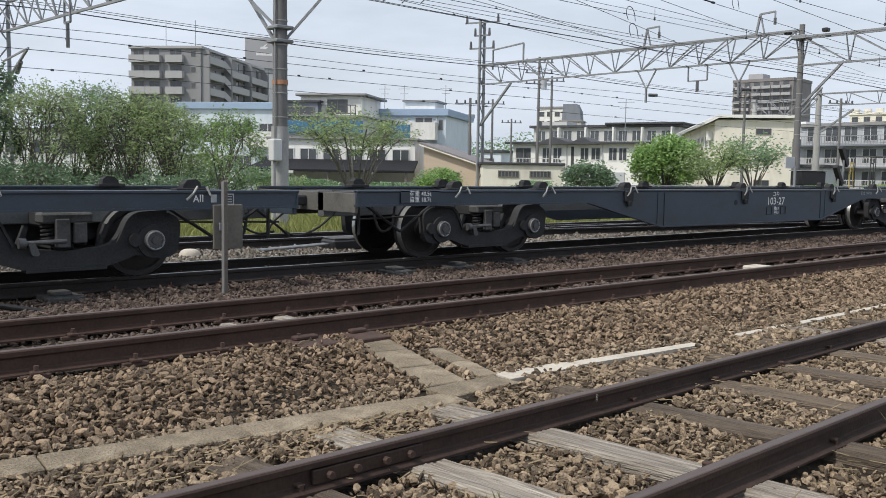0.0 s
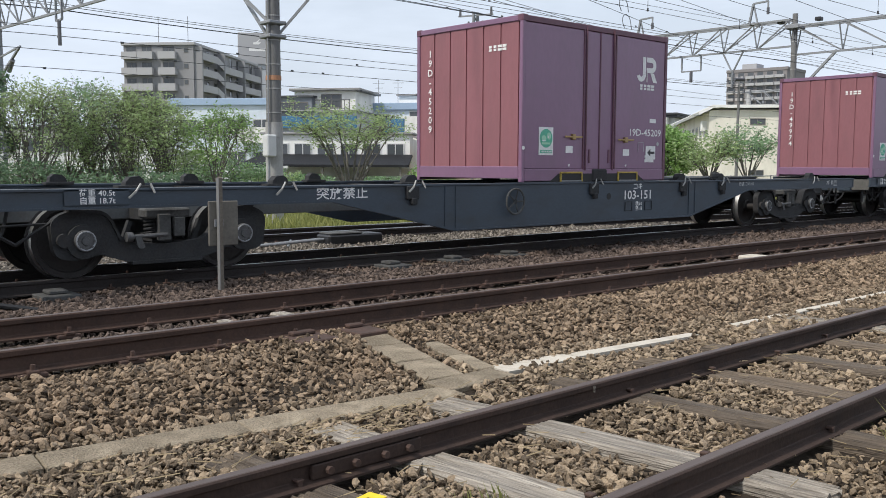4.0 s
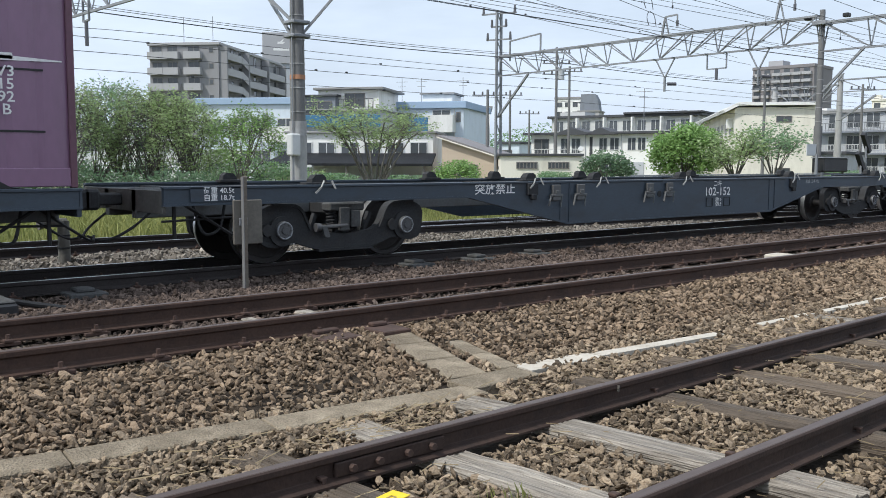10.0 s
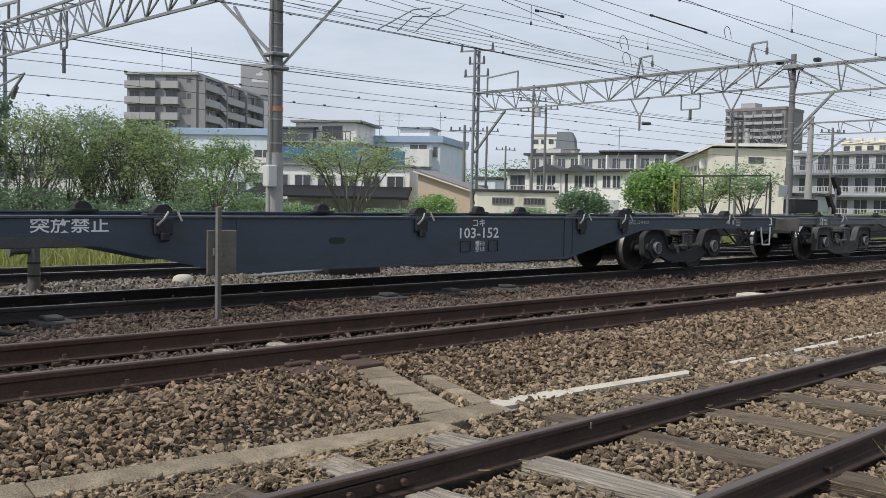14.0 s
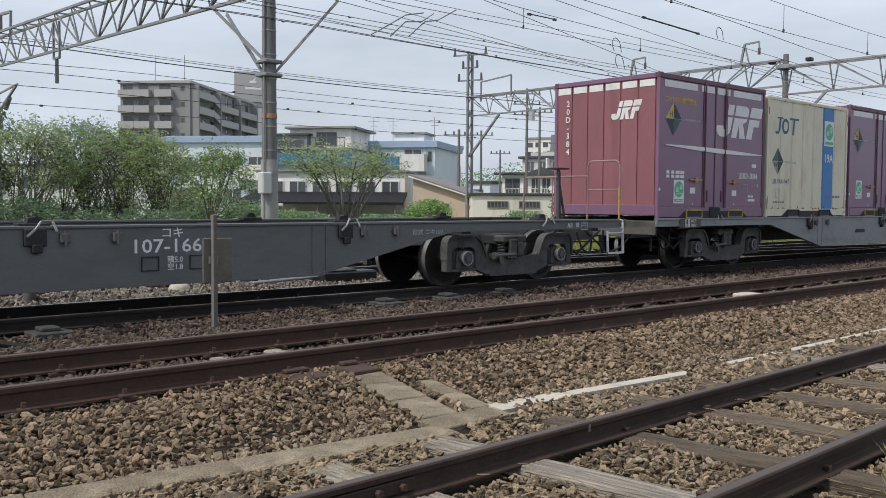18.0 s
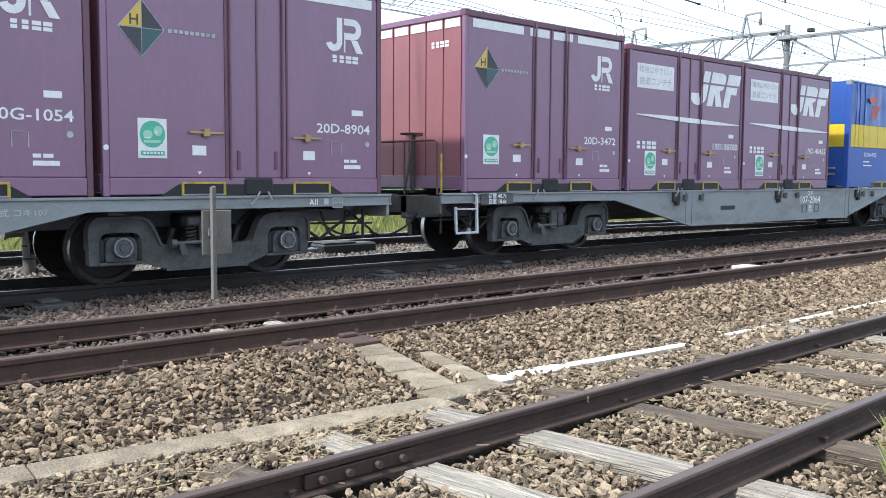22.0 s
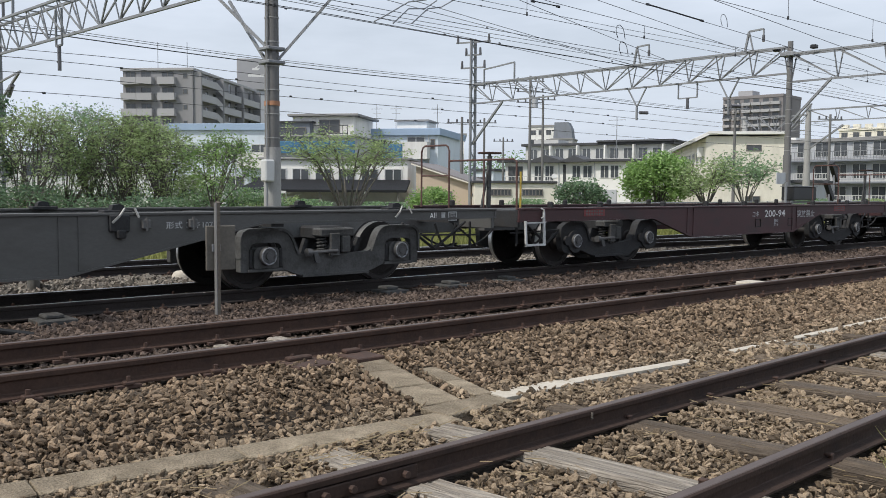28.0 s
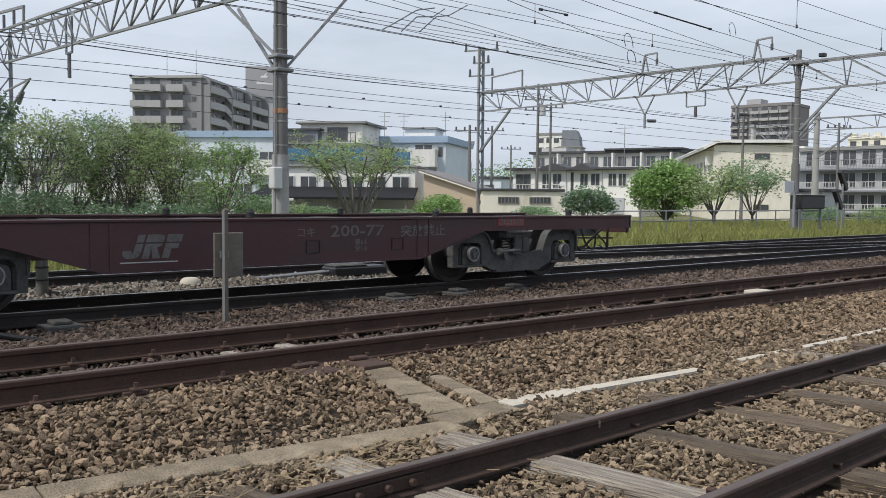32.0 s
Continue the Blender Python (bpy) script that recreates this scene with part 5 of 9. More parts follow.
            part("rail_post", G().cyl((xr, -far * 0.4, 0.97), (xr, -far * 0.4, 1.74), 0.014, n=6), pipe, w)
            part("grab_rail", G().cyl((xr - s * 0.05, -1.15, 1.0), (xr - s * 0.05, -1.15, 1.55), 0.016, n=8), rail_mat, w, "yellow-painted grab rail")
    return w


def strokes(parent, name, mat, polys, y, thick=0.003, label=""):
    """Small painted shapes, the first a part and the others pieces under it."""
    e = flat(parent, name, mat, polys[:1], y, thick, label)
    for p in polys[1:]:
        flat(e, "stroke", mat, [p], y, thick)
    return e


def emblem(parent, mat, polys, y, label):
    e = flat(parent, "emblem", mat, polys[:1], y, label=label)
    for p in polys[1:]:
        flat(e, "block", mat, [p], y)
    return e


def logo_slant(parent, x, y, z, w, h, mat):
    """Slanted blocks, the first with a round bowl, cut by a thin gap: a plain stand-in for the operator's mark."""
    x0, z0 = x - w / 2, z - h / 2
    l = 0.30 * h
    sh = lambda u, v: (x0 + u * w + l * v - l * 0.5, z0 + v * h)
    bowl = [(0.335, 0.62), (0.335, 0.26)] + [(0.17 + 0.165 * math.cos(a), 0.26 + 0.26 * math.sin(a)) for a in [-math.pi * i / 8 for i in range(1, 8)]] + [(0.005, 0.26), (0.005, 0.34), (0.155, 0.34), (0.165, 0.24), (0.195, 0.24), (0.20, 0.34), (0.20, 0.62)]
    leaf = [(0.375, 1.0), (0.62, 1.0), (0.685, 0.94), (0.70, 0.84), (0.695, 0.68), (0.375, 0.68)]
    polys = [
        bowl,
        [(0.20, 0.68), (0.335, 0.68), (0.335, 1.0), (0.20, 1.0)],
        leaf,
        [(0.375, 0.62), (0.69, 0.62), (0.67, 0.52), (0.60, 0.46), (0.715, 0.0), (0.575, 0.0), (0.505, 0.40), (0.50, 0.0), (0.375, 0.0)],
        [(0.74, 0.68), (1.03, 0.68), (1.03, 1.0), (0.74, 1.0)],
        [(0.74, 0.62), (1.0, 0.62), (1.0, 0.40), (0.875, 0.40), (0.875, 0.0), (0.74, 0.0)],
    ]
    return emblem(parent, mat, [[sh(*p) for p in q] for q in polys], y, "white slanted block emblem")


def band_arc(cx, cz, r, t, a0, a1, n=10):
    """A bent band of thickness t along an arc, from angle a0 to a1 in degrees."""
    A = [radians(a0 + (a1 - a0) * i / n) for i in range(n + 1)]
    return [(cx + r * math.cos(a), cz + r * math.sin(a)) for a in A] + [(cx + (r - t) * math.cos(a), cz + (r - t) * math.sin(a)) for a in reversed(A)]


def logo_round(parent, x, y, z, h, mat):
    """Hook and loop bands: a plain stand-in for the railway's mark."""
    t = 0.2 * h
    x0, z0 = x - 0.66 * h, z - h / 2
    hook = band_arc(x0 + 0.28 * h, z0 + 0.30 * h, 0.30 * h, t, -165, 0)
    loop = band_arc(x0 + 0.98 * h, z0 + 0.69 * h, 0.31 * h, t, 90, -90)
    polys = [hook, rect(x0 + 0.38 * h, x0 + 0.58 * h, z0 + 0.305 * h, z0 + h),
             loop, rect(x0 + 0.64 * h, x0 + 0.975 * h, z0 + 0.80 * h, z0 + h), rect(x0 + 0.70 * h, x0 + 0.975 * h, z0 + 0.38 * h, z0 + 0.58 * h),
             [(x0 + 0.90 * h, z0 + 0.375 * h), (x0 + 1.10 * h, z0), (x0 + 1.36 * h, z0), (x0 + 1.14 * h, z0 + 0.375 * h)], rect(x0 + 0.64 * h, x0 + 0.695 * h, z0, z0 + 0.58 * h)]
    return emblem(parent, mat, polys, y, "white hook-and-loop emblem")


def company_bars(parent, x, y, z, h, mat):
    """Company name as plain bars."""
    polys = []
    for i in range(4):
        u = x + (i - 1.5) * h * 1.02
        k = 0.30 if i < 2 else 0.42
        polys += [rect(u - h * k, u + h * k, z + h * 0.04, z + h * 0.44), rect(u - h * k, u + h * k, z - h * 0.44, z - h * 0.08)]
    return strokes(parent, "name_print", mat, polys, y, 0.0025)


CL, CB = 3.70, 2.45


def eco_sticker(c, x, z, y):
    st = flat(c, "sticker", M["mark_white"], [rect(x - 0.165, x + 0.165, z - 0.215, z + 0.215)], y, 0.003, "white sticker with a green round print")
    flat(st, "print", M["mark_green"], [ring(x, z + 0.045, 0.145, 18), rect(x - 0.135, x + 0.135, z - 0.185, z - 0.135)], y - 0.004)
    flat(st, "print_highlight", M["mark_mint"], [ring(x + 0.06, z + 0.08, 0.05, 12, 1.1), ring(x - 0.055, z + 0.04, 0.055, 12, 0.9), rect(x - 0.10, x + 0.09, z - 0.05, z - 0.02)], y - 0.008)
    flat(st, "print_stroke", M["mark_white"], [rect(x - 0.11 + 0.04 * i, x - 0.085 + 0.04 * i, z - 0.172, z - 0.148) for i in range(6)] + [rect(x - 0.10, x - 0.02, z + 0.0, z + 0.012), rect(x + 0.03, x + 0.05, z + 0.05, z + 0.08)], y - 0.012)


def quartered_diamond(c, x, z, y, r, left, mark):
    """A diamond of four triangles with a thin pale outline and a letter."""
    k = 0.85
    sq = flat(c, "diamond_sign", M["wall_grey"], [[(x, z + r * 1.05), (x - r * k * 1.05, z), (x, z - r * 1.05), (x + r * k * 1.05, z)]], y, 0.003, "yellow, green and dark diamond sign" if mark == "H" else "green and dark diamond sign")
    flat(sq, "upper_quarter", left, [[(x - 0.004, z + r), (x - r * k, z + 0.004), (x - 0.004, z + 0.004)]], y - 0.0035)
    flat(sq, "dark_quarter", M["roof_dark"], [[(x + 0.004, z + r), (x + 0.004, z + 0.004), (x + r * k, z + 0.004)]], y - 0.0035)
    flat(sq, "dark_quarter", M["roof_dark"] if mark == "H" else M["sign_tan"], [[(x - r * k, z - 0.004), (x - 0.004, z - r), (x - 0.004, z - 0.004)]], y - 0.0035)
    flat(sq, "green_quarter", M["sign_green"] if mark == "H" else M["roof_dark"], [[(x + 0.004, z - r), (x + r * k, z - 0.004), (x + 0.004, z - 0.004)]], y - 0.0035)
    letter(mark, 0.16, M["roof_dark"], sq, x - 0.085, y - 0.008, z + (0.075 if mark == "H" else -0.085))
    return sq


def hazard_square(c, x, z, y, r=0.25):
    sq = quartered_diamond(c, x, z, y, r, M["mark_yellow"], "H")
    strokes(c, "small_print", M["mark_dim"], [rect(x + 0.30 + 0.065 * i, x + 0.345 + 0.065 * i, z - 0.02, z + 0.02) for i in range(9)], y)


def fork_pockets(c, xs, mat=None, w=0.62):
    for x in xs:
        p = part("fork_pocket", G().box(x - w / 2, x + w / 2, -0.012, 0.03, 0.01, 0.135), M["rubber"], c, "dark fork pocket with a yellow rim")
        y = -0.013
        part("rim", G().box(x - w / 2 - 0.02, x + w / 2 + 0.02, y - 0.012, y + 0.03, 0.132, 0.158, 0.004), mat or M["yellow"], p)
        for xc in (x - w / 2 - 0.008, x + w / 2 + 0.008):
            part("cheek", G().box(xc - 0.014, xc + 0.014, y - 0.012, y + 0.03, 0.005, 0.13), mat or M["yellow"], p)
        part("sill_plate", G().box(x - w / 2 + 0.006, x + w / 2 - 0.006, y - 0.010, y + 0.03, 0.005, 0.022), M["steel"], p)


def end_text(c, text, x, mats, top, z_gap=0.145, size=0.15, y=2.12):
    for i, ch in enumerate(text):
        if ch == " ":
            continue
        letter(ch, size, mats, c, -0.006, y, top - i * z_gap, 1.1, -90)


def container(s, kind, number, height, label, v19=False, logo="round", stripe=False, board=False, topband=False, hazard=False, end_logo=False, no_load=False, arrow=False):
    """A twelve-foot railway container in maroon, its double doors in the long side."""
    c = thing("railway_container", pose(s, TRAIN_Y - CB / 2, 1.0), label, "container", "containers on the train")
    rides(c, s, TRAIN_Y - CB / 2, 1.0)
    # dark: deeper maroon for roof, top rails, inner body and right-hand posts
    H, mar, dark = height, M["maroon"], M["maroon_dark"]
    pv = 0.07
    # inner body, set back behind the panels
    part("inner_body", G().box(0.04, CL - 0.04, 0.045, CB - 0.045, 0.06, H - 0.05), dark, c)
    for x in (0, CL - pv):
        for y in (0, CB - pv):
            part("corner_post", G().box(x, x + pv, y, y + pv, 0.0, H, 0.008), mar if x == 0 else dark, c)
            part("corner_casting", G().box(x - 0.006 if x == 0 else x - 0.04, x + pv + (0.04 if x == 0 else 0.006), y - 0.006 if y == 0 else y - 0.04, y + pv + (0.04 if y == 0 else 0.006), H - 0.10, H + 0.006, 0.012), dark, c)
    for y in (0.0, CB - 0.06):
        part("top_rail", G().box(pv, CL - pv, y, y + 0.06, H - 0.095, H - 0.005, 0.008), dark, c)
        part("bottom_rail", G().box(pv, CL - pv, y - 0.004, y + 0.06, 0.015, 0.20, 0.008), mar, c)
    for x in (0.0, CL - 0.06):
        part("end_rail", G().box(x, x + 0.06, pv, CB - pv, H - 0.09, H - 0.005, 0.008), mar, c)
        part("end_sill", G().box(x - 0.004 if x == 0 else x, x + 0.06 if x == 0 else x + 0.064, pv, CB - pv, 0.05, 0.24, 0.008), mar, c)
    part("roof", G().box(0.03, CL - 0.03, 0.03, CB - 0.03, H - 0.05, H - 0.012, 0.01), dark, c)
    # ribbed end walls, in the maroon coloured as if in warm sun
    for x, sg in ((0.0, -1), (CL, 1)):
        n = 6
        g = G()
        yw = (CB - 2 * pv) / n
        for i in range(n):
            y0 = pv + i * yw
            xa, xb = (0.020, 0.040) if sg < 0 else (CL - 0.040, CL - 0.020)
            part("end_panel", G().box(xa, xb, y0 + 0.035, y0 + yw - 0.0, 0.24, H - 0.09), M["maroon_sunlit"], c)
            xa, xb = (0.038, 0.05) if sg < 0 else (CL - 0.05, CL - 0.038)
            part("end_groove", G().box(xa, xb, y0 - 0.0, y0 + 0.035, 0.24, H - 0.09), M["maroon_sunlit"], c)
    # side walls
    for side in (0, 1):
        if v19:
            n = 12
            g = G()
            w = (CL - 2 * pv) / n
            for i in range(n):
                x0 = pv + i * w
                g = G().poly([(x0, 0.030, 0.2), (x0 + w * 0.2, 0.012, 0.2), (x0 + w * 0.8, 0.012, 0.2), (x0 + w, 0.030, 0.2), (x0, 0.030, H - 0.095), (x0 + w * 0.2, 0.012, H - 0.095), (x0 + w * 0.8, 0.012, H - 0.095), (x0 + w, 0.030, H - 0.095)], [(0, 1, 5, 4), (1, 2, 6, 5), (2, 3, 7, 6)])
                if side == 0:
                    part("side_rib", g, mar, c)
            continue
        ys = (0.012, 0.045) if side == 0 else (CB - 0.045, CB - 0.012)
        for nm, xa, xb in (("side_panel", pv + 0.004, 1.43), ("door_leaf", 1.45, 1.845), ("door_leaf", 1.855, 2.25), ("side_panel", 2.27, CL - pv - 0.004)):
            d = part(nm, G().box(xa, xb, ys[0], ys[1], 0.205, H - 0.10, 0.006), mar, c)
            if side == 0 and nm == "door_leaf":
                xr = xa + 0.04 if xa < 1.6 else xb - 0.06
                part("lock_rod", G().cyl((xr, -0.006, 0.18), (xr, -0.006, H - 0.03), 0.016, n=8), dark, d)
    y = 0.008
    if not v19:
        for x in (1.44, 1.85, 2.26):
            part("door_seal", G().box(x - 0.014, x + 0.014, -0.002, 0.02, 0.17, H - 0.06, 0.004), dark, c)
        for xa, z in ((1.17, 0.71), (2.52, 0.69)):
            h = part("door_handle", G().box(xa - 0.20, xa + 0.22, -0.03, -0.012, z - 0.014, z + 0.014, 0.004).box(xa - 0.03, xa + 0.05, -0.035, 0.012, z - 0.045, z + 0.045, 0.006), M["gold"], c, "brass-coloured door handle")
        for xa, z in ((1.1, 0.51), (2.57, 0.48)):
            flat(c, "card_pocket", M["mark_white"], [rect(xa - 0.085, xa + 0.085, z - 0.055, z + 0.055)], y)
            flat(c, "triangle_mark", M["mark_white"], [[(xa - 0.025, 0.275), (xa + 0.025, 0.275), (xa, 0.235)]], y)
        for x in (1.60, 2.10):
            for z in (0.42, 0.46):
                part("hinge_plate", G().box(x - 0.02, x + 0.02, -0.004, 0.014, 0.30, 0.52, 0.004), dark, c)
                break
    fork_pockets(c, (1.14, 2.60), w=0.5)
    # black trapezoid drawn for the shade in the bottom rail's slanted cut
    part("rail_cut_shade", G().prism_y([(0.62, 0.0), (3.08, 0.0), (2.86, 0.13), (0.84, 0.13)], -0.008, 0.0), M["rubber"], c)
    part("latch_block", G().box(1.66, 2.04, -0.03, 0.02, 0.0, 0.20, 0.02), M["bogie"], c, "dark lashing block")
    w = M["mark_white"]
    if board:
        bd = flat(c, "message_board", w, [rect(0.22, 1.32, H - 0.72, H - 0.30)], y, 0.004, "white slogan board with dark writing")
        letter("環境にやさしい", 0.13, M["wall_grey"], bd, 0.77, y - 0.006, H - 0.41, 1.08)
        letter("鉄道コンテナ", 0.145, M["wall_grey"], bd, 0.77, y - 0.006, H - 0.605, 1.12)
    if logo == "slant":
        if v19:
            logo_slant(c, 1.93, y, 1.94, 1.55, 0.64, w)
        else:
            logo_slant(c, 2.70, y, H - (0.72 if topband else 0.60), 1.55, 0.64, w)
        flat(c, "stripe", w, [[(0.20, 1.315), (1.0, 1.27), (1.9, 1.235), (2.8, 1.23), (CL - 0.12, 1.25), (CL - 0.12, 1.262), (2.8, 1.295), (1.9, 1.325), (1.0, 1.335), (0.20, 1.33)]], -0.006 if not v19 else y, 0.003, "thin white tapering stripe")
        company_bars(c, 0.53 if not v19 else 0.68, y, 0.80, 0.15, w)
        if not v19:
            eco_sticker(c, 0.655, 0.485, y)
    else:
        logo_round(c, 3.11, y, H - 0.60, 0.42, w)
        company_bars(c, 3.12, y, H - 0.90, 0.105, w)
        eco_sticker(c, 0.55, 0.63, y)
    if v19:
        for i, row in enumerate(("V3", "15", "92", "B")):
            letter(row, 0.145, w, c, 3.05, y - 0.004, 1.13 - i * 0.122, 1.1)
        flat(c, "small_card", w, [rect(2.98, 3.12, 1.25, 1.31)], y)
        for z in (0.55, 1.15, 2.0):
            for xa in (0.25, 2.9):
                flat(c, "vent_slot", M["rubber"], [rect(xa, xa + 0.5, z, z + 0.02)], y, 0.003)
    else:
        letter(number, 0.165, w, c, 3.10, y, 0.82, 1.24)
        flat(c, "small_card", w, [rect(3.22, 3.40, 1.0, 1.07)], y)
        strokes(c, "small_mark", M["mark_dim"], [ring(3.47, 0.64, 0.035, 10), rect(2.9, 2.91, 0.5, 0.66), rect(3.06, 3.07, 0.5, 0.66), rect(2.9, 3.07, 0.655, 0.66)], y)
        strokes(c, "capacity_print", w, [rect(3.1, 3.18, 0.40, 0.44), rect(3.2, 3.3, 0.40, 0.44), rect(3.1, 3.36, 0.32, 0.37)], y)
    if arrow:
        a = flat(c, "arrow_card", w, [rect(3.12, 3.40, 0.37, 0.60)], y - 0.004, 0.003, "white card with a black arrow")
        flat(a, "arrow", M["mark_black"], [[(3.16, 0.485), (3.25, 0.55), (3.25, 0.505), (3.37, 0.505), (3.37, 0.465), (3.25, 0.465), (3.25, 0.42)]], y - 0.009)
    if topband:
        strokes(c, "top_band", w, [rect(0.16, 1.22, H - 0.24, H - 0.12), rect(1.36, 1.80, H - 0.24, H - 0.12), rect(1.90, 2.36, H - 0.24, H - 0.12), rect(2.48, CL - 0.16, H - 0.24, H - 0.12)], y, 0.003)
        for i in range(6):
            y0 = pv + 0.05 + i * (CB - 2 * pv) / 6
            part("end_band", G().box(0.012, 0.021, y0, y0 + 0.32, H - 0.23, H - 0.11), w, c)
    if hazard:
        hazard_square(c, 0.45, H - 0.80, y, 0.29)
        if no_load:
            letter("コキ50000積載禁止", 0.125, M["mark_yellow"], c, 0.69, y, H - 0.46, 0.98)
    # end wall lettering
    end_text(c, number, 0, w, H - 0.42, 0.155, 0.16, 2.10)
    if end_logo:
        lg = logo_slant(c, 0, 0, 0, 0.60, 0.34, w)
        lg.matrix_basis = pose(0.016, 0.75, H - 0.62, 0, 0, -90)
    else:
        cb = company_bars(c, 0, 0, 0, 0.10, w)
        cb.matrix_basis = pose(0.016, 0.55, H - 0.45, 0, 0, -90)
    flat(c, "round_mark", w, [ring(0.035, 0.52, 0.03, 10)], -0.002)
    return c


def cream_container(s):
    """The cream ribbed container with a blue stripe."""
    c = thing("railway_container", pose(s, TRAIN_Y - CB / 2, 1.0), "cream ribbed container with a blue stripe and rust streaks", "container", "containers on the train")
    rides(c, s, TRAIN_Y - CB / 2, 1.0)
    H, cr = 2.5, M["cream"]
    part("inner_body", G().box(0.05, CL - 0.05, 0.05, CB - 0.05, 0.06, H - 0.03), cr, c)
    for x in (0, CL - 0.07):
        for y in (0, CB - 0.07):
            part("corner_post", G().box(x, x + 0.07, y, y + 0.07, 0, H, 0.008), cr, c)
    for y in (0.0, CB - 0.06):
        part("top_rail", G().box(0.07, CL - 0.07, y, y + 0.06, H - 0.07, H, 0.008), cr, c)
        part("bottom_rail", G().box(0.07, CL - 0.07, y - 0.004, y + 0.06, 0.02, 0.17, 0.008), cr, c)
    part("roof", G().box(0.03, CL - 0.03, 0.03, CB - 0.03, H - 0.04, H - 0.008, 0.01), cr, c)
    edges = (0.07, 0.56, 1.05, 1.54, 2.03, 2.50, 3.03, 3.63)
    for i in range(7):
        x0, w = edges[i], edges[i + 1] - edges[i]
        blue = i == 5
        part("side_panel", G().poly([(x0 + 0.004, 0.034, 0.17), (x0 + 0.035, 0.012, 0.17), (x0 + w - 0.035, 0.012, 0.17), (x0 + w - 0.004, 0.034, 0.17), (x0 + 0.004, 0.034, H - 0.07), (x0 + 0.035, 0.012, H - 0.07), (x0 + w - 0.035, 0.012, H - 0.07), (x0 + w - 0.004, 0.034, H - 0.07)], [(0, 1, 5, 4), (1, 2, 6, 5), (2, 3, 7, 6)]), M["stripe_blue"] if blue else cr, c, "blue panel" if blue else "")
    for i in range(6):
        y0 = 0.07 + i * (CB - 0.14) / 6
        part("end_panel", G().box(0.02, 0.045, y0 + 0.02, y0 + 0.36, 0.15, H - 0.08, 0.006), cr, c)
    y = 0.010
    k = M["mark_black"]
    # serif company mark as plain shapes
    x0, z0 = 0.34, 1.74
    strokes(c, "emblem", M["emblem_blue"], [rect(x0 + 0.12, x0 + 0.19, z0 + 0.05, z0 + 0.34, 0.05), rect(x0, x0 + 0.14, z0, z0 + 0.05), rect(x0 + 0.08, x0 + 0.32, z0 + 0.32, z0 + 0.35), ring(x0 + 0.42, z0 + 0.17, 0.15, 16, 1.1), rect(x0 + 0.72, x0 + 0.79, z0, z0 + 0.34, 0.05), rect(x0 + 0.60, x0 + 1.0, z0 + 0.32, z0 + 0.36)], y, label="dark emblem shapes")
    flat(c, "emblem_gap", cr, [ring(x0 + 0.42, z0 + 0.17, 0.085, 14, 1.2)], y - 0.004)
    hz = quartered_diamond(c, 0.46, 1.17, y, 0.27, M["sign_green"], "W")
    strokes(c, "small_print", M["wall_grey"], [rect(0.76 + 0.065 * i, 0.805 + 0.065 * i, 1.14, 1.18) for i in range(8)], y)
    letter("UR19A-947", 0.15, M["emblem_blue"], c, 0.60, y, 0.74, 1.05)
    flat(c, "card_frame", M["wall_grey"], [rect(0.30, 0.52, 0.58, 0.59), rect(0.30, 0.52, 0.40, 0.41), rect(0.30, 0.31, 0.41, 0.58), rect(0.51, 0.52, 0.41, 0.58), rect(0.405, 0.415, 0.41, 0.58)], y)
    strokes(c, "small_print", M["wall_slate"], [rect(0.30 + 0.1 * i, 0.37 + 0.1 * i, 0.29, 0.33) for i in range(5)], y)
    st = flat(c, "sticker", M["mark_white"], [rect(2.54, 2.99, 1.58, 2.14)], y - 0.004, 0.003, "white sticker with a green round print")
    flat(st, "print", M["mark_green"], [ring(2.765, 1.90, 0.185, 18), rect(2.58, 2.95, 1.62, 1.68)], y - 0.009)
    flat(st, "print_highlight", M["mark_mint"], [ring(2.84, 1.95, 0.07, 12, 1.1), ring(2.69, 1.87, 0.07, 12, 0.9)], y - 0.013)
    letter("19A", 0.26, M["mark_white"], c, 2.765, y - 0.003, 1.30, 1.0)
    strokes(c, "name_print", M["wall_slate"], [rect(2.62 + 0.13 * i, 2.72 + 0.13 * i, 0.42, 0.47) for i in range(6)], y)
    rnd = random.Random(12)

    def blotch(u, v, w, h):
        n = 9
        return [(u + w * math.cos(2 * math.pi * i / n) * rnd.uniform(0.45, 1), v + h * math.sin(2 * math.pi * i / n) * rnd.uniform(0.4, 1)) for i in range(n)]

    for i in range(40):
        low = i % 5 > 0
        u = rnd.uniform(0.1, CL - 0.1)
        v = rnd.choice((0.175, 0.185, 0.21, 0.09)) if low else rnd.uniform(H - 0.09, H - 0.05)
        part("rust_streak", G().prism_y(blotch(u, v, rnd.uniform(0.015, 0.075), rnd.uniform(0.006, 0.026)), -0.0085, -0.0045), M["rust_patch"], c)
    for i in range(14):
        u = rnd.choice((0.035, CL - 0.035)) + rnd.uniform(-0.02, 0.02)
        part("rust_streak", G().prism_y(blotch(u, rnd.choice((rnd.uniform(0.1, 0.5), rnd.uniform(2.0, H - 0.05))), rnd.uniform(0.006, 0.02), rnd.uniform(0.02, 0.10)), -0.004, -0.001), M["rust_patch"], c)
    fork_pockets(c, (1.14, 2.60), M["bogie"], 0.5)
    # the same black trapezoid, standing in for the shaded cut
    part("rail_cut_shade", G().prism_y([(0.62, 0.0), (3.08, 0.0), (2.86, 0.13), (0.84, 0.13)], -0.008, -0.001), M["rubber"], c)
    return c


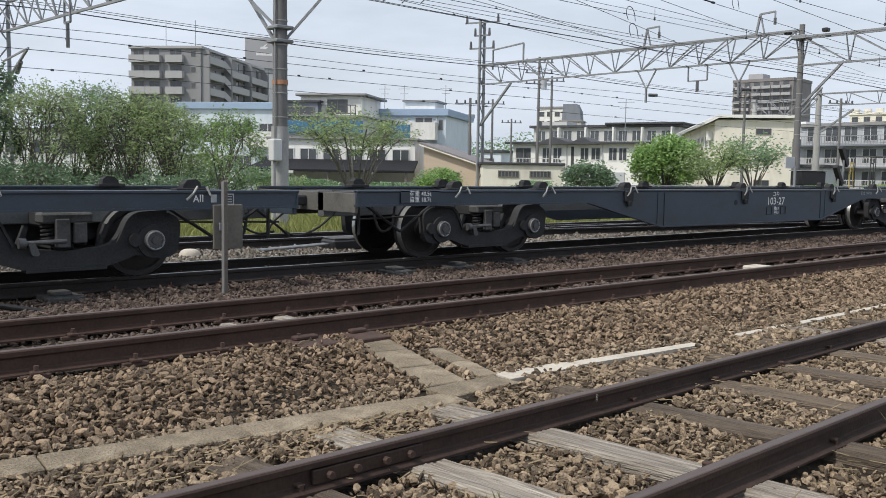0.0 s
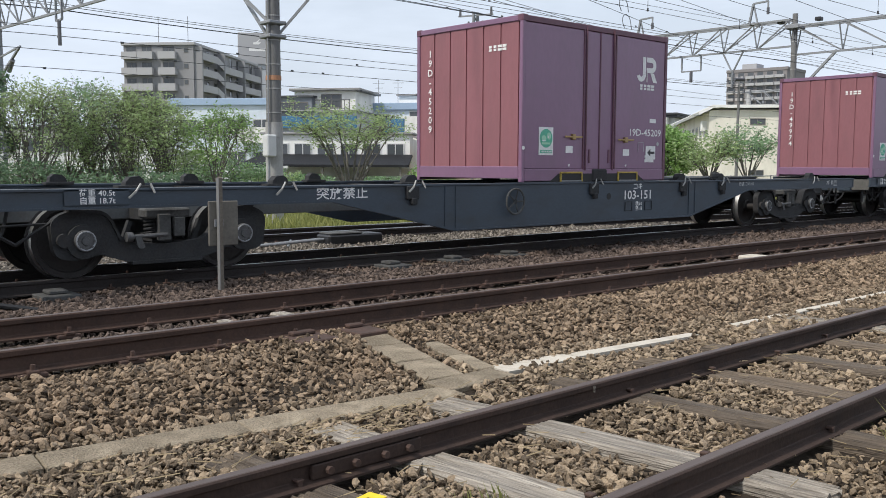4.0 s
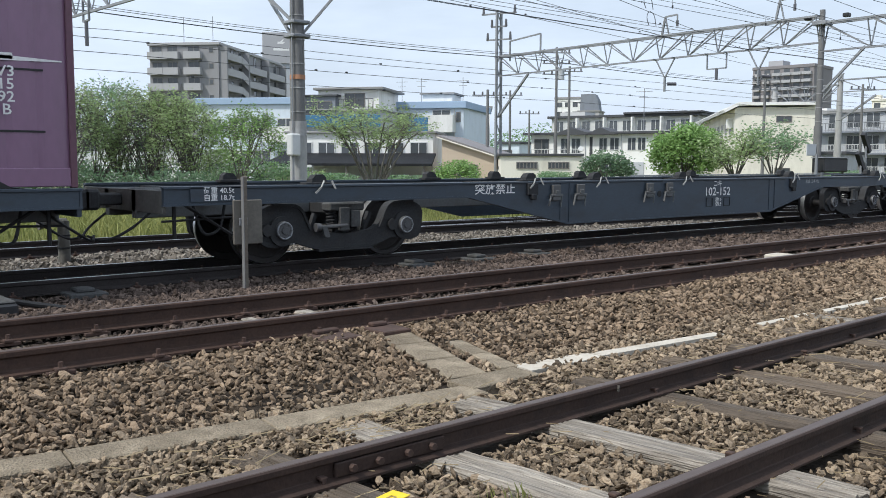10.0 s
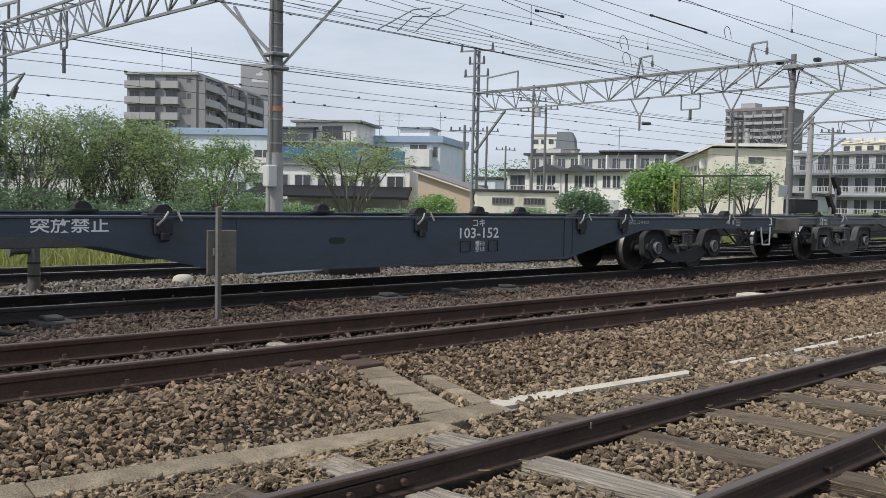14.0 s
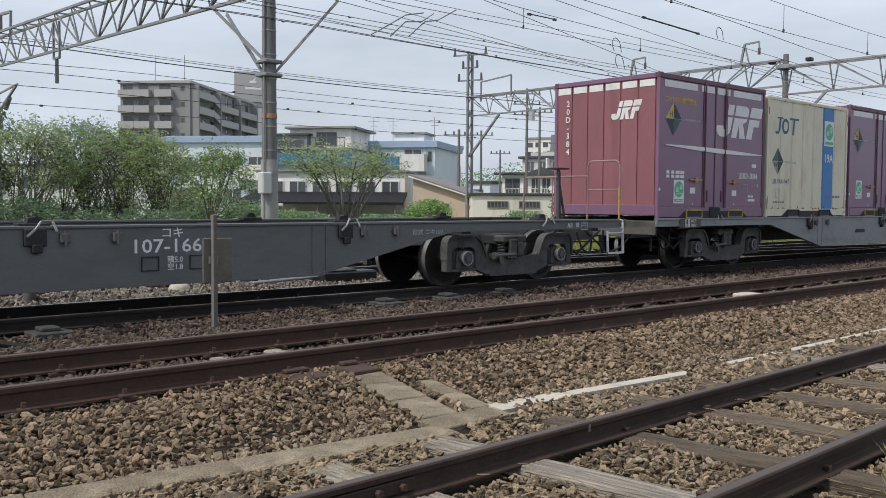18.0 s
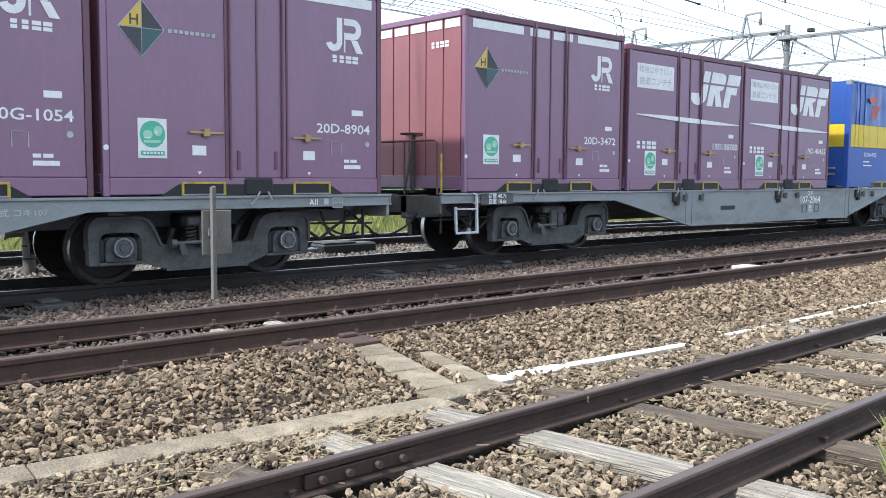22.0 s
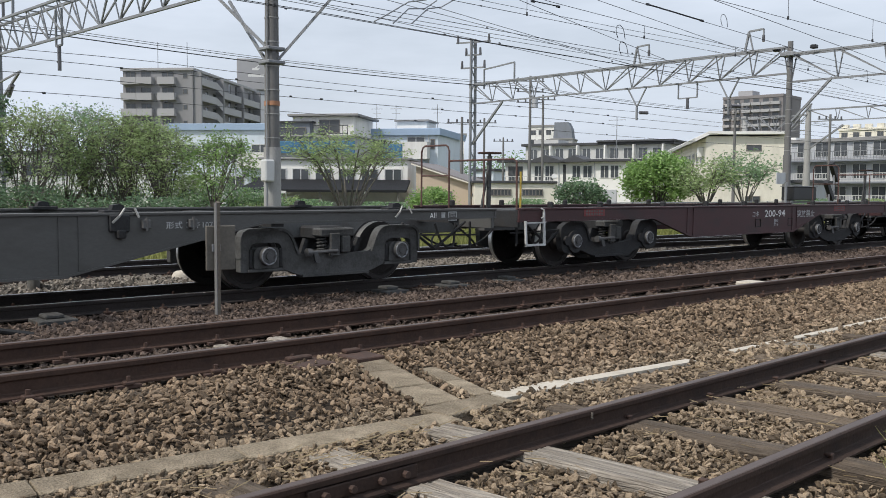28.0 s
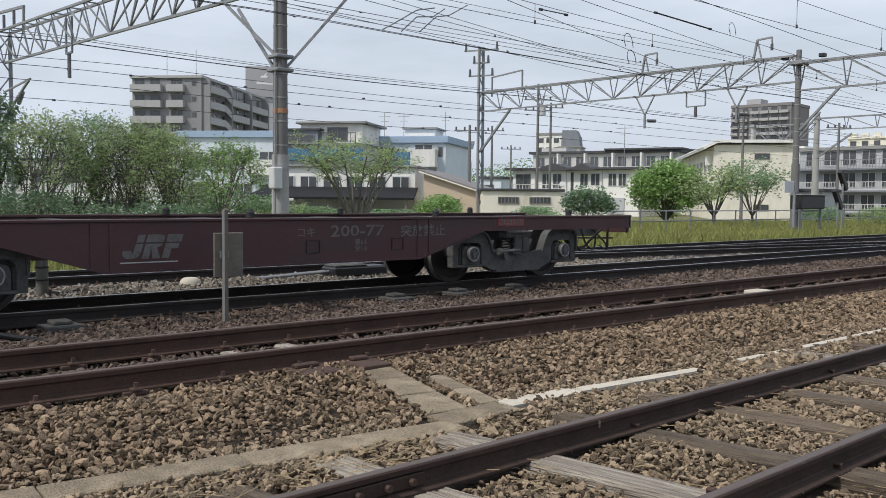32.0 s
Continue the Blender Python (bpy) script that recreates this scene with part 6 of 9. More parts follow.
def blue_container(s, length):
    """The long blue container with a yellow band and a tarpaulin top."""
    c = thing("railway_container", pose(s, TRAIN_Y - CB / 2, 1.0), "long blue container with a yellow band and tarpaulin upper sides", "container", "containers on the train")
    rides(c, s, TRAIN_Y - CB / 2, 1.0)
    H, L = 2.52, length
    part("inner_body", G().box(0.05, L - 0.05, 0.06, CB - 0.06, 0.1, H - 0.03), M["blue"], c)
    for x in (0, L - 0.12):
        for y in (0, CB - 0.12):
            part("corner_post", G().box(x, x + 0.12, y, y + 0.12, 0, H, 0.012), M["blue"], c)
            part("corner_casting", G().box(x - 0.005, x + 0.125, y - 0.005, y + 0.125, H - 0.12, H + 0.005, 0.015), M["steel"], c)
    for side, y0, y1 in ((0, 0.012, 0.06), (1, CB - 0.06, CB - 0.012)):
        part("lower_wall", G().box(0.12, L - 0.12, y0, y1, 0.16, 0.965, 0.006), M["blue"], c)
        n = 12
        w = (L - 0.24) / n
        for i in range(n):
            part("band_panel", G().box(0.12 + i * w + 0.003, 0.12 + (i + 1) * w - 0.003, y0 - 0.004 if side == 0 else y0, y1 if side == 0 else y1 + 0.004, 0.97, 1.50, 0.006), M["band_yellow"], c)
        part("bottom_rail", G().box(0.12, L - 0.12, y0 - 0.012 if side == 0 else y0, y1 if side == 0 else y1 + 0.012, 0.03, 0.16, 0.01), M["blue"], c)
        part("top_rail", G().box(0.12, L - 0.12, y0 - 0.006 if side == 0 else y0, y1 if side == 0 else y1 + 0.006, H - 0.05, H, 0.01), M["blue_tarp"], c)
        # folded tarpaulin
        g = G()
        g.smooth = True
        m, rows = 90, 8
        rnd = random.Random(3 + side)
        ph = [rnd.uniform(0, 6.28) for _ in range(6)]
        for j in range(rows + 1):
            z = 1.505 + (H - 0.055 - 1.505) * j / rows
            for i in range(m + 1):
                x = 0.12 + (L - 0.24) * i / m
                d = 0.012 * math.sin(x * 7.1 + ph[0] + 0.8 * math.sin(z * 3 + ph[1])) + 0.009 * math.sin(x * 15.3 + ph[2] + z * 1.7) + 0.007 * math.sin(x * 3.1 + z * 6 + ph[3])
                d *= 0.4 + 0.6 * math.sin(math.pi * j / rows)
                g.v.append((x, (y0 + d) if side == 0 else (y1 - d), z))
        for j in range(rows):
            for i in range(m):
                a = j * (m + 1) + i
                g.f.append((a, a + 1, a + m + 2, a + m + 1))
        part("tarpaulin", g, M["blue_tarp"], c, "creased blue tarpaulin")
    part("roof", G().box(0.04, L - 0.04, 0.04, CB - 0.04, H - 0.04, H - 0.012, 0.01), M["blue_tarp"], c)
    part("end_wall", G().box(0.012, 0.05, 0.12, CB - 0.12, 0.06, 0.965, 0.005), M["blue"], c)
    part("end_wall", G().box(0.012, 0.05, 0.12, CB - 0.12, 1.51, H - 0.05, 0.005), M["blue"], c)
    part("end_band", G().box(0.008, 0.05, 0.12, CB - 0.12, 0.97, 1.505, 0.005), M["band_yellow"], c)
    em = part("end_emblem", G().prism_x([(1.75, 1.80), (1.15, 1.95), (0.75, 2.08), (0.62, 2.20), (1.1, 2.16), (1.5, 2.08), (1.75, 1.96)], 0.004, 0.012), M["vermilion"], c, "red streaked emblem")
    for yy in (0.75, 1.22, 1.69):
        part("lock_rod", G().cyl((-0.01, yy, 0.1), (-0.01, yy, H - 0.1), 0.016, n=8), M["blue"], c)
        part("door_handle", G().box(-0.035, -0.02, yy - 0.14, yy + 0.05, 0.36, 0.39), M["silver"], c)
    strokes(c, "side_emblem", M["vermilion"], [[(0.98, 2.14), (1.08, 2.03), (1.30, 2.05), (1.56, 2.17), (1.36, 2.19), (1.12, 2.17)]] + [rect(1.10 + 0.012 * i, 1.40 + 0.035 * i, 1.66 + 0.038 * i, 1.687 + 0.038 * i, 0.02) for i in range(9)], -0.008, 0.004, "red streaked emblem")
    for xp in (0.34, 0.53, 0.80, 5.80):
        part("side_post", G().box(xp - 0.012, xp + 0.012, -0.010, 0.02, 1.51, H - 0.05, 0.003), M["blue"], c)
        part("band_post", G().box(xp - 0.012, xp + 0.012, -0.004, 0.02, 0.97, 1.505, 0.003), M["band_yellow"], c)
    w = M["mark_white"]
    y = 0.008
    # company name as plain strokes
    x0, z0, h = 4.58, 0.52, 0.27
    t = 0.035
    polys = []
    for i in range(5):
        x = x0 + i * 0.235
        if i == 0:
            polys += [rect(x, x + 0.15, z0, z0 + t), rect(x, x + 0.15, z0 + h / 2 - t / 2, z0 + h / 2 + t / 2), rect(x, x + 0.15, z0 + h - t, z0 + h)]
        elif i == 1:
            polys += [rect(x, x + t, z0, z0 + h), rect(x + t, x + 0.15, z0, z0 + t), rect(x + t, x + 0.15, z0 + h - t, z0 + h), rect(x + t, x + 0.13, z0 + h / 2 - t / 2, z0 + h / 2 + t / 2)]
        elif i == 2:
            polys += [rect(x + 0.03, x + 0.03 + t, z0, z0 + h)]
        elif i == 3:
            polys += [rect(x - 0.06, x - 0.06 + t, z0, z0 + h), rect(x + 0.09, x + 0.09 + t, z0, z0 + h)]
        else:
            polys += [rect(x, x + t, z0 + 0.05, z0 + h - 0.05), rect(x + 0.17, x + 0.17 + t, z0 + 0.05, z0 + h - 0.05), rect(x + 0.03, x + 0.17, z0, z0 + t), rect(x + 0.03, x + 0.17, z0 + h - t, z0 + h)]
    strokes(c, "name_print", w, polys, y, label="white plain name strokes")
    letter("U31A-923", 0.14, w, c, 1.22, y, 0.80, 1.2)
    strokes(c, "small_print", w, [rect(0.84, 1.18, 0.62, 0.65), rect(0.84, 1.30, 0.53, 0.56)], y)
    flat(c, "owner_plate", w, [rect(L - 0.92, L - 0.14, 0.05, 0.135)], y - 0.016, 0.004, "white owner plate with dark bars")
    strokes(c, "owner_print", M["mark_black"], [rect(L - 0.89 + 0.075 * i, L - 0.835 + 0.075 * i, 0.072, 0.115) for i in range(10)], y - 0.021)
    flat(c, "triangle_mark", w, [[(L - 1.62, 0.36), (L - 1.54, 0.36), (L - 1.58, 0.29)]], y)
    fork_pockets(c, (1.62, 2.15, 3.94, 4.46), w=0.46)
    for z in (0.30, 0.45):
        part("end_bracket", G().box(-0.03, 0.012, 0.3, 1.9, z, z + 0.05, 0.006), M["steel"], c)
    return c


DARK = "dark blue-grey container flat wagon, grimy and "
LIGHT = "light grey container flat wagon with dusty sides, "
wagon(-13.2, 5.98, (-10.6, 3.30), "wagon_blue", "103", "103-28", "mid", DARK + "empty", (-9.0, -5.2, -1.4, 2.4, 4.6), (("code", 4.95),), loads="")
wagon(6.85, 26.05, (9.44, 23.55), "wagon_blue", "103", "103-27", "mid", DARK + "empty", (8.6, 10.4, 12.5, 16.2, 19.9, 22.1, 24.2), (("number", 17.42), ("weights", 7.9), ("hole", 15.9), ("type", 21.6)), "rear tall", (25.85,))
wagon(27.1, 46.4, (29.65, 43.8), "wagon_blue", "103", "103-151", "mid", DARK + "loaded with one container", (29.2, 31.0, 33.05, 36.9, 39.45, 40.75, 44.4), (("number", 38.1), ("weights", 28.78), ("warn", 31.9), ("type", 41.66), ("hole", 37.3), ("wheel", 35.0), ("code", 45.4)), "front tall", (27.3,))
wagon(47.3, 66.15, (49.93, 63.45), "wagon_blue", "102", "102-151", "mid", DARK + "loaded with four containers", (49.3, 53.0, 56.8, 60.5, 64.2), (("number", 57.85), ("weights", 48.0), ("warn", 52.1), ("type", 61.4), ("slot", 55.54), ("code", 65.1)))
wagon(67.0, 85.85, (69.53, 83.25), "wagon_blue", "102", "102-152", "mid", DARK + "empty", (69.0, 72.7, 74.2, 76.5, 80.2, 84.0), (("number", 77.55), ("weights", 67.65), ("warn", 71.95), ("type", 81.0), ("hole", 75.8), ("code", 84.8)))
wagon(86.75, 105.85, (89.35, 102.9), "wagon_blue", "103", "103-152", "mid", DARK + "empty", (88.6, 92.5, 96.2, 99.6, 100.7, 104.0), (("number", 97.3), ("weights", 87.45), ("warn", 91.5), ("type", 101.15), ("slot", 94.81), ("code", 104.3)), "rear tall", (105.4,))
LK = lambda a: tuple(a + v for v in (1.95, 5.75, 9.5, 13.3, 17.1))
wagon(106.9, 126.1, (109.55, 123.55), "wagon_grey_dull", "107", "107-1665", "long", LIGHT + "empty", LK(106.9), (("number", 117.85), ("weights", 107.95), ("slot", 114.94), ("type", 121.6), ("code", 124.9)), "rear wheel", (125.75,))
wagon(127.0, 146.15, (129.65, 143.6), "wagon_grey", "107", "107-1271", "long", LIGHT + "loaded with five containers", LK(127.0), (("number", 138.0), ("weights", 128.05), ("slot", 135.33), ("type", 141.44), ("code", 145.2)))
wagon(147.05, 166.05, (149.7, 163.35), "wagon_grey", "107", "107-2064", "long", LIGHT + "loaded with four containers", LK(147.05), (("number", 158.0), ("weights", 148.15), ("slot", 154.6), ("type", 161.38), ("code", 165.1)), "front wheel", (147.5,))
wagon(166.9, 185.85, (169.5, 183.15), "wagon_drab", "107", "107-172", "long", "soot-grey container flat wagon, empty", LK(166.9), (("number", 177.75), ("weights", 168.0), ("warn", 173.85), ("type", 181.0), ("code", 184.9)), "front wheel", (167.5,))
wagon(186.35, 199.5, (188.92, 197.37), "wagon_red", "200", "200-94", "short", "red-brown short container flat wagon, grimy and empty", (187.16, 188.4, 190.2, 191.6, 193.0, 195.9, 197.6, 198.6), (("number", 194.07), ("warn", 195.41), ("red", 188.14), ("red", 197.01)), "front wheel 0.07", (186.66,))
wagon(200.5, 214.1, (203.1, 211.6), "wagon_red", "200", "200-77", "short", "red-brown short container flat wagon, last of the train", (202.2, 204.0, 206.9, 209.8, 212.6), (("number", 208.4), ("warn", 209.5), ("logo", 205.65), ("red", 202.26), ("red", 211.2)), "front wheel 0.05", (200.88,))

MAROON = "maroon twelve-foot container, "
container(35.2, "jr", "19D-45209", 2.5, MAROON + "alone on its wagon, with an arrow card", arrow=True)
container(47.42, "jr", "19D-49974", 2.5, MAROON + "with a white emblem and side doors")
container(51.22, "jrf", "19D-36009", 2.5, MAROON + "with a slogan board and white stripe", logo="slant", board=True)
container(58.68, "jrf", "19D-34488", 2.5, MAROON + "with a slogan board and white stripe", logo="slant", board=True, end_logo=True)
container(62.42, "v19", "V19B1592", 2.5, MAROON + "ribbed sides, large white emblem and stripe", v19=True, logo="slant")
container(127.05, "jrf", "20D-384", 2.6, MAROON + "tall, with a white top band and diamond sign", logo="slant", topband=True, hazard=True, end_logo=True, no_load=True)
cream_container(130.87)
for s, n in ((134.70, "20D-2894"), (138.50, "20G-1054"), (142.30, "20D-8904")):
    container(s, "jr", n, 2.6, MAROON + "tall, with a white top band and diamond sign", topband=True, hazard=True)
container(147.5, "jr", "20D-3472", 2.6, MAROON + "tall, with a white top band and diamond sign", topband=True, hazard=True)
container(151.36, "jrf", "19D-38780", 2.5, MAROON + "with a slogan board and white stripe", logo="slant", board=True)
container(155.14, "jrf", "19D-40422", 2.5, MAROON + "with a slogan board and white stripe", logo="slant", board=True)
blue_container(159.85, 6.12)


# ---------------------------------------------------------------- overhead line
def polar(az, d):
    return d * math.sin(radians(az)), d * math.cos(radians(az))


def concrete_mast(x, y, h, r, label, bands=True):
    p = thing("catenary_mast", pose(x, y, -0.4), label, "railway mast", "masts of the overhead line")
    part("shaft", G().cyl((0, 0, 0), (0, 0, h), r, r * 0.72, 20), M["pole"] if bands else M["pole_pale"], p)
    part("foot", G().cyl((0, 0, 0), (0, 0, 2.75), r * 1.06, r * 1.04, 20), M["pole_pale"], p, "pale lower length")
    z = 0.5
    while bands and z < h - 0.3:
        rr = r * (1 - 0.28 * z / h) + 0.012 if z > 2.75 else r * 1.06 + 0.006
        part("band", G().cyl((0, 0, z), (0, 0, z + 0.03), rr, rr, 20), M["pole_pale"], p)
        z += 0.62
    return p


mast_p = concrete_mast(12.6, 20.8, 9.5, 0.215, "round grey concrete mast with steel bands and a grey cabinet")
part("orange_band", G().cyl((0, 0, 3.83), (0, 0, 3.95), 0.205, 0.203, 20), M["band"], mast_p)
part("cabinet", G().box(-0.42, -0.14, -0.36, -0.10, 1.85, 2.42, 0.03), M["frame_w"], mast_p, "pale grey cabinet")
part("conduit", G().cyl((-0.30, -0.22, 0), (-0.30, -0.22, 1.9), 0.035, n=10).cyl((-0.24, -0.12, 2.4), (-0.19, -0.08, 7.5), 0.02, n=8), M["steel"], mast_p)
part("brace", G().bar((0.1, -0.1, 5.0), (1.35, -1.2, 6.9), 0.06), M["steel"], mast_p)
part("brace", G().bar((-0.1, 0.1, 5.35), (-0.9, 1.4, 6.8), 0.07), M["steel"], mast_p)
part("brace", G().bar((-0.12, 0.05, 4.95), (-0.12, 2.0, 6.8), 0.07), M["steel"], mast_p)
for z in (4.9, 5.25):
    part("clamp", G().box(-0.26, 0.26, -0.26, 0.26, z, z + 0.09, 0.02), M["steel"], mast_p)
mast_q = concrete_mast(40.0, 20.8, 8.6, 0.165, "tall grey concrete mast with steel bands beside the fence")
part("lower_sleeve", G().cyl((0, 0, 0), (0, 0, 3.4), 0.185, 0.18, 20), M["pole"], mast_q)
part("brace", G().bar((0, -0.15, 4.95), (0, -2.0, 6.8), 0.10), M["steel"], mast_q)
part("brace", G().bar((0, -0.15, 4.65), (0, -1.1, 5.7), 0.06), M["steel"], mast_q)
part("clamp", G().box(-0.34, 0.34, -0.34, 0.34, 7.9, 8.1, 0.03), M["steel"], mast_q)
part("notice_board", G().box(-1.0, -0.15, -0.05, 0.0, 2.05, 2.58, 0.01), M["frame_w"], mast_q)
part("floodlight", G().box(-0.14, 0.16, -1.25, -0.98, 8.16, 8.33, 0.03), M["box_black"], mast_q)
part("floodlight", G().box(-0.14, 0.16, 0.55, 0.82, 8.2, 8.37, 0.03), M["box_black"], mast_q)


def portal_beam(name, a, b, z_low, z_up, panels, label, wide=0.5):
    """A lattice beam of triangular section between two plan points: two upper chords, one lower chord, diagonals that lean towards the middle."""
    a, b = Vector((*a, 0)), Vector((*b, 0))
    ob = thing(name, Matrix.Identity(4), label, "lattice beam", "beams of the overhead line")
    d = (b - a)
    side = Vector((-d.y, d.x, 0)).normalized() * wide / 2
    along = d.normalized() * 0.09
    lo, up = Vector((0, 0, z_low)), Vector((0, 0, z_up))
    for s in (-1, 1):
        part("upper_chord", G().bar(a + up + side * s, b + up + side * s, 0.085, 0.085), M["steel"], ob)
    part("lower_chord", G().bar(a + lo, b + lo, 0.085, 0.085), M["steel"], ob)
    for i in range(panels + 1):
        p = a + d * (i / panels)
        for s in (-1, 1):
            part("upright", G().bar(p + up + side * s + along * s, p + lo, 0.045), M["steel"], ob)
        part("top_tie", G().bar(p + up + side, p + up - side, 0.045), M["steel"], ob)
        if i == panels:
            break
        q = a + d * ((i + 1) / panels)
        for s in (-1, 1):
            if i < panels // 2:
                part("diagonal", G().bar(p + up + side * s, q + lo, 0.05), M["steel"], ob)
            else:
                part("diagonal", G().bar(p + lo, q + up + side * s, 0.05), M["steel"], ob)
    return ob


portal_beam("portal_beam", (40, 41.9), (40, 20.9), 6.75, 7.92, 12, "grey lattice portal beam carrying the overhead line")
portal_beam("portal_beam", (40, 20.7), (40, -3), 6.35, 7.6, 11, "grey lattice portal beam carrying the overhead line")
portal_beam("portal_beam", (11.45, 40.8), (12.6, 20.8), 6.70, 7.95, 14, "grey lattice portal beam reaching a concrete mast")
portal_beam("portal_beam", (12.6, 20.6), (13.6, -3), 6.6, 7.9, 12, "grey lattice portal beam reaching a concrete mast")
portal_beam("portal_beam", (75, 37.2), (75, 2), 7.3, 8.3, 14, "far grey lattice portal beam over the tracks")
portal_beam("portal_beam", (75, 43.2), (75, 37.2), 6.6, 7.9, 4, "far grey lattice portal beam over the tracks")


def steel_column(x, y, h, w, label):
    c = thing("portal_column", pose(x, y, -0.4), label, "portal column", "columns of the overhead line")
    for s in (-1, 1):
        part("leg", G().bar((s * w, 0, 0), (s * w * 0.8, 0, h), 0.13), M["steel"], c)
    n = int(h / 0.8)
    for i in range(n):
        part("lacing", G().bar((-w * (1 if i % 2 else -1), 0, h * i / n), (w * (1 if i % 2 else -1), 0, h * (i + 1) / n), 0.05), M["steel"], c)
    return c


col_a = steel_column(40, 41.9, 11.2, 0.22, "slender grey steel column with insulator arms on top")
part("knee_brace", G().bar((0, 0, 4.6), (0, -2.6, 7.1), 0.12), M["steel"], col_a)
for z, r in ((11.0, 1.1), (10.2, 0.5), (9.4, 0.8)):
    part("cross_arm", G().bar((-r * 0.4, r, z), (r * 0.4, -r, z), 0.09), M["steel"], col_a)
    for s in (-1, 1):
        part("insulator", G().cyl((r * 0.36 * s, -r * 0.9 * s, z), (r * 0.36 * s, -r * 0.9 * s, z + 0.45), 0.09, 0.06, 8), M["insulator"], col_a)
part("hanging_frame", G().bar((0, -1.0, 8.0), (0, -1.0, 9.2), 0.08).bar((0, -1.0, 9.2), (0, -3.6, 9.4), 0.08).bar((0, -3.6, 9.4), (0, -3.6, 8.2), 0.08), M["steel"], col_a)
col_b = steel_column(11.45, 40.8, 8.3, 0.30, "slim lattice steel column above the trees")
part("bracket_arm", G().bar((0, -0.1, 4.9), (0, -3.2, 6.1), 0.08).bar((0, -0.1, 5.9), (0, -3.4, 6.15), 0.06).bar((0, -0.1, 4.6), (0, -2.0, 5.7), 0.05), M["steel"], col_b)
part("insulator", G().cyl((0, -1.9, 5.3), (0, -2.4, 5.7), 0.09, n=8), M["insulator"], col_b)
g = G().bar((0, 0.7, 8.3), (0, 0.7, 9.25), 0.09).bar((0, 0.75, 9.25), (0, -2.75, 9.02), 0.10).bar((0, -2.7, 9.02), (0, -2.65, 8.2), 0.09)
part("wire_gallows", g, M["steel"], col_b, "steel frame over the end of the beam")
for yy in (-1.45, -0.1):
    part("insulator", G().cyl((0, yy, 8.45), (0, yy, 9.05), 0.06, n=8), M["insulator"], col_b)
col_c = concrete_mast(75, 37.2, 9.2, 0.30, "far round pale concrete mast", False)
part("knee_brace", G().bar((0, -0.1, 5.4), (0, -3.0, 7.3), 0.14), M["steel"], col_c)
col_d = concrete_mast(75, 43.1, 8.5, 0.29, "far round pale concrete mast", False)
part("knee_brace", G().bar((0, -0.1, 5.2), (0, -1.7, 6.6), 0.12), M["steel"], col_d)

# hangers, frames and arms on the beams
for y, w in ((29.3, 0.6), (23.9, 0.55)):
    h = thing("wire_hanger", pose(40, y, 6.75), "forked steel hanger with an insulator under the beam", "wire hanger", "wire hangers")
    part("fork", G().bar((-0.25, -w, 0), (0.25, -w, 0), 0.06).bar((-0.25, w, 0), (0.25, w, 0), 0.06).bar((0, -w, 0), (0, 0, -1.0), 0.06).bar((0, w, 0), (0, 0, -1.0), 0.06).bar((0, 0, -1.0), (0, 0, -1.7), 0.09), M["steel"], h)
    part("insulator", G().cyl((0.1, -0.1, -1.3), (0.5, -0.35, -1.3), 0.09, n=8), M["insulator"], h)
for y in (29.2, 22.75):
    h = thing("jumper_frame", pose(40, y, 7.92), "small square steel frame on top of the beam", "wire frame", "wire frames")
    part("frame", G().bar((-0.25, 0.35, 0.03), (0.25, 0.35, 0.03), 0.06).bar((0, 0.35, 0), (0, 0.15, 0.98), 0.09).bar((0, -0.1, 0), (0, 0.15, 0.98), 0.06).bar((0, 0.15, 0.98), (0, -0.6, 1.02), 0.08).bar((0, -0.6, 1.02), (0, -0.6, 0.72), 0.06), M["steel"], h)
    part("insulator", G().cyl((0, -0.6, 0.42), (0, -0.6, 0.72), 0.07, n=8), M["insulator"], h)
h = thing("wire_hanger", pose(11.8, 34.3, 6.7), "square steel hanger with an insulator under the beam", "wire hanger", "wire hangers")
part("fork", G().bar((0, -0.5, 1.0), (0, -0.5, -0.3), 0.07).bar((0, 0.1, 1.0), (0, 0.1, -0.3), 0.07).bar((0, -0.5, -0.3), (0, 0.1, -0.3), 0.07), M["steel"], h)
part("insulator", G().cyl((0, -0.2, -0.3), (0, -0.2, -1.2), 0.07, n=8), M["insulator"], h)
h = thing("wire_hanger", pose(40, 26.2, 6.75), "square steel hanger with an insulator under the beam", "wire hanger", "wire hangers")
part("fork", G().bar((-0.25, -0.55, 0), (0.25, -0.55, 0), 0.06).bar((-0.25, 0.55, 0), (0.25, 0.55, 0), 0.06).bar((0, -0.55, 0), (0, -0.55, -0.75), 0.06).bar((0, 0.55, 0), (0, 0.55, -0.75), 0.06).bar((0, -0.55, -0.75), (0, 0.55, -0.75), 0.06), M["steel"], h)
part("insulator", G().cyl((0, 0, -0.75), (0, 0, -1.3), 0.08, n=8), M["insulator"], h)


def wire(y, z, r, sag=0.0, x0=-60.0, x1=230.0, y1=None, z1=None, dy=0.0):
    y1 = y if y1 is None else y1
    z1 = z if z1 is None else z1
    pts = []
    span = 27.4
    n = 150 if sag else 12
    for i in range(n + 1):
        u = i / n
        x = x0 + (x1 - x0) * u
        ph = ((x - 12.6) / span) % 1.0
        pts.append((x, y + (y1 - y) * u, z + (z1 - z) * u - sag * 4 * ph * (1 - ph)))
    ob = link("overhead_wire", G().tube(pts, r, 4).mesh("overhead_wire", M["wire"]))
    return tagged(ob, "dark overhead wire strung along the tracks", "overhead wire", "overhead wires", "structure")


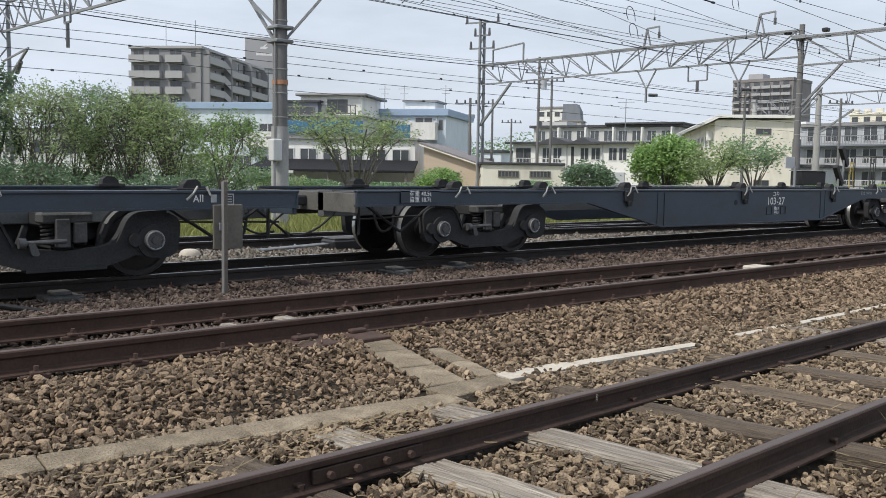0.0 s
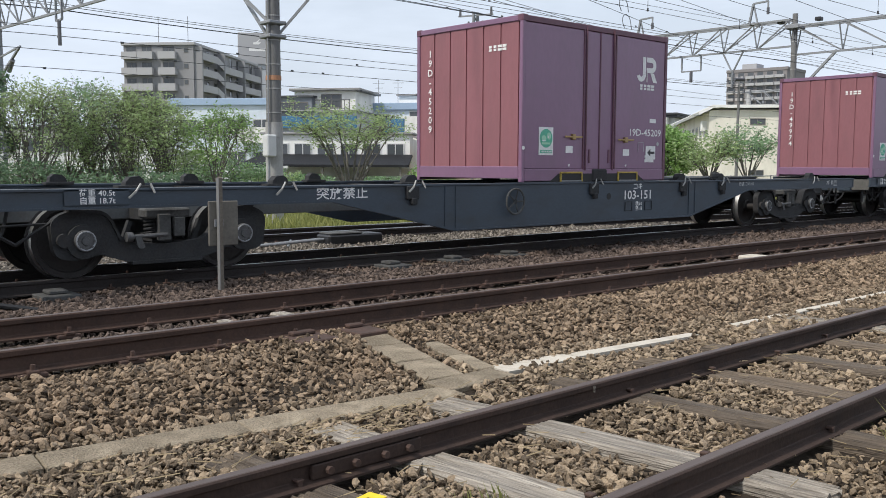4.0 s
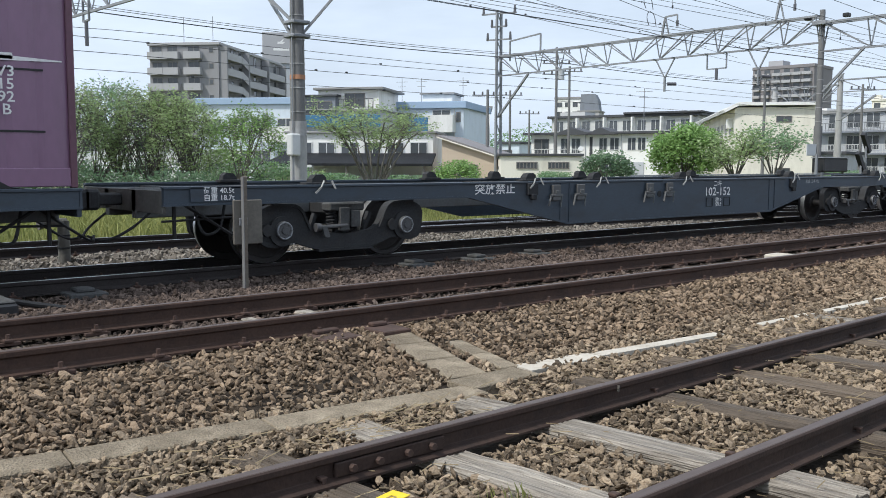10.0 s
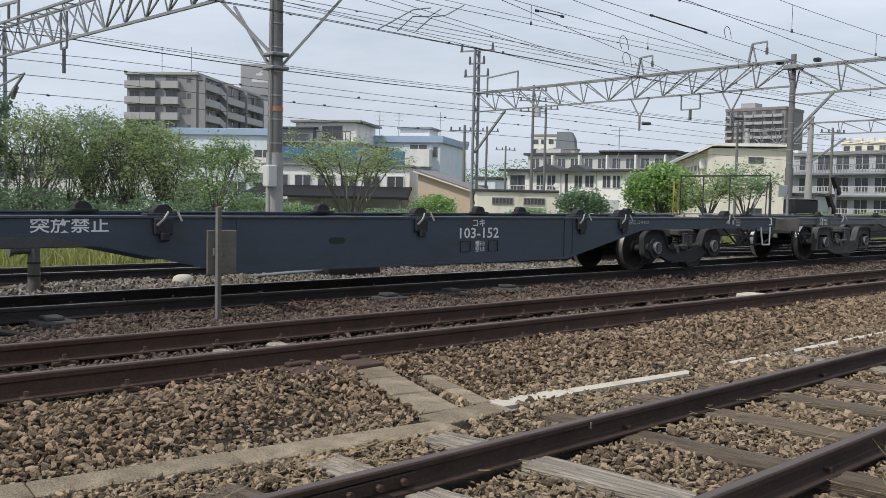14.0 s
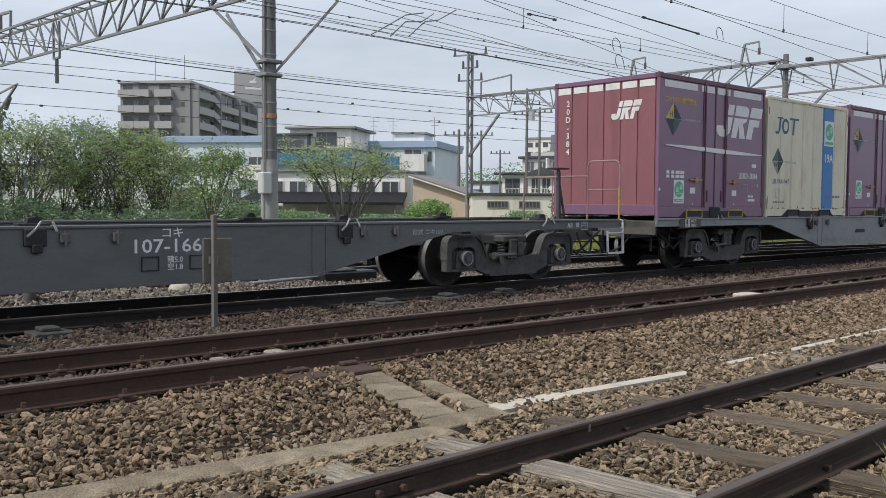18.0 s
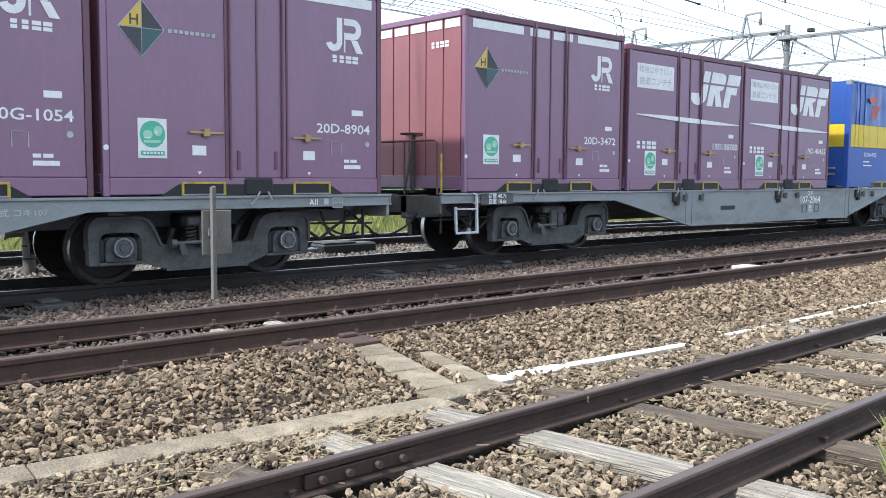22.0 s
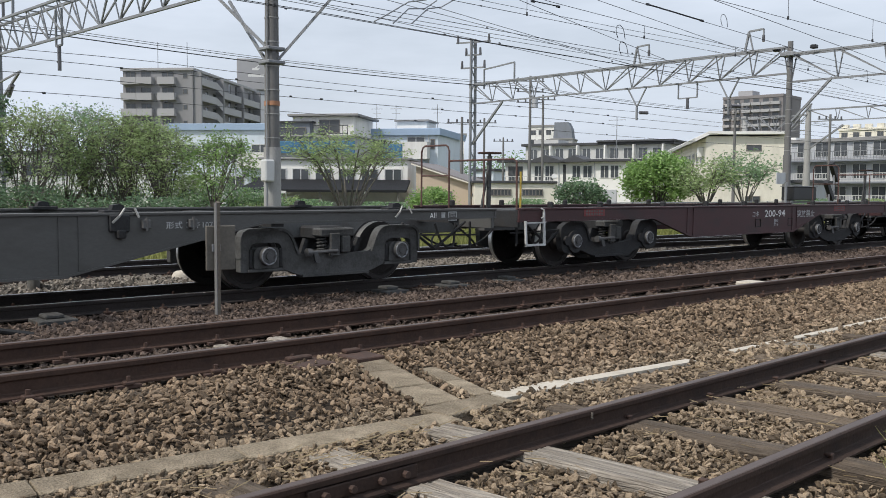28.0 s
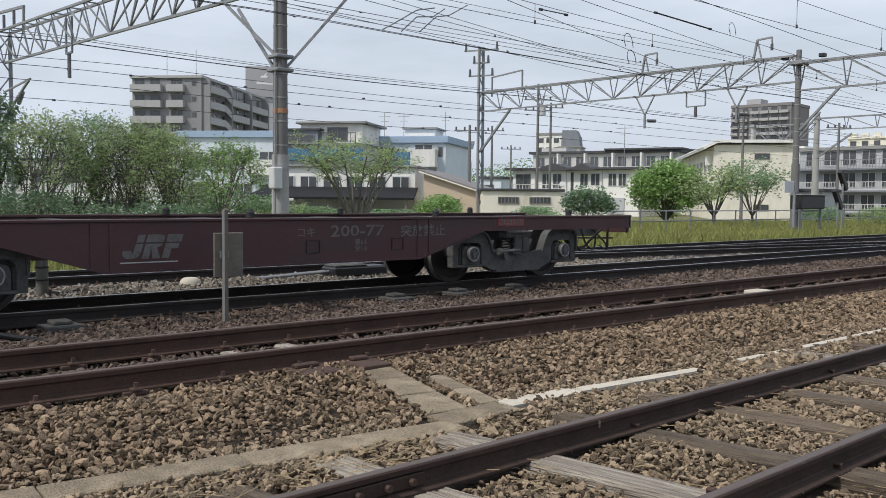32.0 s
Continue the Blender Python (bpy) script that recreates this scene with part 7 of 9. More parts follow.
WIRES = [(10.69, 5.33, 0.0075, 0), (10.69, 6.2, 0.008, 0.3), (14.75, 5.37, 0.0075, 0.0), (14.75, 5.95, 0.008, 0.32), (18.5, 5.86, 0.009, 0.06), (20.2, 5.92, 0.011, 0.12), (20.6, 5.98, 0.011, 0.1), (21.5, 6.38, 0.009, 0.1), (24.0, 8.25, 0.010, 0.1), (24.0, 7.1, 0.010, 0.08), (38.0, 7.42, 0.024, 0.22), (38.0, 7.58, 0.014, 0.22), (38.3, 7.72, 0.012, 0.22), (36.0, 6.1, 0.013, 0.1), (36.0, 5.54, 0.013, 0.06), (36.0, 4.86, 0.012, 0.06), (30.0, 5.6, 0.010, 0.15), (8.2, 6.4, 0.008, 0.2)]
for y, z, r, sag in WIRES:
    wire(y, z, r, sag)
# slack and crossing wires that are drawn over to the masts
for xa, ya, xb, yb, z in ((13.2, 17.9, 19.3, 19.1, 6.0), (14.4, 18.2, 25.2, 20.8, 6.2), (14.3, 14.2, 18.9, 15.6, 5.6), (16.9, 14.05, 28.0, 16.0, 5.9), (17.6, 10.78, 25.1, 11.64, 5.33), (17.0, 20.0, 26.0, 21.5, 5.9), (17.0, 13.5, 22.2, 13.98, 5.9)):
    k = (yb - ya) / (xb - xa)
    wire(ya - k * 7, z, 0.0085, 0.0, xa - 7, xb + 13, yb + k * 13)
# section insulators strung into the wires
for xa, ya, xb, yb, z in ((19.05, 13.69, 21.9, 13.95, 5.9), (16.0, 14.75, 16.9, 14.75, 5.70)):
    rod = thing("section_insulator", Matrix.Identity(4), "dark rod insulator strung into an overhead wire", "wire insulator", "wire insulators", "structure")
    part("rod", G().cyl((xa, ya, z + 0.02), (xb, yb, z + 0.02), 0.013, n=6), M["wire"], rod)
    for p in ((xa, ya), (xb, yb)):
        part("end_clamp", G().box(p[0] - 0.06, p[0] + 0.06, p[1] - 0.025, p[1] + 0.025, z - 0.015, z + 0.04, 0.008), M["wire"], rod)
# small dark clamps along the wires
rnd = random.Random(31)
for y, z, x0, x1, n in ((14.75, 5.37, 10, 34, 6), (20.2, 5.86, 12, 40, 7), (18.5, 5.84, 12, 36, 5), (10.69, 5.33, 15, 30, 5), (36.0, 6.06, 9, 50, 8), (36.0, 5.52, 9, 50, 8), (36.0, 4.84, 9, 50, 8)):
    for i in range(n):
        x = x0 + (x1 - x0) * (i + rnd.random() * 0.7) / n
        r = 0.0011 * y
        tagged(link("wire_clamp", G().cyl((x - r * 1.4, y, z), (x + r * 1.4, y, z), r, n=8).mesh("wire_clamp", M["wire"])), "small dark clamp on an overhead wire", "wire clamp", "wire clamps", "structure")
# droppers between the carrying and the contact wires
for y, za, zb, sag in ((10.69, 5.33, 6.2, 0.3), (14.75, 5.37, 5.95, 0.32)):
    for i in range(22):
        x = 2 + 4.6 * i
        ph = ((x - 12.6) / 27.4) % 1.0
        d = link("dropper", G().cyl((x, y, za), (x, y, zb - sag * 4 * ph * (1 - ph)), 0.006, n=4).cyl((x, y, za - 0.02), (x, y, za + 0.06), 0.025, n=6).mesh("dropper", M["wire"]))
        tagged(d, "thin dropper wire with a clamp", "dropper wire", "dropper wires", "structure")
# bent registration arms and jumper loops
for pts in (((13.8, 18, 5.39), (14.15, 18, 5.58), (14.9, 18, 6.02), (15.5, 18, 6.16)), ((14.4, 18, 5.42), (14.9, 18, 5.85), (15.45, 18, 5.93), (15.85, 18, 6.19)), ((15.0, 18, 5.49), (15.55, 18, 5.94), (16.0, 18, 6.04), (16.65, 18, 6.4))):
    tagged(link("registration_arm", G().tube(pts, 0.016, 6).mesh("registration_arm", M["steel"])), "bent steel registration arm under the wires", "wire arm", "wire arms", "structure")
for cx, cz in ((26.9, 7.0), (27.1, 6.43), (33.8, 8.3)):
    pts = [(cx + 0.30, 20.5, cz - 0.22)] + [(cx + 0.24 * math.cos(a) - 0.05 * math.sin(a), 20.5, cz + 0.26 * math.sin(a)) for a in [math.radians(24 * i) for i in range(9)]] + [(cx - 0.12, 20.5, cz - 0.22)]
    tagged(link("jumper_loop", G().tube(pts, 0.013, 5).mesh("jumper_loop", M["wire"])), "looped jumper wire hanging from the overhead line", "jumper wire", "jumper wires", "structure")

# street poles among the houses
for az, d, h, arms in ((47.25, 70, 10.4, 3), (48.05, 76, 9.6, 1), (44.4, 80, 8.0, 1), (45.6, 95, 7.2, 1), (59.55, 75, 8.6, 2), (64.8, 80, 8.0, 1), (43.0, 64, 6.8, 1)):
    x, y = polar(az, d)
    p = thing("utility_pole", pose(x, y, -0.4), "slim grey utility pole with cross arms", "utility pole", "utility poles")
    part("shaft", G().cyl((0, 0, 0), (0, 0, h), 0.13, 0.09, 10), M["pole"], p)
    for i in range(arms):
        z = h - 0.4 - 0.8 * i
        part("cross_arm", G().bar((-0.9, 0.6, z), (0.9, -0.6, z), 0.08), M["steel"], p)
        for s in (-0.8, -0.3, 0.35, 0.8):
            part("insulator", G().cyl((s, -0.66 * s, z), (s, -0.66 * s, z + 0.25), 0.07, n=6), M["insulator"], p)
    if arms == 3:
        part("transformer", G().cyl((0.3, -0.2, h - 2.4), (0.3, -0.2, h - 1.6), 0.24, n=12), M["wall_grey"], p)


# ---------------------------------------------------------------- houses behind the line
BOXES = {}


def shared_box(name, mat, dx, dy, dz, c=0.0):
    key = (name, mat.name, round(dx, 3), round(dy, 3), round(dz, 3))
    if key not in BOXES:
        BOXES[key] = G().box(0, dx, 0, dy, 0, dz, c).mesh(name, mat)
    return BOXES[key]


def window(b, x, z, w, h, y=0.0, frame="frame_w", split=2, turn=0.0, at=None):
    """A framed window standing a little out of its wall; the wall lies in x and z."""
    key = ("window", frame, round(w, 2), round(h, 2), split)
    if key not in BOXES:
        g = G()
        t = 0.06
        g.box(0, w, -0.06, 0.02, 0, t).box(0, w, -0.06, 0.02, h - t, h).box(0, t, -0.06, 0.02, t, h - t).box(w - t, w, -0.06, 0.02, t, h - t)
        for i in range(1, split):
            g.box(w * i / split - t / 2, w * i / split + t / 2, -0.05, 0.02, t, h - t)
        BOXES[key] = g.mesh("window", M[frame])
        BOXES[key, 1] = G().box(0.02, w - 0.02, -0.03, 0.01, 0.02, h - 0.02).mesh("pane", M["glass"])
    m = pose(x, y, z) if at is None else at
    f = link("window", BOXES[key], b, m)
    link("pane", BOXES[key, 1], f)
    return f


def balcony(b, x, z, w, depth, wall, rail=None, at=None, h=1.1):
    """A balcony slab with a solid parapet, or with a rail of bars."""
    if rail is None:
        g = G().box(0, w, -depth, 0, -0.15, 0).box(0, w, -depth, -depth + 0.12, 0, h).box(0, 0.12, -depth + 0.12, 0, 0, h).box(w - 0.12, w, -depth + 0.12, 0, 0, h)
        return part("balcony", g, wall, b, at=pose(x, 0, z) if at is None else at)
    p = part("balcony", G().box(0, w, -depth, 0, -0.18, 0), wall, b, at=pose(x, 0, z) if at is None else at)
    g = G().box(0, w, -depth, -depth + 0.05, h - 0.07, h).box(0, w, -depth, -depth + 0.05, 0.08, 0.13)
    n = max(2, int(w / 0.35))
    for i in range(n + 1):
        g.box(i * (w - 0.04) / n, i * (w - 0.04) / n + 0.04, -depth + 0.005, -depth + 0.045, 0, h - 0.07)
    part("railing", g, rail, p)
    return p


def house(left, right, depth, h, wall, roof, label, name="house", category="house", parapet=0.35, roof_over=0.25, base=-0.4):
    """A block between two plan points along its front; returns the object and its front length."""
    (xa, ya), (xb, yb) = left, right
    a = math.degrees(math.atan2(yb - ya, xb - xa))
    L = math.hypot(xb - xa, yb - ya)
    b = thing(name, pose(xa, ya, 0, 0, 0, a), label, category, "buildings behind the railway")
    part("wall", G().box(0, L, 0, depth, base, h), wall, b)
    if parapet:
        part("roof", G().box(-roof_over, L + roof_over, -roof_over, depth + roof_over, h, h + parapet, 0.03), roof, b)
    return b, L


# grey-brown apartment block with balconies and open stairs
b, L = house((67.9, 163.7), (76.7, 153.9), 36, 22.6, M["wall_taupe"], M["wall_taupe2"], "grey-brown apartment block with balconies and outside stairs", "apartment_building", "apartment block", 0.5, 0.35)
for fl in range(8):
    z = 0.3 + 2.85 * fl
    for x, w in ((0.0, 2.9), (2.95, 2.9), (6.9, 3.2)):
        balcony(b, x, z, w, 1.1, M["wall_taupe2"], h=1.15)
        window(b, x + 0.5, z + 0.25, w - 1.0, 1.95, 0, "frame_d")
    window(b, 11.4, z + 1.0, 0.8, 0.9, 0, "frame_d", 1)
    # corridor side
    balcony(b, 0, 0, 7.6, 1.4, M["wall_taupe2"], h=1.15, at=pose(L, 1.0, z, 0, 0, 90))
    balcony(b, 0, 0, 9.6, 1.4, M["wall_taupe2"], h=1.15, at=pose(L, 13.2, z - 1.3, 0, 0, 90))
    balcony(b, 0, 0, 10.6, 1.4, M["wall_taupe2"], h=1.15, at=pose(L, 24.3, z - 1.3, 0, 0, 90))
    part("stair_parapet", G().prism_x([(8.7, z - 0.15), (13.2, z - 1.45), (13.2, z - 0.15), (8.7, z + 1.15)], L + 1.28, L + 1.4), M["wall_taupe2"], b)
    for i in range(8):
        window(b, 0, 0, 1.5, 1.9, 0, "frame_d", 1, at=pose(L + 0.01, 1.8 + 4.2 * i, z + 0.2, 0, 0, 90))
for y in (0.6, 12.2, 24.0, 35.2):
    part("pilaster", G().box(L, L + 1.5, y - 0.25, y + 0.25, -0.4, 22.4), M["wall_taupe"], b)
for i, x in enumerate((3.2, 9.0)):
    part("aerial", G().cyl((x, 8, 23), (x, 8, 29), 0.06, n=6), M["steel"], b)
sx, sy = polar(30.25, 214)
b = thing("rooftop_sign", pose(sx, sy, 0, 0, 0, -30), "grey rooftop sign tower with a white mark", "sign tower")
part("panel", G().box(-4.3, 4.3, 0, 5, 24.0, 31.0, 0.1), M["wall_taupe2"], b)
part("support", G().box(-2, 2, 0.5, 4.5, -0.4, 24.0), M["wall_grey"], b)
flat(b, "mark", M["mark_white"], [[(-0.9, 28.4), (0.4, 28.4), (0.9, 28.9), (0.2, 28.9), (0.9, 29.9), (-0.3, 28.9), (-0.8, 28.9)], rect(-1.8, 1.8, 26.9, 27.5)], -0.02)

# pale blue long house, left of the mast
b, L = house(polar(25.2, 78), polar(31.0, 75), 8, 6.0, M["wall_blue"], M["roof_blue"], "pale blue two-storey house with a blue parapet", parapet=0.55)
for i in range(4):
    window(b, 0.6 + i * L / 4, 3.6, 1.5, 1.3)
    window(b, 0.6 + i * L / 4, 0.9, 1.5, 1.4)
balcony(b, L - 2.4, 3.1, 2.3, 0.8, M["wall_white"])
# white flat-roofed house with a blue sheeted floor
b, L = house(polar(31.3, 70), polar(36.15, 68), 8, 5.2, M["wall_grey"], M["roof_grey"], "white flat-roofed house with a roof storey and blue sheeting", parapet=0.1)
part("upper_storey", G().box(1.3, L - 0.1, 0.6, 6, 5.3, 6.75), M["wall_white"], b)
part("upper_roof", G().box(1.0, L + 0.35, 0.2, 6.4, 6.75, 6.93, 0.03), M["roof_grey"], b)
part("roof_cabin", G().box(0.1, 2.9, -0.1, 2.4, 4.9, 6.25), M["wall_slate"], b)
part("cabin_roof", G().box(-0.1, 3.1, -0.3, 2.6, 6.25, 6.37), M["roof_dark"], b)
window(b, 0.4, 4.7, 2.2, 1.2, -0.1, "frame_d")
window(b, 3.4, 5.5, 1.6, 1.0, 0.6, "frame_d")
balcony(b, 3.2, 5.3, 2.7, 0.3, M["roof_grey"], M["roof_dark"], h=0.75)
part("blue_sheet", G().box(-0.3, L + 0.3, -0.5, -0.35, 3.95, 4.85, 0.03), M["sheet_blue"], b, "blue sheeting along the wall")
part("blue_sheet", G().box(L + 2.3, L + 3.9, -0.6, -0.35, 3.5, 4.6, 0.03), M["sheet_blue"], b, "blue sheeting along the wall")
# blue-roofed house with white gable end
b, L = house(polar(36.2, 74), polar(41.5, 72), 9, 5.6, M["wall_blue"], M["roof_blue"], "pale blue house with blue parapet and white balcony", parapet=0.55)
part("chimney_room", G().box(3.1, 5.6, 2, 5, 6.15, 6.85), M["wall_white"], b)
part("chimney_roof", G().box(2.9, 5.8, 1.8, 5.2, 6.85, 7.0), M["roof_grey"], b)
balcony(b, 4.1, 3.85, 2.3, 1.0, M["wall_white"], h=1.2)
window(b, 4.5, 4.0, 1.5, 1.5)
window(b, 6.45, 4.5, 0.35, 0.8, 0, "frame_d", 1)
window(b, 1.6, 4.3, 1.3, 1.0)
part("downpipe", G().cyl((6.3, -0.06, 0), (6.3, -0.06, 5.6), 0.05, n=6), M["frame_w"], b)
for x in (0.6, 2.3, 4.4):
    window(b, x, 0.7, 1.3, 1.5)
for x in (0.7, 2.4, 6.0):
    part("aerial", G().cyl((x, 4, 6.1), (x, 4, 8.4), 0.025, n=5).cyl((x - 0.5, 4, 8.1), (x + 0.5, 4, 8.1), 0.02, n=5).cyl((x - 0.35, 4, 7.7), (x + 0.35, 4, 7.7), 0.02, n=5), M["steel"], b)
b, L = house(polar(41.4, 92), polar(43.15, 92), 8, 6.7, M["wall_white"], M["roof_grey"], "pale grey narrow house behind the others", parapet=0.3)
for z in (0.8, 3.3, 5.0):
    window(b, 0.5, z, 1.6, 1.2, 0, "frame_d")
balcony(b, 0.2, 4.2, 2.3, 0.7, M["wall_white"])
# white low building with a dark lean-to roof
b, L = house(polar(30.6, 64), polar(39.6, 62), 6, 3.3, M["wall_white"], M["roof_grey"], "low white building with a dark lean-to roof and shutters", "shop_building", "building", parapet=0.15)
for i in range(6):
    window(b, 0.5 + i * 1.6, 1.7, 1.2, 1.0, 0, "frame_w")
g = G().poly([(-0.4, -4.8, 1.25), (L + 0.5, -4.8, 1.25), (L + 0.2, -0.1, 1.95), (-0.2, -0.1, 1.95), (-0.4, -4.8, 1.10), (L + 0.5, -4.8, 1.10), (L + 0.2, -0.1, 1.8), (-0.2, -0.1, 1.8)], [(0, 1, 2, 3), (7, 6, 5, 4), (0, 4, 5, 1), (1, 5, 6, 2), (2, 6, 7, 3), (3, 7, 4, 0)])
part("lean_to_roof", g, M["roof_black"], b)
for i in range(5):
    part("lean_to_post", G().box(i * (L - 0.1) / 4, i * (L - 0.1) / 4 + 0.12, -4.6, -4.48, -0.4, 1.12), M["frame_d"], b)
for x in (2.6, L - 2.4):
    part("floodlight", G().box(x, x + 0.3, -4.95, -4.8, 1.0, 1.16), M["frame_w"], b)
# tan house with one roof slope
xa, ya = polar(40.0, 60)
xb, yb = polar(43.7, 59)
a = math.degrees(math.atan2(yb - ya, xb - xa))
L = math.hypot(xb - xa, yb - ya)
b = thing("house", pose(xa, ya, 0, 0, 0, a), "tan sided house with a sloping brown roof", "house", "buildings behind the railway")
part("wall", G().prism_y([(0.15, -0.4), (L - 0.1, -0.4), (L - 0.1, 1.75), (0.15, 2.9)], 0, 6), M["wall_tan"], b)
part("roof", G().prism_y([(-0.1, 2.98), (L + 0.25, 1.62), (L + 0.25, 1.76), (-0.1, 3.14)], -0.35, 6.3), M["wall_brown"], b)
part("fascia", G().prism_y([(-0.1, 2.94), (L + 0.25, 1.58), (L + 0.25, 1.66), (-0.1, 3.02)], -0.37, -0.33), M["wall_cream"], b)
window(b, 1.2, 0.3, 1.4, 0.9, 0, "frame_d")
# white shed with two barred windows
b, L = house(polar(43.85, 56), polar(48.85, 56.5), 4, 1.72, M["wall_cream"], M["roof_dark"], "white flat shed with two barred windows", "shed", "shed", parapet=0.16, roof_over=0.15)
for x in (0.95, 2.9):
    w = window(b, x, 0.95, 1.3, 0.42, 0, "frame_d", 6)
# three-storey white apartments, with a lower row in front
b, L = house(polar(47.0, 131), polar(55.87, 124), 9, 7.6, M["wall_pale"], M["roof_dark"], "white three-storey apartments with dark roof edge and long balcony", "apartment_building", "apartment block", parapet=0.35, roof_over=0.5)
for i in range(5):
    x = 0.6 + i * (L - 1.0) / 5
    for dx, w in ((0.0, 1.25), (1.9, 1.25)):
        window(b, x + dx, 5.35, w, 1.85, 0, "frame_w")
        window(b, x + dx, 2.4, w, 1.7, 0, "frame_w")
    part("party_wall", G().box(x + 3.45, x + 3.65, -1.1, 0, 4.6, 7.6), M["wall_white"], b)
    balcony(b, x - 0.1, 4.6, 3.3, 1.15, M["wall_white"], M["frame_w"], h=1.15)
part("roof_step", G().box(L * 0.52, L + 0.6, -0.9, 9.4, 7.96, 8.22, 0.03), M["roof_dark"], b)
part("roof_hut", G().box(L * 0.02, L * 0.2, 2, 6, 7.95, 8.6), M["wall_pale"], b)
b, L = house(polar(45.75, 97), polar(53.6, 92), 7, 4.25, M["wall_white"], M["roof_dark"], "white two-storey row houses with dark eaves and tall windows", "row_house", "house", parapet=0.25, roof_over=0.7)
for x, w, h, z in ((0.35, 1.7, 1.55, 2.3), (3.35, 1.0, 1.6, 2.3), (4.55, 1.0, 1.6, 2.3), (7.55, 0.9, 1.25, 2.65), (8.7, 1.0, 1.25, 2.65), (10.55, 0.9, 1.3, 2.6), (11.6, 0.85, 1.3, 2.6)):
    window(b, x, z, w, h, 0, "frame_d" if w > 1.2 else "frame_w")
for x, w, h, z in ((0.6, 1.6, 1.5, 0.1), (3.6, 1.7, 1.6, 0.0), (7.8, 1.6, 1.4, 0.1)):
    window(b, x, z, w, h, 0, "frame_w")
part("shutter", G().box(10.4, 12.3, -0.09, 0.0, -0.2, 1.45, 0.02), M["wall_grey"], b, "grey roller shutter")
part("entrance", G().box(6.55, 6.85, -0.05, 0.0, 1.6, 4.0), M["roof_dark"], b, "dark narrow entrance bay")
balcony(b, 0.0, 2.05, 5.9, 0.8, M["wall_white"], M["frame_w"], h=0.75)
for xr, wr in ((4.9, 2.4), (8.0, 1.6)):
    part("porch_roof", G().prism_y([(xr - wr, 4.2), (xr, 4.95), (xr + wr, 4.2)], -0.9, 2.5), M["roof_dark"], b)
for xr in (2.6, 6.1, 9.95):
    part("downpipe", G().cyl((xr, -0.08, -0.2), (xr, -0.08, 4.2), 0.05, n=6), M["wall_grey"], b)
part("satellite_dish", G().cyl((5.95, -0.9, 2.75), (6.0, -1.0, 2.8), 0.3, 0.28, 12), M["frame_w"], b)
part("aerial", G().cyl((L - 3, 4, 4.2), (L - 3, 4, 9.0), 0.04, n=5).cyl((L - 3.9, 4, 8.7), (L - 2.1, 4, 8.7), 0.03, n=5).cyl((L - 3.6, 4, 8.1), (L - 2.4, 4, 8.1), 0.03, n=5), M["steel"], b)
# cream building with a wide gable
xa, ya = polar(57.9, 84)
xb, yb = 75.4, 39.5
a = math.degrees(math.atan2(yb - ya, xb - xa))
L = math.hypot(xb - xa, yb - ya)
b = thing("hall_building", pose(xa, ya, 0, 0, 0, a), "cream three-storey building with a low gable and small windows", "building", "buildings behind the railway")
part("wall", G().prism_y([(0, -0.4), (L, -0.4), (L, 6.2), (0.2, 6.2), (0, 6.0)], 0, 30), M["wall_cream"], b)
part("roof", G().prism_y([(-0.9, 5.75), (0.3, 6.35), (L + 0.4, 6.35), (L + 0.4, 6.6), (0.2, 6.62), (-1.0, 6.0)], -0.5, 30.5), M["wall_white"], b)
for z in (0.4, 2.6, 4.9):
    window(b, L - 3.2, z, 1.3, 0.55, 0, "frame_d", 2)
for i in range(9):
    for z in (1.2, 3.9):
        window(b, 0, 0, 1.5, 1.1, 0, "frame_w", 2, at=pose(-0.01, 3.2 + 3.0 * i, z, 0, 0, -90))
part("outdoor_unit", G().box(-0.5, 0, 1.2, 2.0, 4.4, 5.3, 0.04), M["wall_white"], b)
# brown tower block
xa, ya = polar(58.85, 330)
xb, yb = polar(62.2, 322)
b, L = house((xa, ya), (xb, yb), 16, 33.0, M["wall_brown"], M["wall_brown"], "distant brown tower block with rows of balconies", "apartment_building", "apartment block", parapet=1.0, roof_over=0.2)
for fl in range(13):
    z = 2.0 + 2.4 * fl
    for i in range(6):
        x = 0.4 + i * (L - 0.8) / 6
        link("balcony", shared_box("balcony", M["tower_band"] if i < 2 else M["wall_taupe2"], (L - 0.8) / 6 - (0.9 if i < 2 else 0.25), 1.2, 0.95), b, pose(x, -1.2, z - 0.2))
        link("pane", shared_box("pane", M["glass"], 2.0, 0.1, 1.2), b, pose(x + 0.3, -0.06, z + 0.75))
part("roof_room", G().box(4, 9, 3, 9, 33, 36), M["wall_taupe2"], b)
# far pale block with a tank
b, L = house(polar(47.2, 270), polar(48.8, 268), 12, 20.0, M["wall_white"], M["roof_grey"], "distant pale block with dark windows", "apartment_building", "apartment block", parapet=0.6)
for fl in range(7):
    for i in range(3):
        window(b, 0.6 + 2.3 * i, 1.5 + 2.7 * fl, 1.5, 1.4, 0, "frame_d")
b, L = house(polar(48.6, 255), polar(49.9, 254), 8, 15.5, M["wall_taupe2"], M["roof_grey"], "distant grey block with a tapered roof tank", "apartment_building", "apartment block", parapet=0.4)
part("roof_tank", G().prism_y([(0.3, 16), (5.6, 16), (5.3, 18.6), (4.4, 20.4), (0.6, 20.4)], 1, 6), M["wall_slate"], b)
# grey apartments with long balconies
b, L = house(polar(62.75, 112), polar(70.5, 104), 9, 6.9, M["wall_grey"], M["roof_grey"], "blue-grey three-storey apartments with barred long balconies", "apartment_building", "apartment block", parapet=0.4, roof_over=0.35)
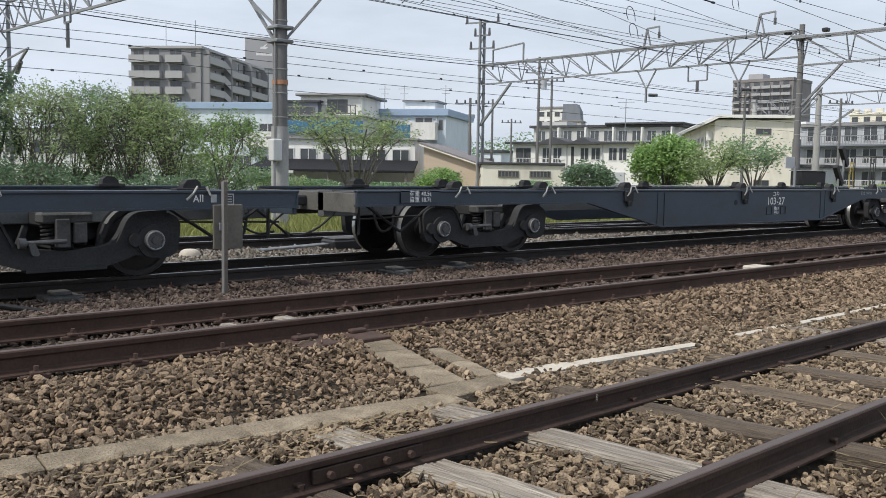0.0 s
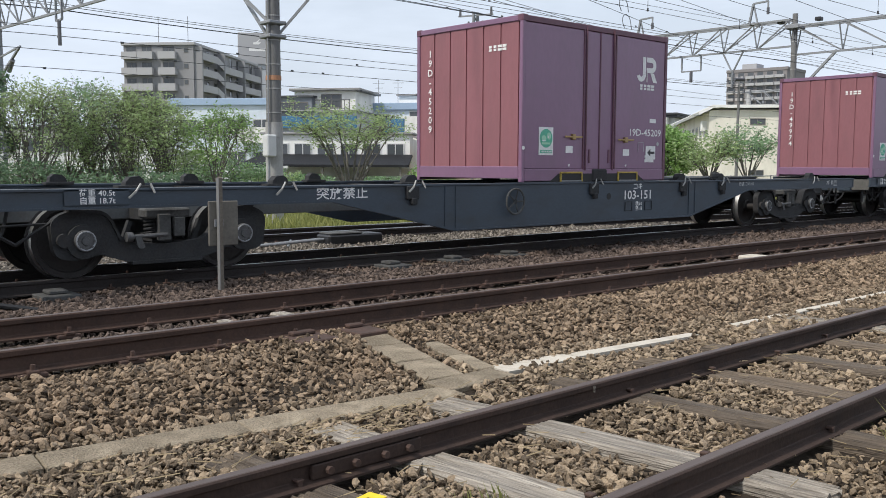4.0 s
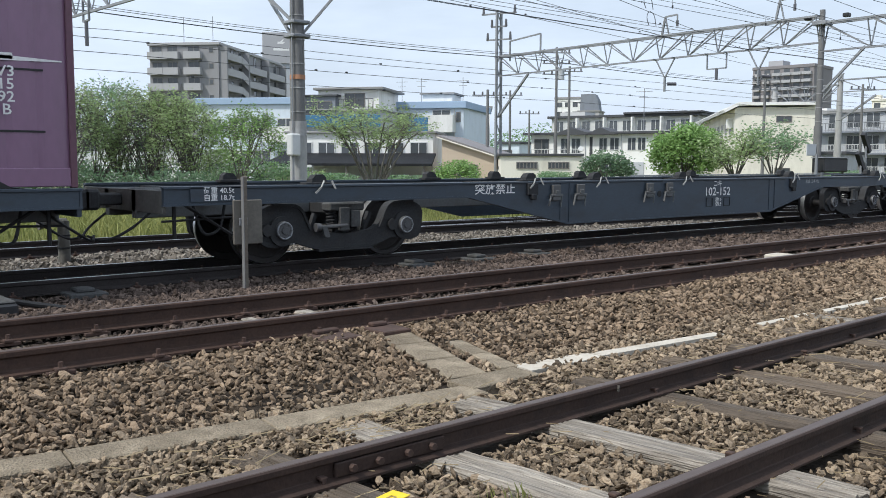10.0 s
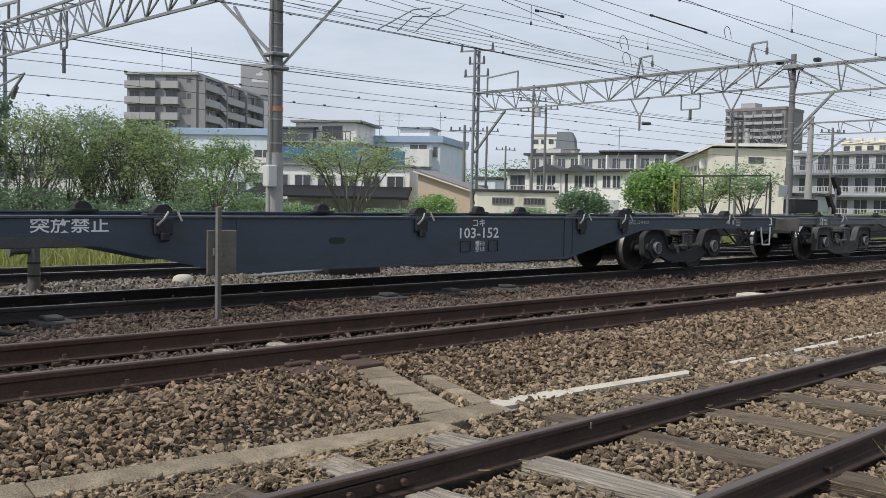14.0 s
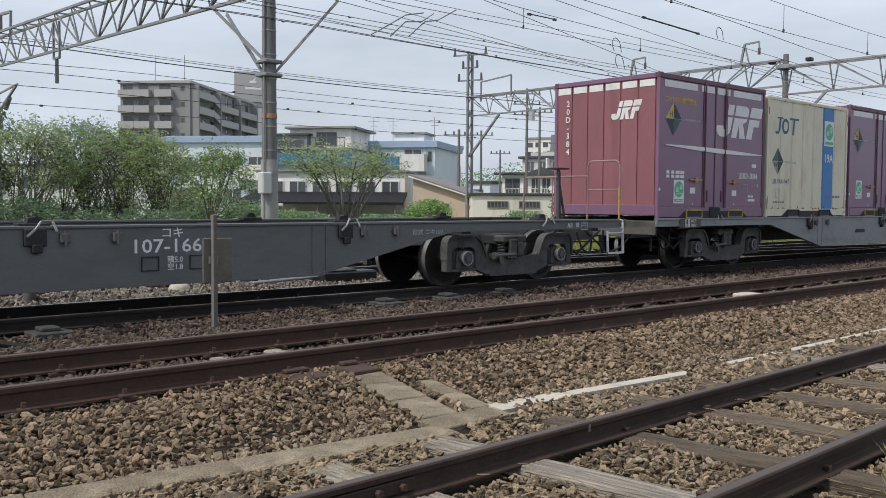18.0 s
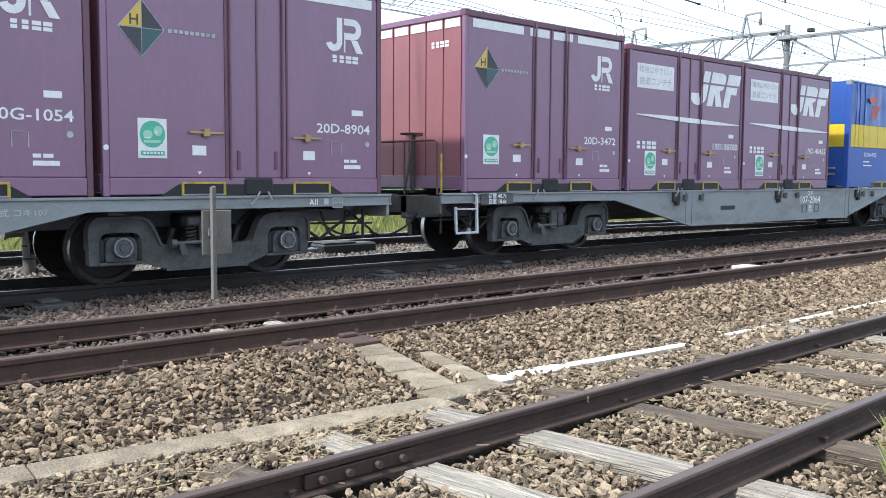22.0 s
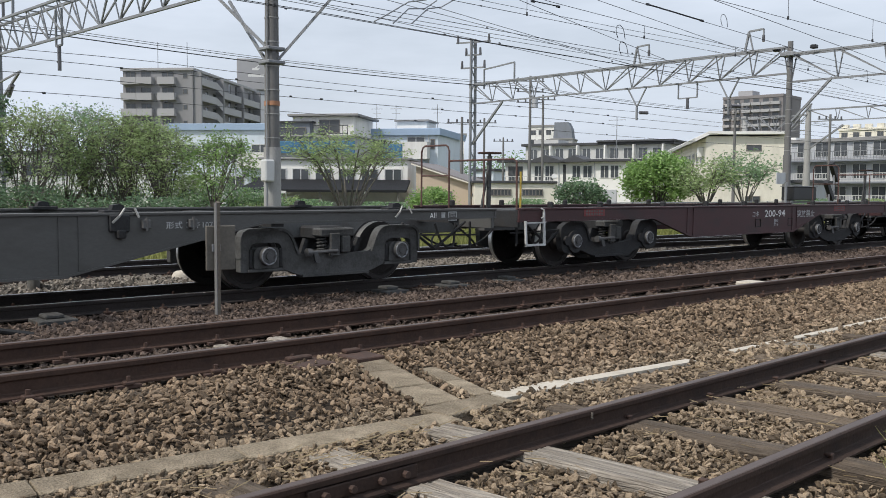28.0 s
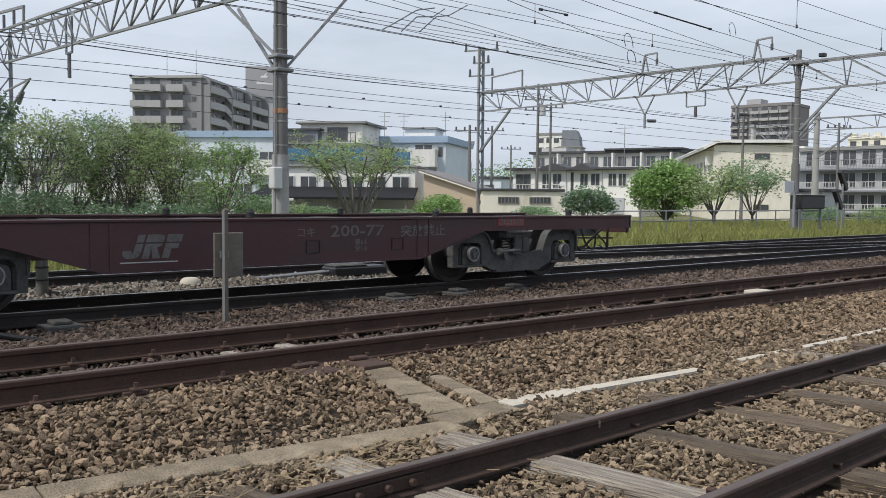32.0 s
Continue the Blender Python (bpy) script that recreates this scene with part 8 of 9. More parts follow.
for fl in range(3):
    z = 0.1 + 2.4 * fl
    for i in range(7):
        window(b, 0.8 + i * (L - 1.2) / 7, z + 0.35, 1.6, 1.6, 0, "frame_w")
    if fl < 3:
        balcony(b, 0.0, z, L, 1.1, M["wall_slate"], M["frame_w"] if fl < 2 else M["steel"], h=0.95)
part("stair_tower", G().box(-1.4, 0.2, 0.5, 5, -0.4, 7.6), M["wall_white"], b)
b, L = house(polar(65.3, 230), polar(71.0, 222), 10, 15.6, M["wall_cream"], M["wall_cream"], "distant cream block with a saw-toothed roof edge", "apartment_building", "apartment block", parapet=0.5)
for i in range(9):
    part("roof_tooth", G().box(0.4 + i * L / 9, 0.4 + i * L / 9 + L / 16, 0, 1, 16.1, 17.0), M["wall_cream"], b)
    for z in (11.5, 13.9):
        window(b, 0.5 + i * L / 9, z, 1.4, 1.3, 0, "frame_d")
# low houses in the gap and the wooded rise behind them
for az0, az1, d, h, wall, roof in ((43.7, 45.0, 110, 3.6, "wall_blue", "roof_dark"), (44.6, 46.6, 140, 4.2, "wall_white", "roof_grey"), (29.0, 33.0, 120, 5.6, "wall_white", "roof_dark"), (52.5, 57.5, 150, 6.2, "wall_white", "roof_grey"), (14.0, 24.0, 90, 4.2, "wall_white", "roof_dark"), (62.0, 64.0, 95, 2.2, "wall_grey", "roof_dark")):
    b, L = house(polar(az0, d), polar(az1, d * 0.99), 7, h, M[wall], M[roof], "small pale house behind the railway", parapet=0.3)
    for i in range(max(1, int(L / 2.4))):
        window(b, 0.4 + 2.3 * i, h - 1.9, 1.4, 1.2, 0, "frame_d")

# fence along the grass
fence = thing("fence", pose(0, 23.5, -0.4), "weathered steel pipe fence along the grass", "fence", kind="structure")
for i in range(38):
    x = 30 + 1.9 * i
    part("post", G().cyl((x, 0, 0), (x, 0, 1.22), 0.035, n=8), M["steel"], fence)
for z in (1.18, 0.74):
    part("rail", G().cyl((30, 0, z), (100, 0, z), 0.025, n=8), M["steel"], fence)

# relay cabinet on a stand beside the mast
cab = thing("relay_cabinet", pose(39.7, 20.0, -0.4), "black relay cabinet on a grey steel stand", "cabinet")
part("case", G().box(-1.1, 1.05, -0.3, 0.3, 1.32, 1.93, 0.04), M["box_black"], cab)
part("lid", G().box(-1.14, 1.09, -0.34, 0.34, 1.93, 1.97, 0.012), M["steel"], cab)
for lx, top in ((-1.55, 2.12), (-1.0, 1.32), (0.9, 1.32)):
    part("leg", G().box(lx - 0.05, lx + 0.05, -0.2, -0.1, 0, top, 0.008), M["steel"], cab)
part("crossbar", G().box(-1.5, 0.85, -0.095, -0.03, 1.2, 1.28, 0.008), M["steel"], cab)

# dark leaning signal stubs and a small signal mast by the fence
for x, y, z in ((43.1, 20.0, 2.6), (42.1, 19.75, 1.7)):
    sgl = thing("railway_signal", pose(x, y, -0.4), "dark tilted signal box on a grey post", "signal", "signals by the fence")
    part("post", G().cyl((0, 0, 0), (0, 0, z), 0.05, n=8), M["steel"], sgl)
    part("box", G().bar((-0.35, 0, z + 0.5), (0.3, 0, z - 0.35), 0.2, 0.22), M["box_black"], sgl)
# parked white cars under the trees
for az, d, rot in ((29.6, 47, 10), (25.6, 46, 0), (22.4, 46, 5)):
    x, y = polar(az, d)
    car = thing("car", pose(x, y, -0.4, 0, 0, rot), "white parked compact car behind the bushes", "car", "parked cars")
    part("body", G().prism_y([(-1.9, 0.3), (1.9, 0.3), (1.95, 0.75), (1.2, 0.95), (0.75, 1.45), (-1.4, 1.5), (-1.9, 0.95)], -0.8, 0.8), M["car_white"], car)
    part("side_glass", G().prism_y([(-1.6, 0.98), (0.95, 0.98), (0.65, 1.38), (-1.35, 1.42)], -0.815, -0.79), M["glass"], car)
    for wx in (-1.2, 1.25):
        for wy in (-0.72, 0.72):
            wh = part("wheel", G().cyl((wx, wy - 0.1, 0.3), (wx, wy + 0.1, 0.3), 0.3, n=16), M["rubber"], car)


# ---------------------------------------------------------------- trees and grass
def leaves(points, size, rng, flat_z=0.5):
    """Many small folded leaves at the given points, as one list of vertices and faces."""
    n = len(points)
    a = rng.normal(size=(n, 3))
    a[:, 2] *= flat_z
    a /= np.linalg.norm(a, axis=1)[:, None]
    b = rng.normal(size=(n, 3))
    b -= a * (a * b).sum(1)[:, None]
    b /= np.linalg.norm(b, axis=1)[:, None]
    c = np.cross(a, b)
    s = size * rng.uniform(0.6, 1.3, size=(n, 1))
    p = points
    v = np.stack([p - a * s, p + b * s * 0.45 + c * s * 0.12, p + a * s, p - b * s * 0.45 + c * s * 0.12], 1).reshape(-1, 3)
    f = np.arange(4 * n).reshape(-1, 4)
    return v, f


def fast_mesh(name, v, f, mat):
    me = bpy.data.meshes.new(name)
    v = np.asarray(v, dtype=np.float32)
    f = np.asarray(f, dtype=np.int32)
    k = f.shape[1]
    me.vertices.add(len(v))
    me.vertices.foreach_set("co", v.ravel())
    me.loops.add(f.size)
    me.loops.foreach_set("vertex_index", f.ravel())
    me.polygons.add(len(f))
    me.polygons.foreach_set("loop_start", np.arange(0, f.size, k, dtype=np.int32))
    me.polygons.foreach_set("loop_total", np.full(len(f), k, dtype=np.int32))
    me.materials.append(mat)
    me.polygons.foreach_set("use_smooth", np.zeros(len(f), dtype=bool))
    me.update(calc_edges=True)
    me.validate()
    return me


def tree(az, d, h, spread, crown0, count, leaf, size, label, seed, limbs=7, fill=0.14, blossom=0, name="tree", stems=1):
    """Tapered stems, curved limbs and twigs inside an uneven rounded crown, with small leaves along the twigs."""
    rng = np.random.default_rng(seed)
    rnd = random.Random(seed)
    x, y = polar(az, d)
    t = thing(name, pose(x, y, -0.4), label, name, "trees along the railway")
    g = G()
    low = crown0 * 0.6
    mid_z, rz = (low + h) / 2, (h - low) / 2
    wave = [(rnd.uniform(0, 6.28), rnd.uniform(0.05, 0.16), rnd.choice((2, 3, 4, 5))) for _ in range(4)]

    def envelope(u):
        """Point at a share u = (x, y, z) of the crown, its outline bulging unevenly."""
        a = math.atan2(u[1], u[0])
        e = math.asin(max(-1, min(1, u[2] / max(1e-6, math.sqrt(u[0] ** 2 + u[1] ** 2 + u[2] ** 2)))))
        k = 0.92 + sum(w * math.sin(n * (a + e) + p + 2 * e) for p, w, n in wave) * 0.6
        return Vector((u[0] * spread * k, u[1] * spread * k, mid_z + u[2] * rz * min(1.0, k)))

    def curve(p, q, r0, r1, sides, lift):
        m = (p + q) / 2 + Vector((rnd.uniform(-1, 1), rnd.uniform(-1, 1), 0)) * (q - p).length * 0.10 + Vector((0, 0, lift * (q - p).length))
        last = p
        for i in (1, 2, 3):
            s = i / 3
            c = p * (1 - s) ** 2 + m * 2 * s * (1 - s) + q * s * s
            g.cyl(last, c, r0 + (r1 - r0) * (i - 1) / 3, r0 + (r1 - r0) * s, sides, False)
            last = c

    A, B = [], []
    for s in range(stems):
        base = Vector((rnd.uniform(-0.3, 0.3) * spread * (stems > 1), rnd.uniform(-0.3, 0.3) * (stems > 1), 0))
        top = base * 1.2 + Vector((rnd.uniform(-0.1, 0.1), rnd.uniform(-0.1, 0.1), crown0))
        r = (0.026 if stems < 2 else 0.019) * h / stems ** 0.5
        g.cyl(base, top, r * 1.25, r, 7, False)
        for i in range(limbs):
            a = 2 * math.pi * (i + rnd.random() * 0.8) / limbs
            e = rnd.uniform(-0.35, 1.3)
            u = Vector((math.cos(a) * math.cos(e), math.sin(a) * math.cos(e), math.sin(e)))
            p1 = envelope(u * rnd.uniform(0.40, 0.6))
            curve(top, p1, r * 0.55, r * 0.28, 5, -0.10)
            for _ in range(5):
                u2 = (u + Vector((rnd.gauss(0, 0.5), rnd.gauss(0, 0.5), rnd.gauss(0.05, 0.5)))).normalized()
                p2 = envelope(u2 * rnd.uniform(0.66, 0.92))
                curve(p1, p2, r * 0.26, r * 0.12, 4, 0.05)
                A.append(p1.lerp(p2, 0.4))
                B.append(p2)
                for _ in range(4):
                    u3 = (u2 + Vector((rnd.gauss(0, 0.24), rnd.gauss(0, 0.24), rnd.gauss(0, 0.24)))).normalized()
                    p3 = envelope(u3 * rnd.uniform(0.80, 1.0))
                    g.cyl(p2, p3, r * 0.11, r * 0.05, 3, False)
                    A.append(p2)
                    B.append(p3)
    part("trunk", g, M["bark"], t)
    A, B = np.array([tuple(p) for p in A]), np.array([tuple(p) for p in B])

    def along(n, k):
        i = rng.integers(0, len(A), n)
        s = rng.uniform(0.1, 1.05, (n, 1))
        p = A[i] + (B[i] - A[i]) * s + rng.normal(size=(n, 3)) * fill * k * np.array([1, 1, 0.75])
        p[:, 2] = np.clip(p[:, 2], 0.1, h * 1.01)
        return p

    v, f = leaves(along(count, 1.0), size, rng)
    link("crown", fast_mesh("crown", v, f, M[leaf]), t)
    if blossom:
        v, f = leaves(along(blossom, 0.8), size * 0.9, rng)
        link("blossom", fast_mesh("blossom", v, f, M["blossom"]), t, None, "white blossom clusters")
    return t


def fan_tree(az, d, h, spread, count, leaf, size, label, seed, limbs=9, trunk=0.5, layer=0.35, thick=0.05, low=0.78):
    """A short trunk whose bare limbs fan out to a broad, thin, flat-topped crown."""
    rng = np.random.default_rng(seed)
    rnd = random.Random(seed)
    x, y = polar(az, d)
    t = thing("tree", pose(x, y, -0.4), label, "tree", "trees along the railway")
    g = G()
    g.tube([(0, 0, 0), (0.03, 0.0, trunk * 0.5), (0, 0.02, trunk)], thick * 1.3, 7)
    A, B = [], []
    for i in range(limbs):
        a = 2 * math.pi * (i + rnd.random() * 0.7) / limbs
        reach = spread * rnd.uniform(0.55, 1.0)
        tip = Vector((math.cos(a) * reach, math.sin(a) * reach * 0.8, h * rnd.uniform(low, 1.0) - 0.10 * reach))
        knee = Vector((math.cos(a) * reach * 0.42, math.sin(a) * reach * 0.34, trunk + (tip.z - trunk) * rnd.uniform(0.42, 0.56)))
        g.tube([(0, 0, trunk * 0.8), tuple(knee * 0.5 + Vector((0, 0, trunk * 0.32))), tuple(knee)], thick * 0.62, 5)
        g.tube([tuple(knee), tuple(knee.lerp(tip, 0.5) + Vector((0, 0, 0.06 * h))), tuple(tip)], thick * 0.36, 5)
        for _ in range(6):
            p = knee.lerp(tip, rnd.uniform(0.1, 0.85)) + Vector((0, 0, 0.03 * h))
            q = p + Vector((rnd.gauss(0, 0.30) * spread * 0.8, rnd.gauss(0, 0.25) * spread * 0.8, rnd.uniform(0.04, 0.22) * h))
            q.z = min(q.z, h)
            g.tube([tuple(p), tuple(p.lerp(q, 0.5) + Vector((0, 0, 0.02 * h))), tuple(q)], thick * 0.17, 4)
            A.append(p)
            B.append(q)
            for _ in range(3):
                r = q + Vector((rnd.gauss(0, 0.16) * spread, rnd.gauss(0, 0.14) * spread, rnd.uniform(-0.05, 0.10) * h))
                g.cyl(q, r, thick * 0.12, thick * 0.06, 3, False)
                A.append(q)
                B.append(r)
    part("trunk", g, M["bark"], t)
    A, B = np.array([tuple(p) for p in A]), np.array([tuple(p) for p in B])
    i = rng.integers(0, len(A), count)
    u = rng.uniform(0.35, 1.1, (count, 1))
    p = A[i] + (B[i] - A[i]) * u + rng.normal(size=(count, 3)) * layer * np.array([0.55, 0.55, 0.28])
    v, f = leaves(p, size, rng, 0.35)
    link("crown", fast_mesh("crown", v, f, M[leaf]), t)
    return t


tree(12.4, 33, 4.9, 2.1, 0.8, 7500, "leaf_deep", 0.07, "dense dark green tree beside the railway", 1, 9, 0.18, stems=2)
tree(15.0, 34, 5.3, 1.3, 1.2, 4200, "leaf_deep", 0.07, "tall dark green tree with layered branches", 2, 8, 0.15, stems=1)
tree(17.8, 33, 4.6, 1.6, 0.9, 4000, "leaf_olive", 0.06, "olive spring tree with bare upper twigs", 3, 9, 0.15, 200, stems=3)
tree(20.3, 35, 4.9, 1.9, 0.8, 4200, "leaf_dark", 0.06, "thinly leaved tree with many upright branches", 4, 9, 0.15, 260, stems=4)
tree(22.3, 34, 4.5, 1.7, 0.7, 4800, "leaf_olive", 0.06, "olive spring tree with many stems", 5, 9, 0.15, stems=4)
tree(24.4, 34, 4.3, 1.6, 0.7, 5400, "leaf_olive", 0.06, "olive spring tree with many stems", 6, 9, 0.15, stems=4)
tree(28.3, 33, 3.9, 1.3, 0.8, 3400, "leaf_bright", 0.055, "small fresh green tree with slender stems", 7, 8, 0.15, 260, stems=2)
fan_tree(35.9, 36, 3.75, 2.7, 4600, "leaf_olive", 0.06, "wide flat-topped tree with bare fanning branches", 8, 12, 0.3, 0.28, 0.075, 0.88)
tree(55.2, 58, 4.15, 2.2, 0.3, 11000, "leaf_bright", 0.12, "rounded dense fresh green tree", 9, 14, 0.26)
fan_tree(58.0, 56, 3.3, 1.7, 2000, "leaf_olive", 0.11, "spreading tree with thick forked limbs", 10, 11, 0.9, 0.75, 0.085, 0.5)
fan_tree(60.2, 58, 4.0, 2.2, 1500, "leaf_dark", 0.11, "sparse spreading tree with forked limbs", 11, 10, 0.9, 0.70, 0.06, 0.55)
tree(50.4, 52, 2.4, 1.6, 0.4, 3000, "leaf_deep", 0.10, "dark spreading bush by a shed", 12, 8, 0.20, name="bush")
tree(41.2, 44, 1.8, 1.3, 0.2, 3000, "leaf_bright", 0.08, "low bright green bush", 13, 9, 0.18, name="bush")
for i, (az, d, h, k) in enumerate(((26.6, 38, 2.3, 500), (27.8, 37, 2.0, 300), (30.0, 38, 1.7, 200), (31.6, 40, 1.4, 0), (33.2, 40, 1.2, 0), (38.2, 41, 1.1, 0), (17.0, 31, 2.1, 0), (21.5, 31, 1.7, 150), (24.0, 31, 1.6, 200), (13.8, 30, 2.5, 0), (47.2, 50, 1.2, 0), (64.0, 60, 1.3, 0), (67.0, 62, 1.3, 0), (12.0, 37, 2.4, 0), (15.0, 38, 2.2, 0), (18.4, 38, 2.0, 0), (20.6, 38, 1.9, 100), (22.8, 39, 2.0, 150), (25.0, 38, 1.9, 300))):
    tree(az, d, h * (0.85 if az < 26 else 1), 1.5, 0.25, 1500 if az < 26 else 2000, ("leaf_dark" if i % 3 else "leaf_olive") if az > 26 else "leaf_deep", 0.07, "low leafy bush under the trees", 30 + i, 6, 0.18, k, name="bush")
# wooded rise far off
rng = np.random.default_rng(77)
for k, (az, d, h) in enumerate(((43.9, 330, 12.5), (45.2, 340, 14.5), (46.7, 335, 16.5), (55.2, 360, 10.0), (56.5, 360, 11.0))):
    x, y = polar(az, d)
    u = rng.normal(size=(2600, 3)) * np.array([5.5, 4.0, 0.28 * h])
    u[:, 2] = np.abs(u[:, 2]) * 1.4
    u[:, 2] = np.minimum(u[:, 2], h - 0.03 * u[:, 0] ** 2)
    v, f = leaves(u, 0.55, rng)
    tagged(link("distant_wood", fast_mesh("distant_wood", v, f, M["leaf_dark"]), None, pose(x, y, -0.4)), "dark green wood on a far rise", "woods", "distant woods", "stuff")

# tall grass between the track and the fence
rng = np.random.default_rng(5)


def blades(n, x0, x1, y0, y1, h0, h1, w, rng, lean=0.35, ground=None):
    x = rng.uniform(x0, x1, n)
    y = rng.uniform(y0, y1, n)
    z = np.interp(y, [p[0] for p in PROFILE], [p[1] for p in PROFILE]) if ground is None else np.full(n, ground)
    h = rng.uniform(h0, h1, n)
    a = rng.uniform(0, 6.28, n)
    dx, dy = np.cos(a) * w / 2, np.sin(a) * w / 2
    lx, ly = rng.normal(size=n) * lean * h, rng.normal(size=n) * lean * h
    mx, my, mz = x + lx * 0.35, y + ly * 0.35, z + h * 0.6
    v = np.stack([np.stack(c, 1) for c in ((x - dx, y - dy, z), (x + dx, y + dy, z), (mx + dx * 0.8, my + dy * 0.8, mz), (x + lx, y + ly, z + h), (mx - dx * 0.8, my - dy * 0.8, mz))], 1).reshape(-1, 3)
    return v, np.arange(5 * n).reshape(-1, 5)


V, F, k = [], [], 0
for n, x0, x1, y0, y1, h0, h1, w in ((26000, 3, 45, 17.7, 26, 0.15, 0.5, 0.03), (26000, 20, 90, 17.7, 30, 0.2, 0.62, 0.045), (7000, 4, 50, 26, 34, 0.2, 0.6, 0.05)):
    v, f = blades(n, x0, x1, y0, y1, h0, h1, w, rng)
    V.append(v)
    F.append(f + k)
    k += len(v)
tagged(link("tall_grass", fast_mesh("tall_grass", np.concatenate(V), np.concatenate(F), M["grass"])), "tall yellow-green spring grass along the track", "grass", kind="stuff")

# weeds by the siding
for i, (x, y, h, n, mat) in enumerate(((2.46, 2.50, 0.15, 14, "grass"), (4.1, 1.50, 0.26, 60, "grass"), (4.3, 1.52, 0.34, 110, "grass"), (4.6, 1.66, 0.24, 70, "grass"))):
    v, f = blades(n * 2, x - 0.10, x + 0.10, y - 0.08, y + 0.08, h * 0.3, h, 0.007, np.random.default_rng(90 + i), 0.3, -0.12)
    tagged(link("weed", fast_mesh("weed", v, f, M[mat])), "wispy weed growing between ballast stones", "weed", "weeds", "stuff")
# dry straw lying on the stones
rng = np.random.default_rng(15)
n = 620
x = np.concatenate([rng.normal(2.3, 0.6, n // 9), rng.uniform(1, 9, n - n // 9)])
y = np.concatenate([rng.normal(3.65, 0.12, n // 9), rng.uniform(1.7, 3.85, n - n // 9)])
a = np.concatenate([rng.normal(0, 0.7, n // 9), rng.uniform(0, 6.28, n - n // 9)])
l = np.concatenate([rng.uniform(0.05, 0.17, n // 9), rng.uniform(0.03, 0.12, n - n // 9)])
dx, dy = np.cos(a) * l, np.sin(a) * l
z = rng.uniform(-0.085, -0.045, n)
w = 0.0018
v = np.stack([np.stack([x, y - w, z], 1), np.stack([x + dx, y + dy - w, z + 0.015], 1), np.stack([x + dx, y + dy + w, z + 0.018], 1), np.stack([x, y + w, z + 0.004], 1)], 1).reshape(-1, 3)
tagged(link("dry_straw", fast_mesh("dry_straw", v, np.arange(4 * n).reshape(-1, 4), M["straw"])), "dry straw scattered over the ballast", "straw", kind="stuff")


# ---------------------------------------------------------------- ballast stones
GOLD = (1 + 5 ** 0.5) / 2
ROCK_V = np.array([(-1, GOLD, 0), (1, GOLD, 0), (-1, -GOLD, 0), (1, -GOLD, 0), (0, -1, GOLD), (0, 1, GOLD), (0, -1, -GOLD), (0, 1, -GOLD), (GOLD, 0, -1), (GOLD, 0, 1), (-GOLD, 0, -1), (-GOLD, 0, 1)]) / math.hypot(1, GOLD)
ROCK_F = np.array([(0, 11, 5), (0, 5, 1), (0, 1, 7), (0, 7, 10), (0, 10, 11), (1, 5, 9), (5, 11, 4), (11, 10, 2), (10, 7, 6), (7, 1, 8), (3, 9, 4), (3, 4, 2), (3, 2, 6), (3, 6, 8), (3, 8, 9), (4, 9, 5), (2, 4, 11), (6, 2, 10), (8, 6, 7), (9, 8, 1)])
CHUNK_V = np.array([(-1, -1, -1), (1, -1, -1), (1, 1, -1), (-1, 1, -1), (-1, -1, 1), (1, -1, 1), (1, 1, 1), (-1, 1, 1)]) * 0.66
CHUNK_F = np.array([(0, 2, 1), (0, 3, 2), (4, 5, 6), (4, 6, 7), (0, 1, 5), (0, 5, 4), (1, 2, 6), (1, 6, 5), (2, 3, 7), (2, 7, 6), (3, 0, 4), (3, 4, 7)])


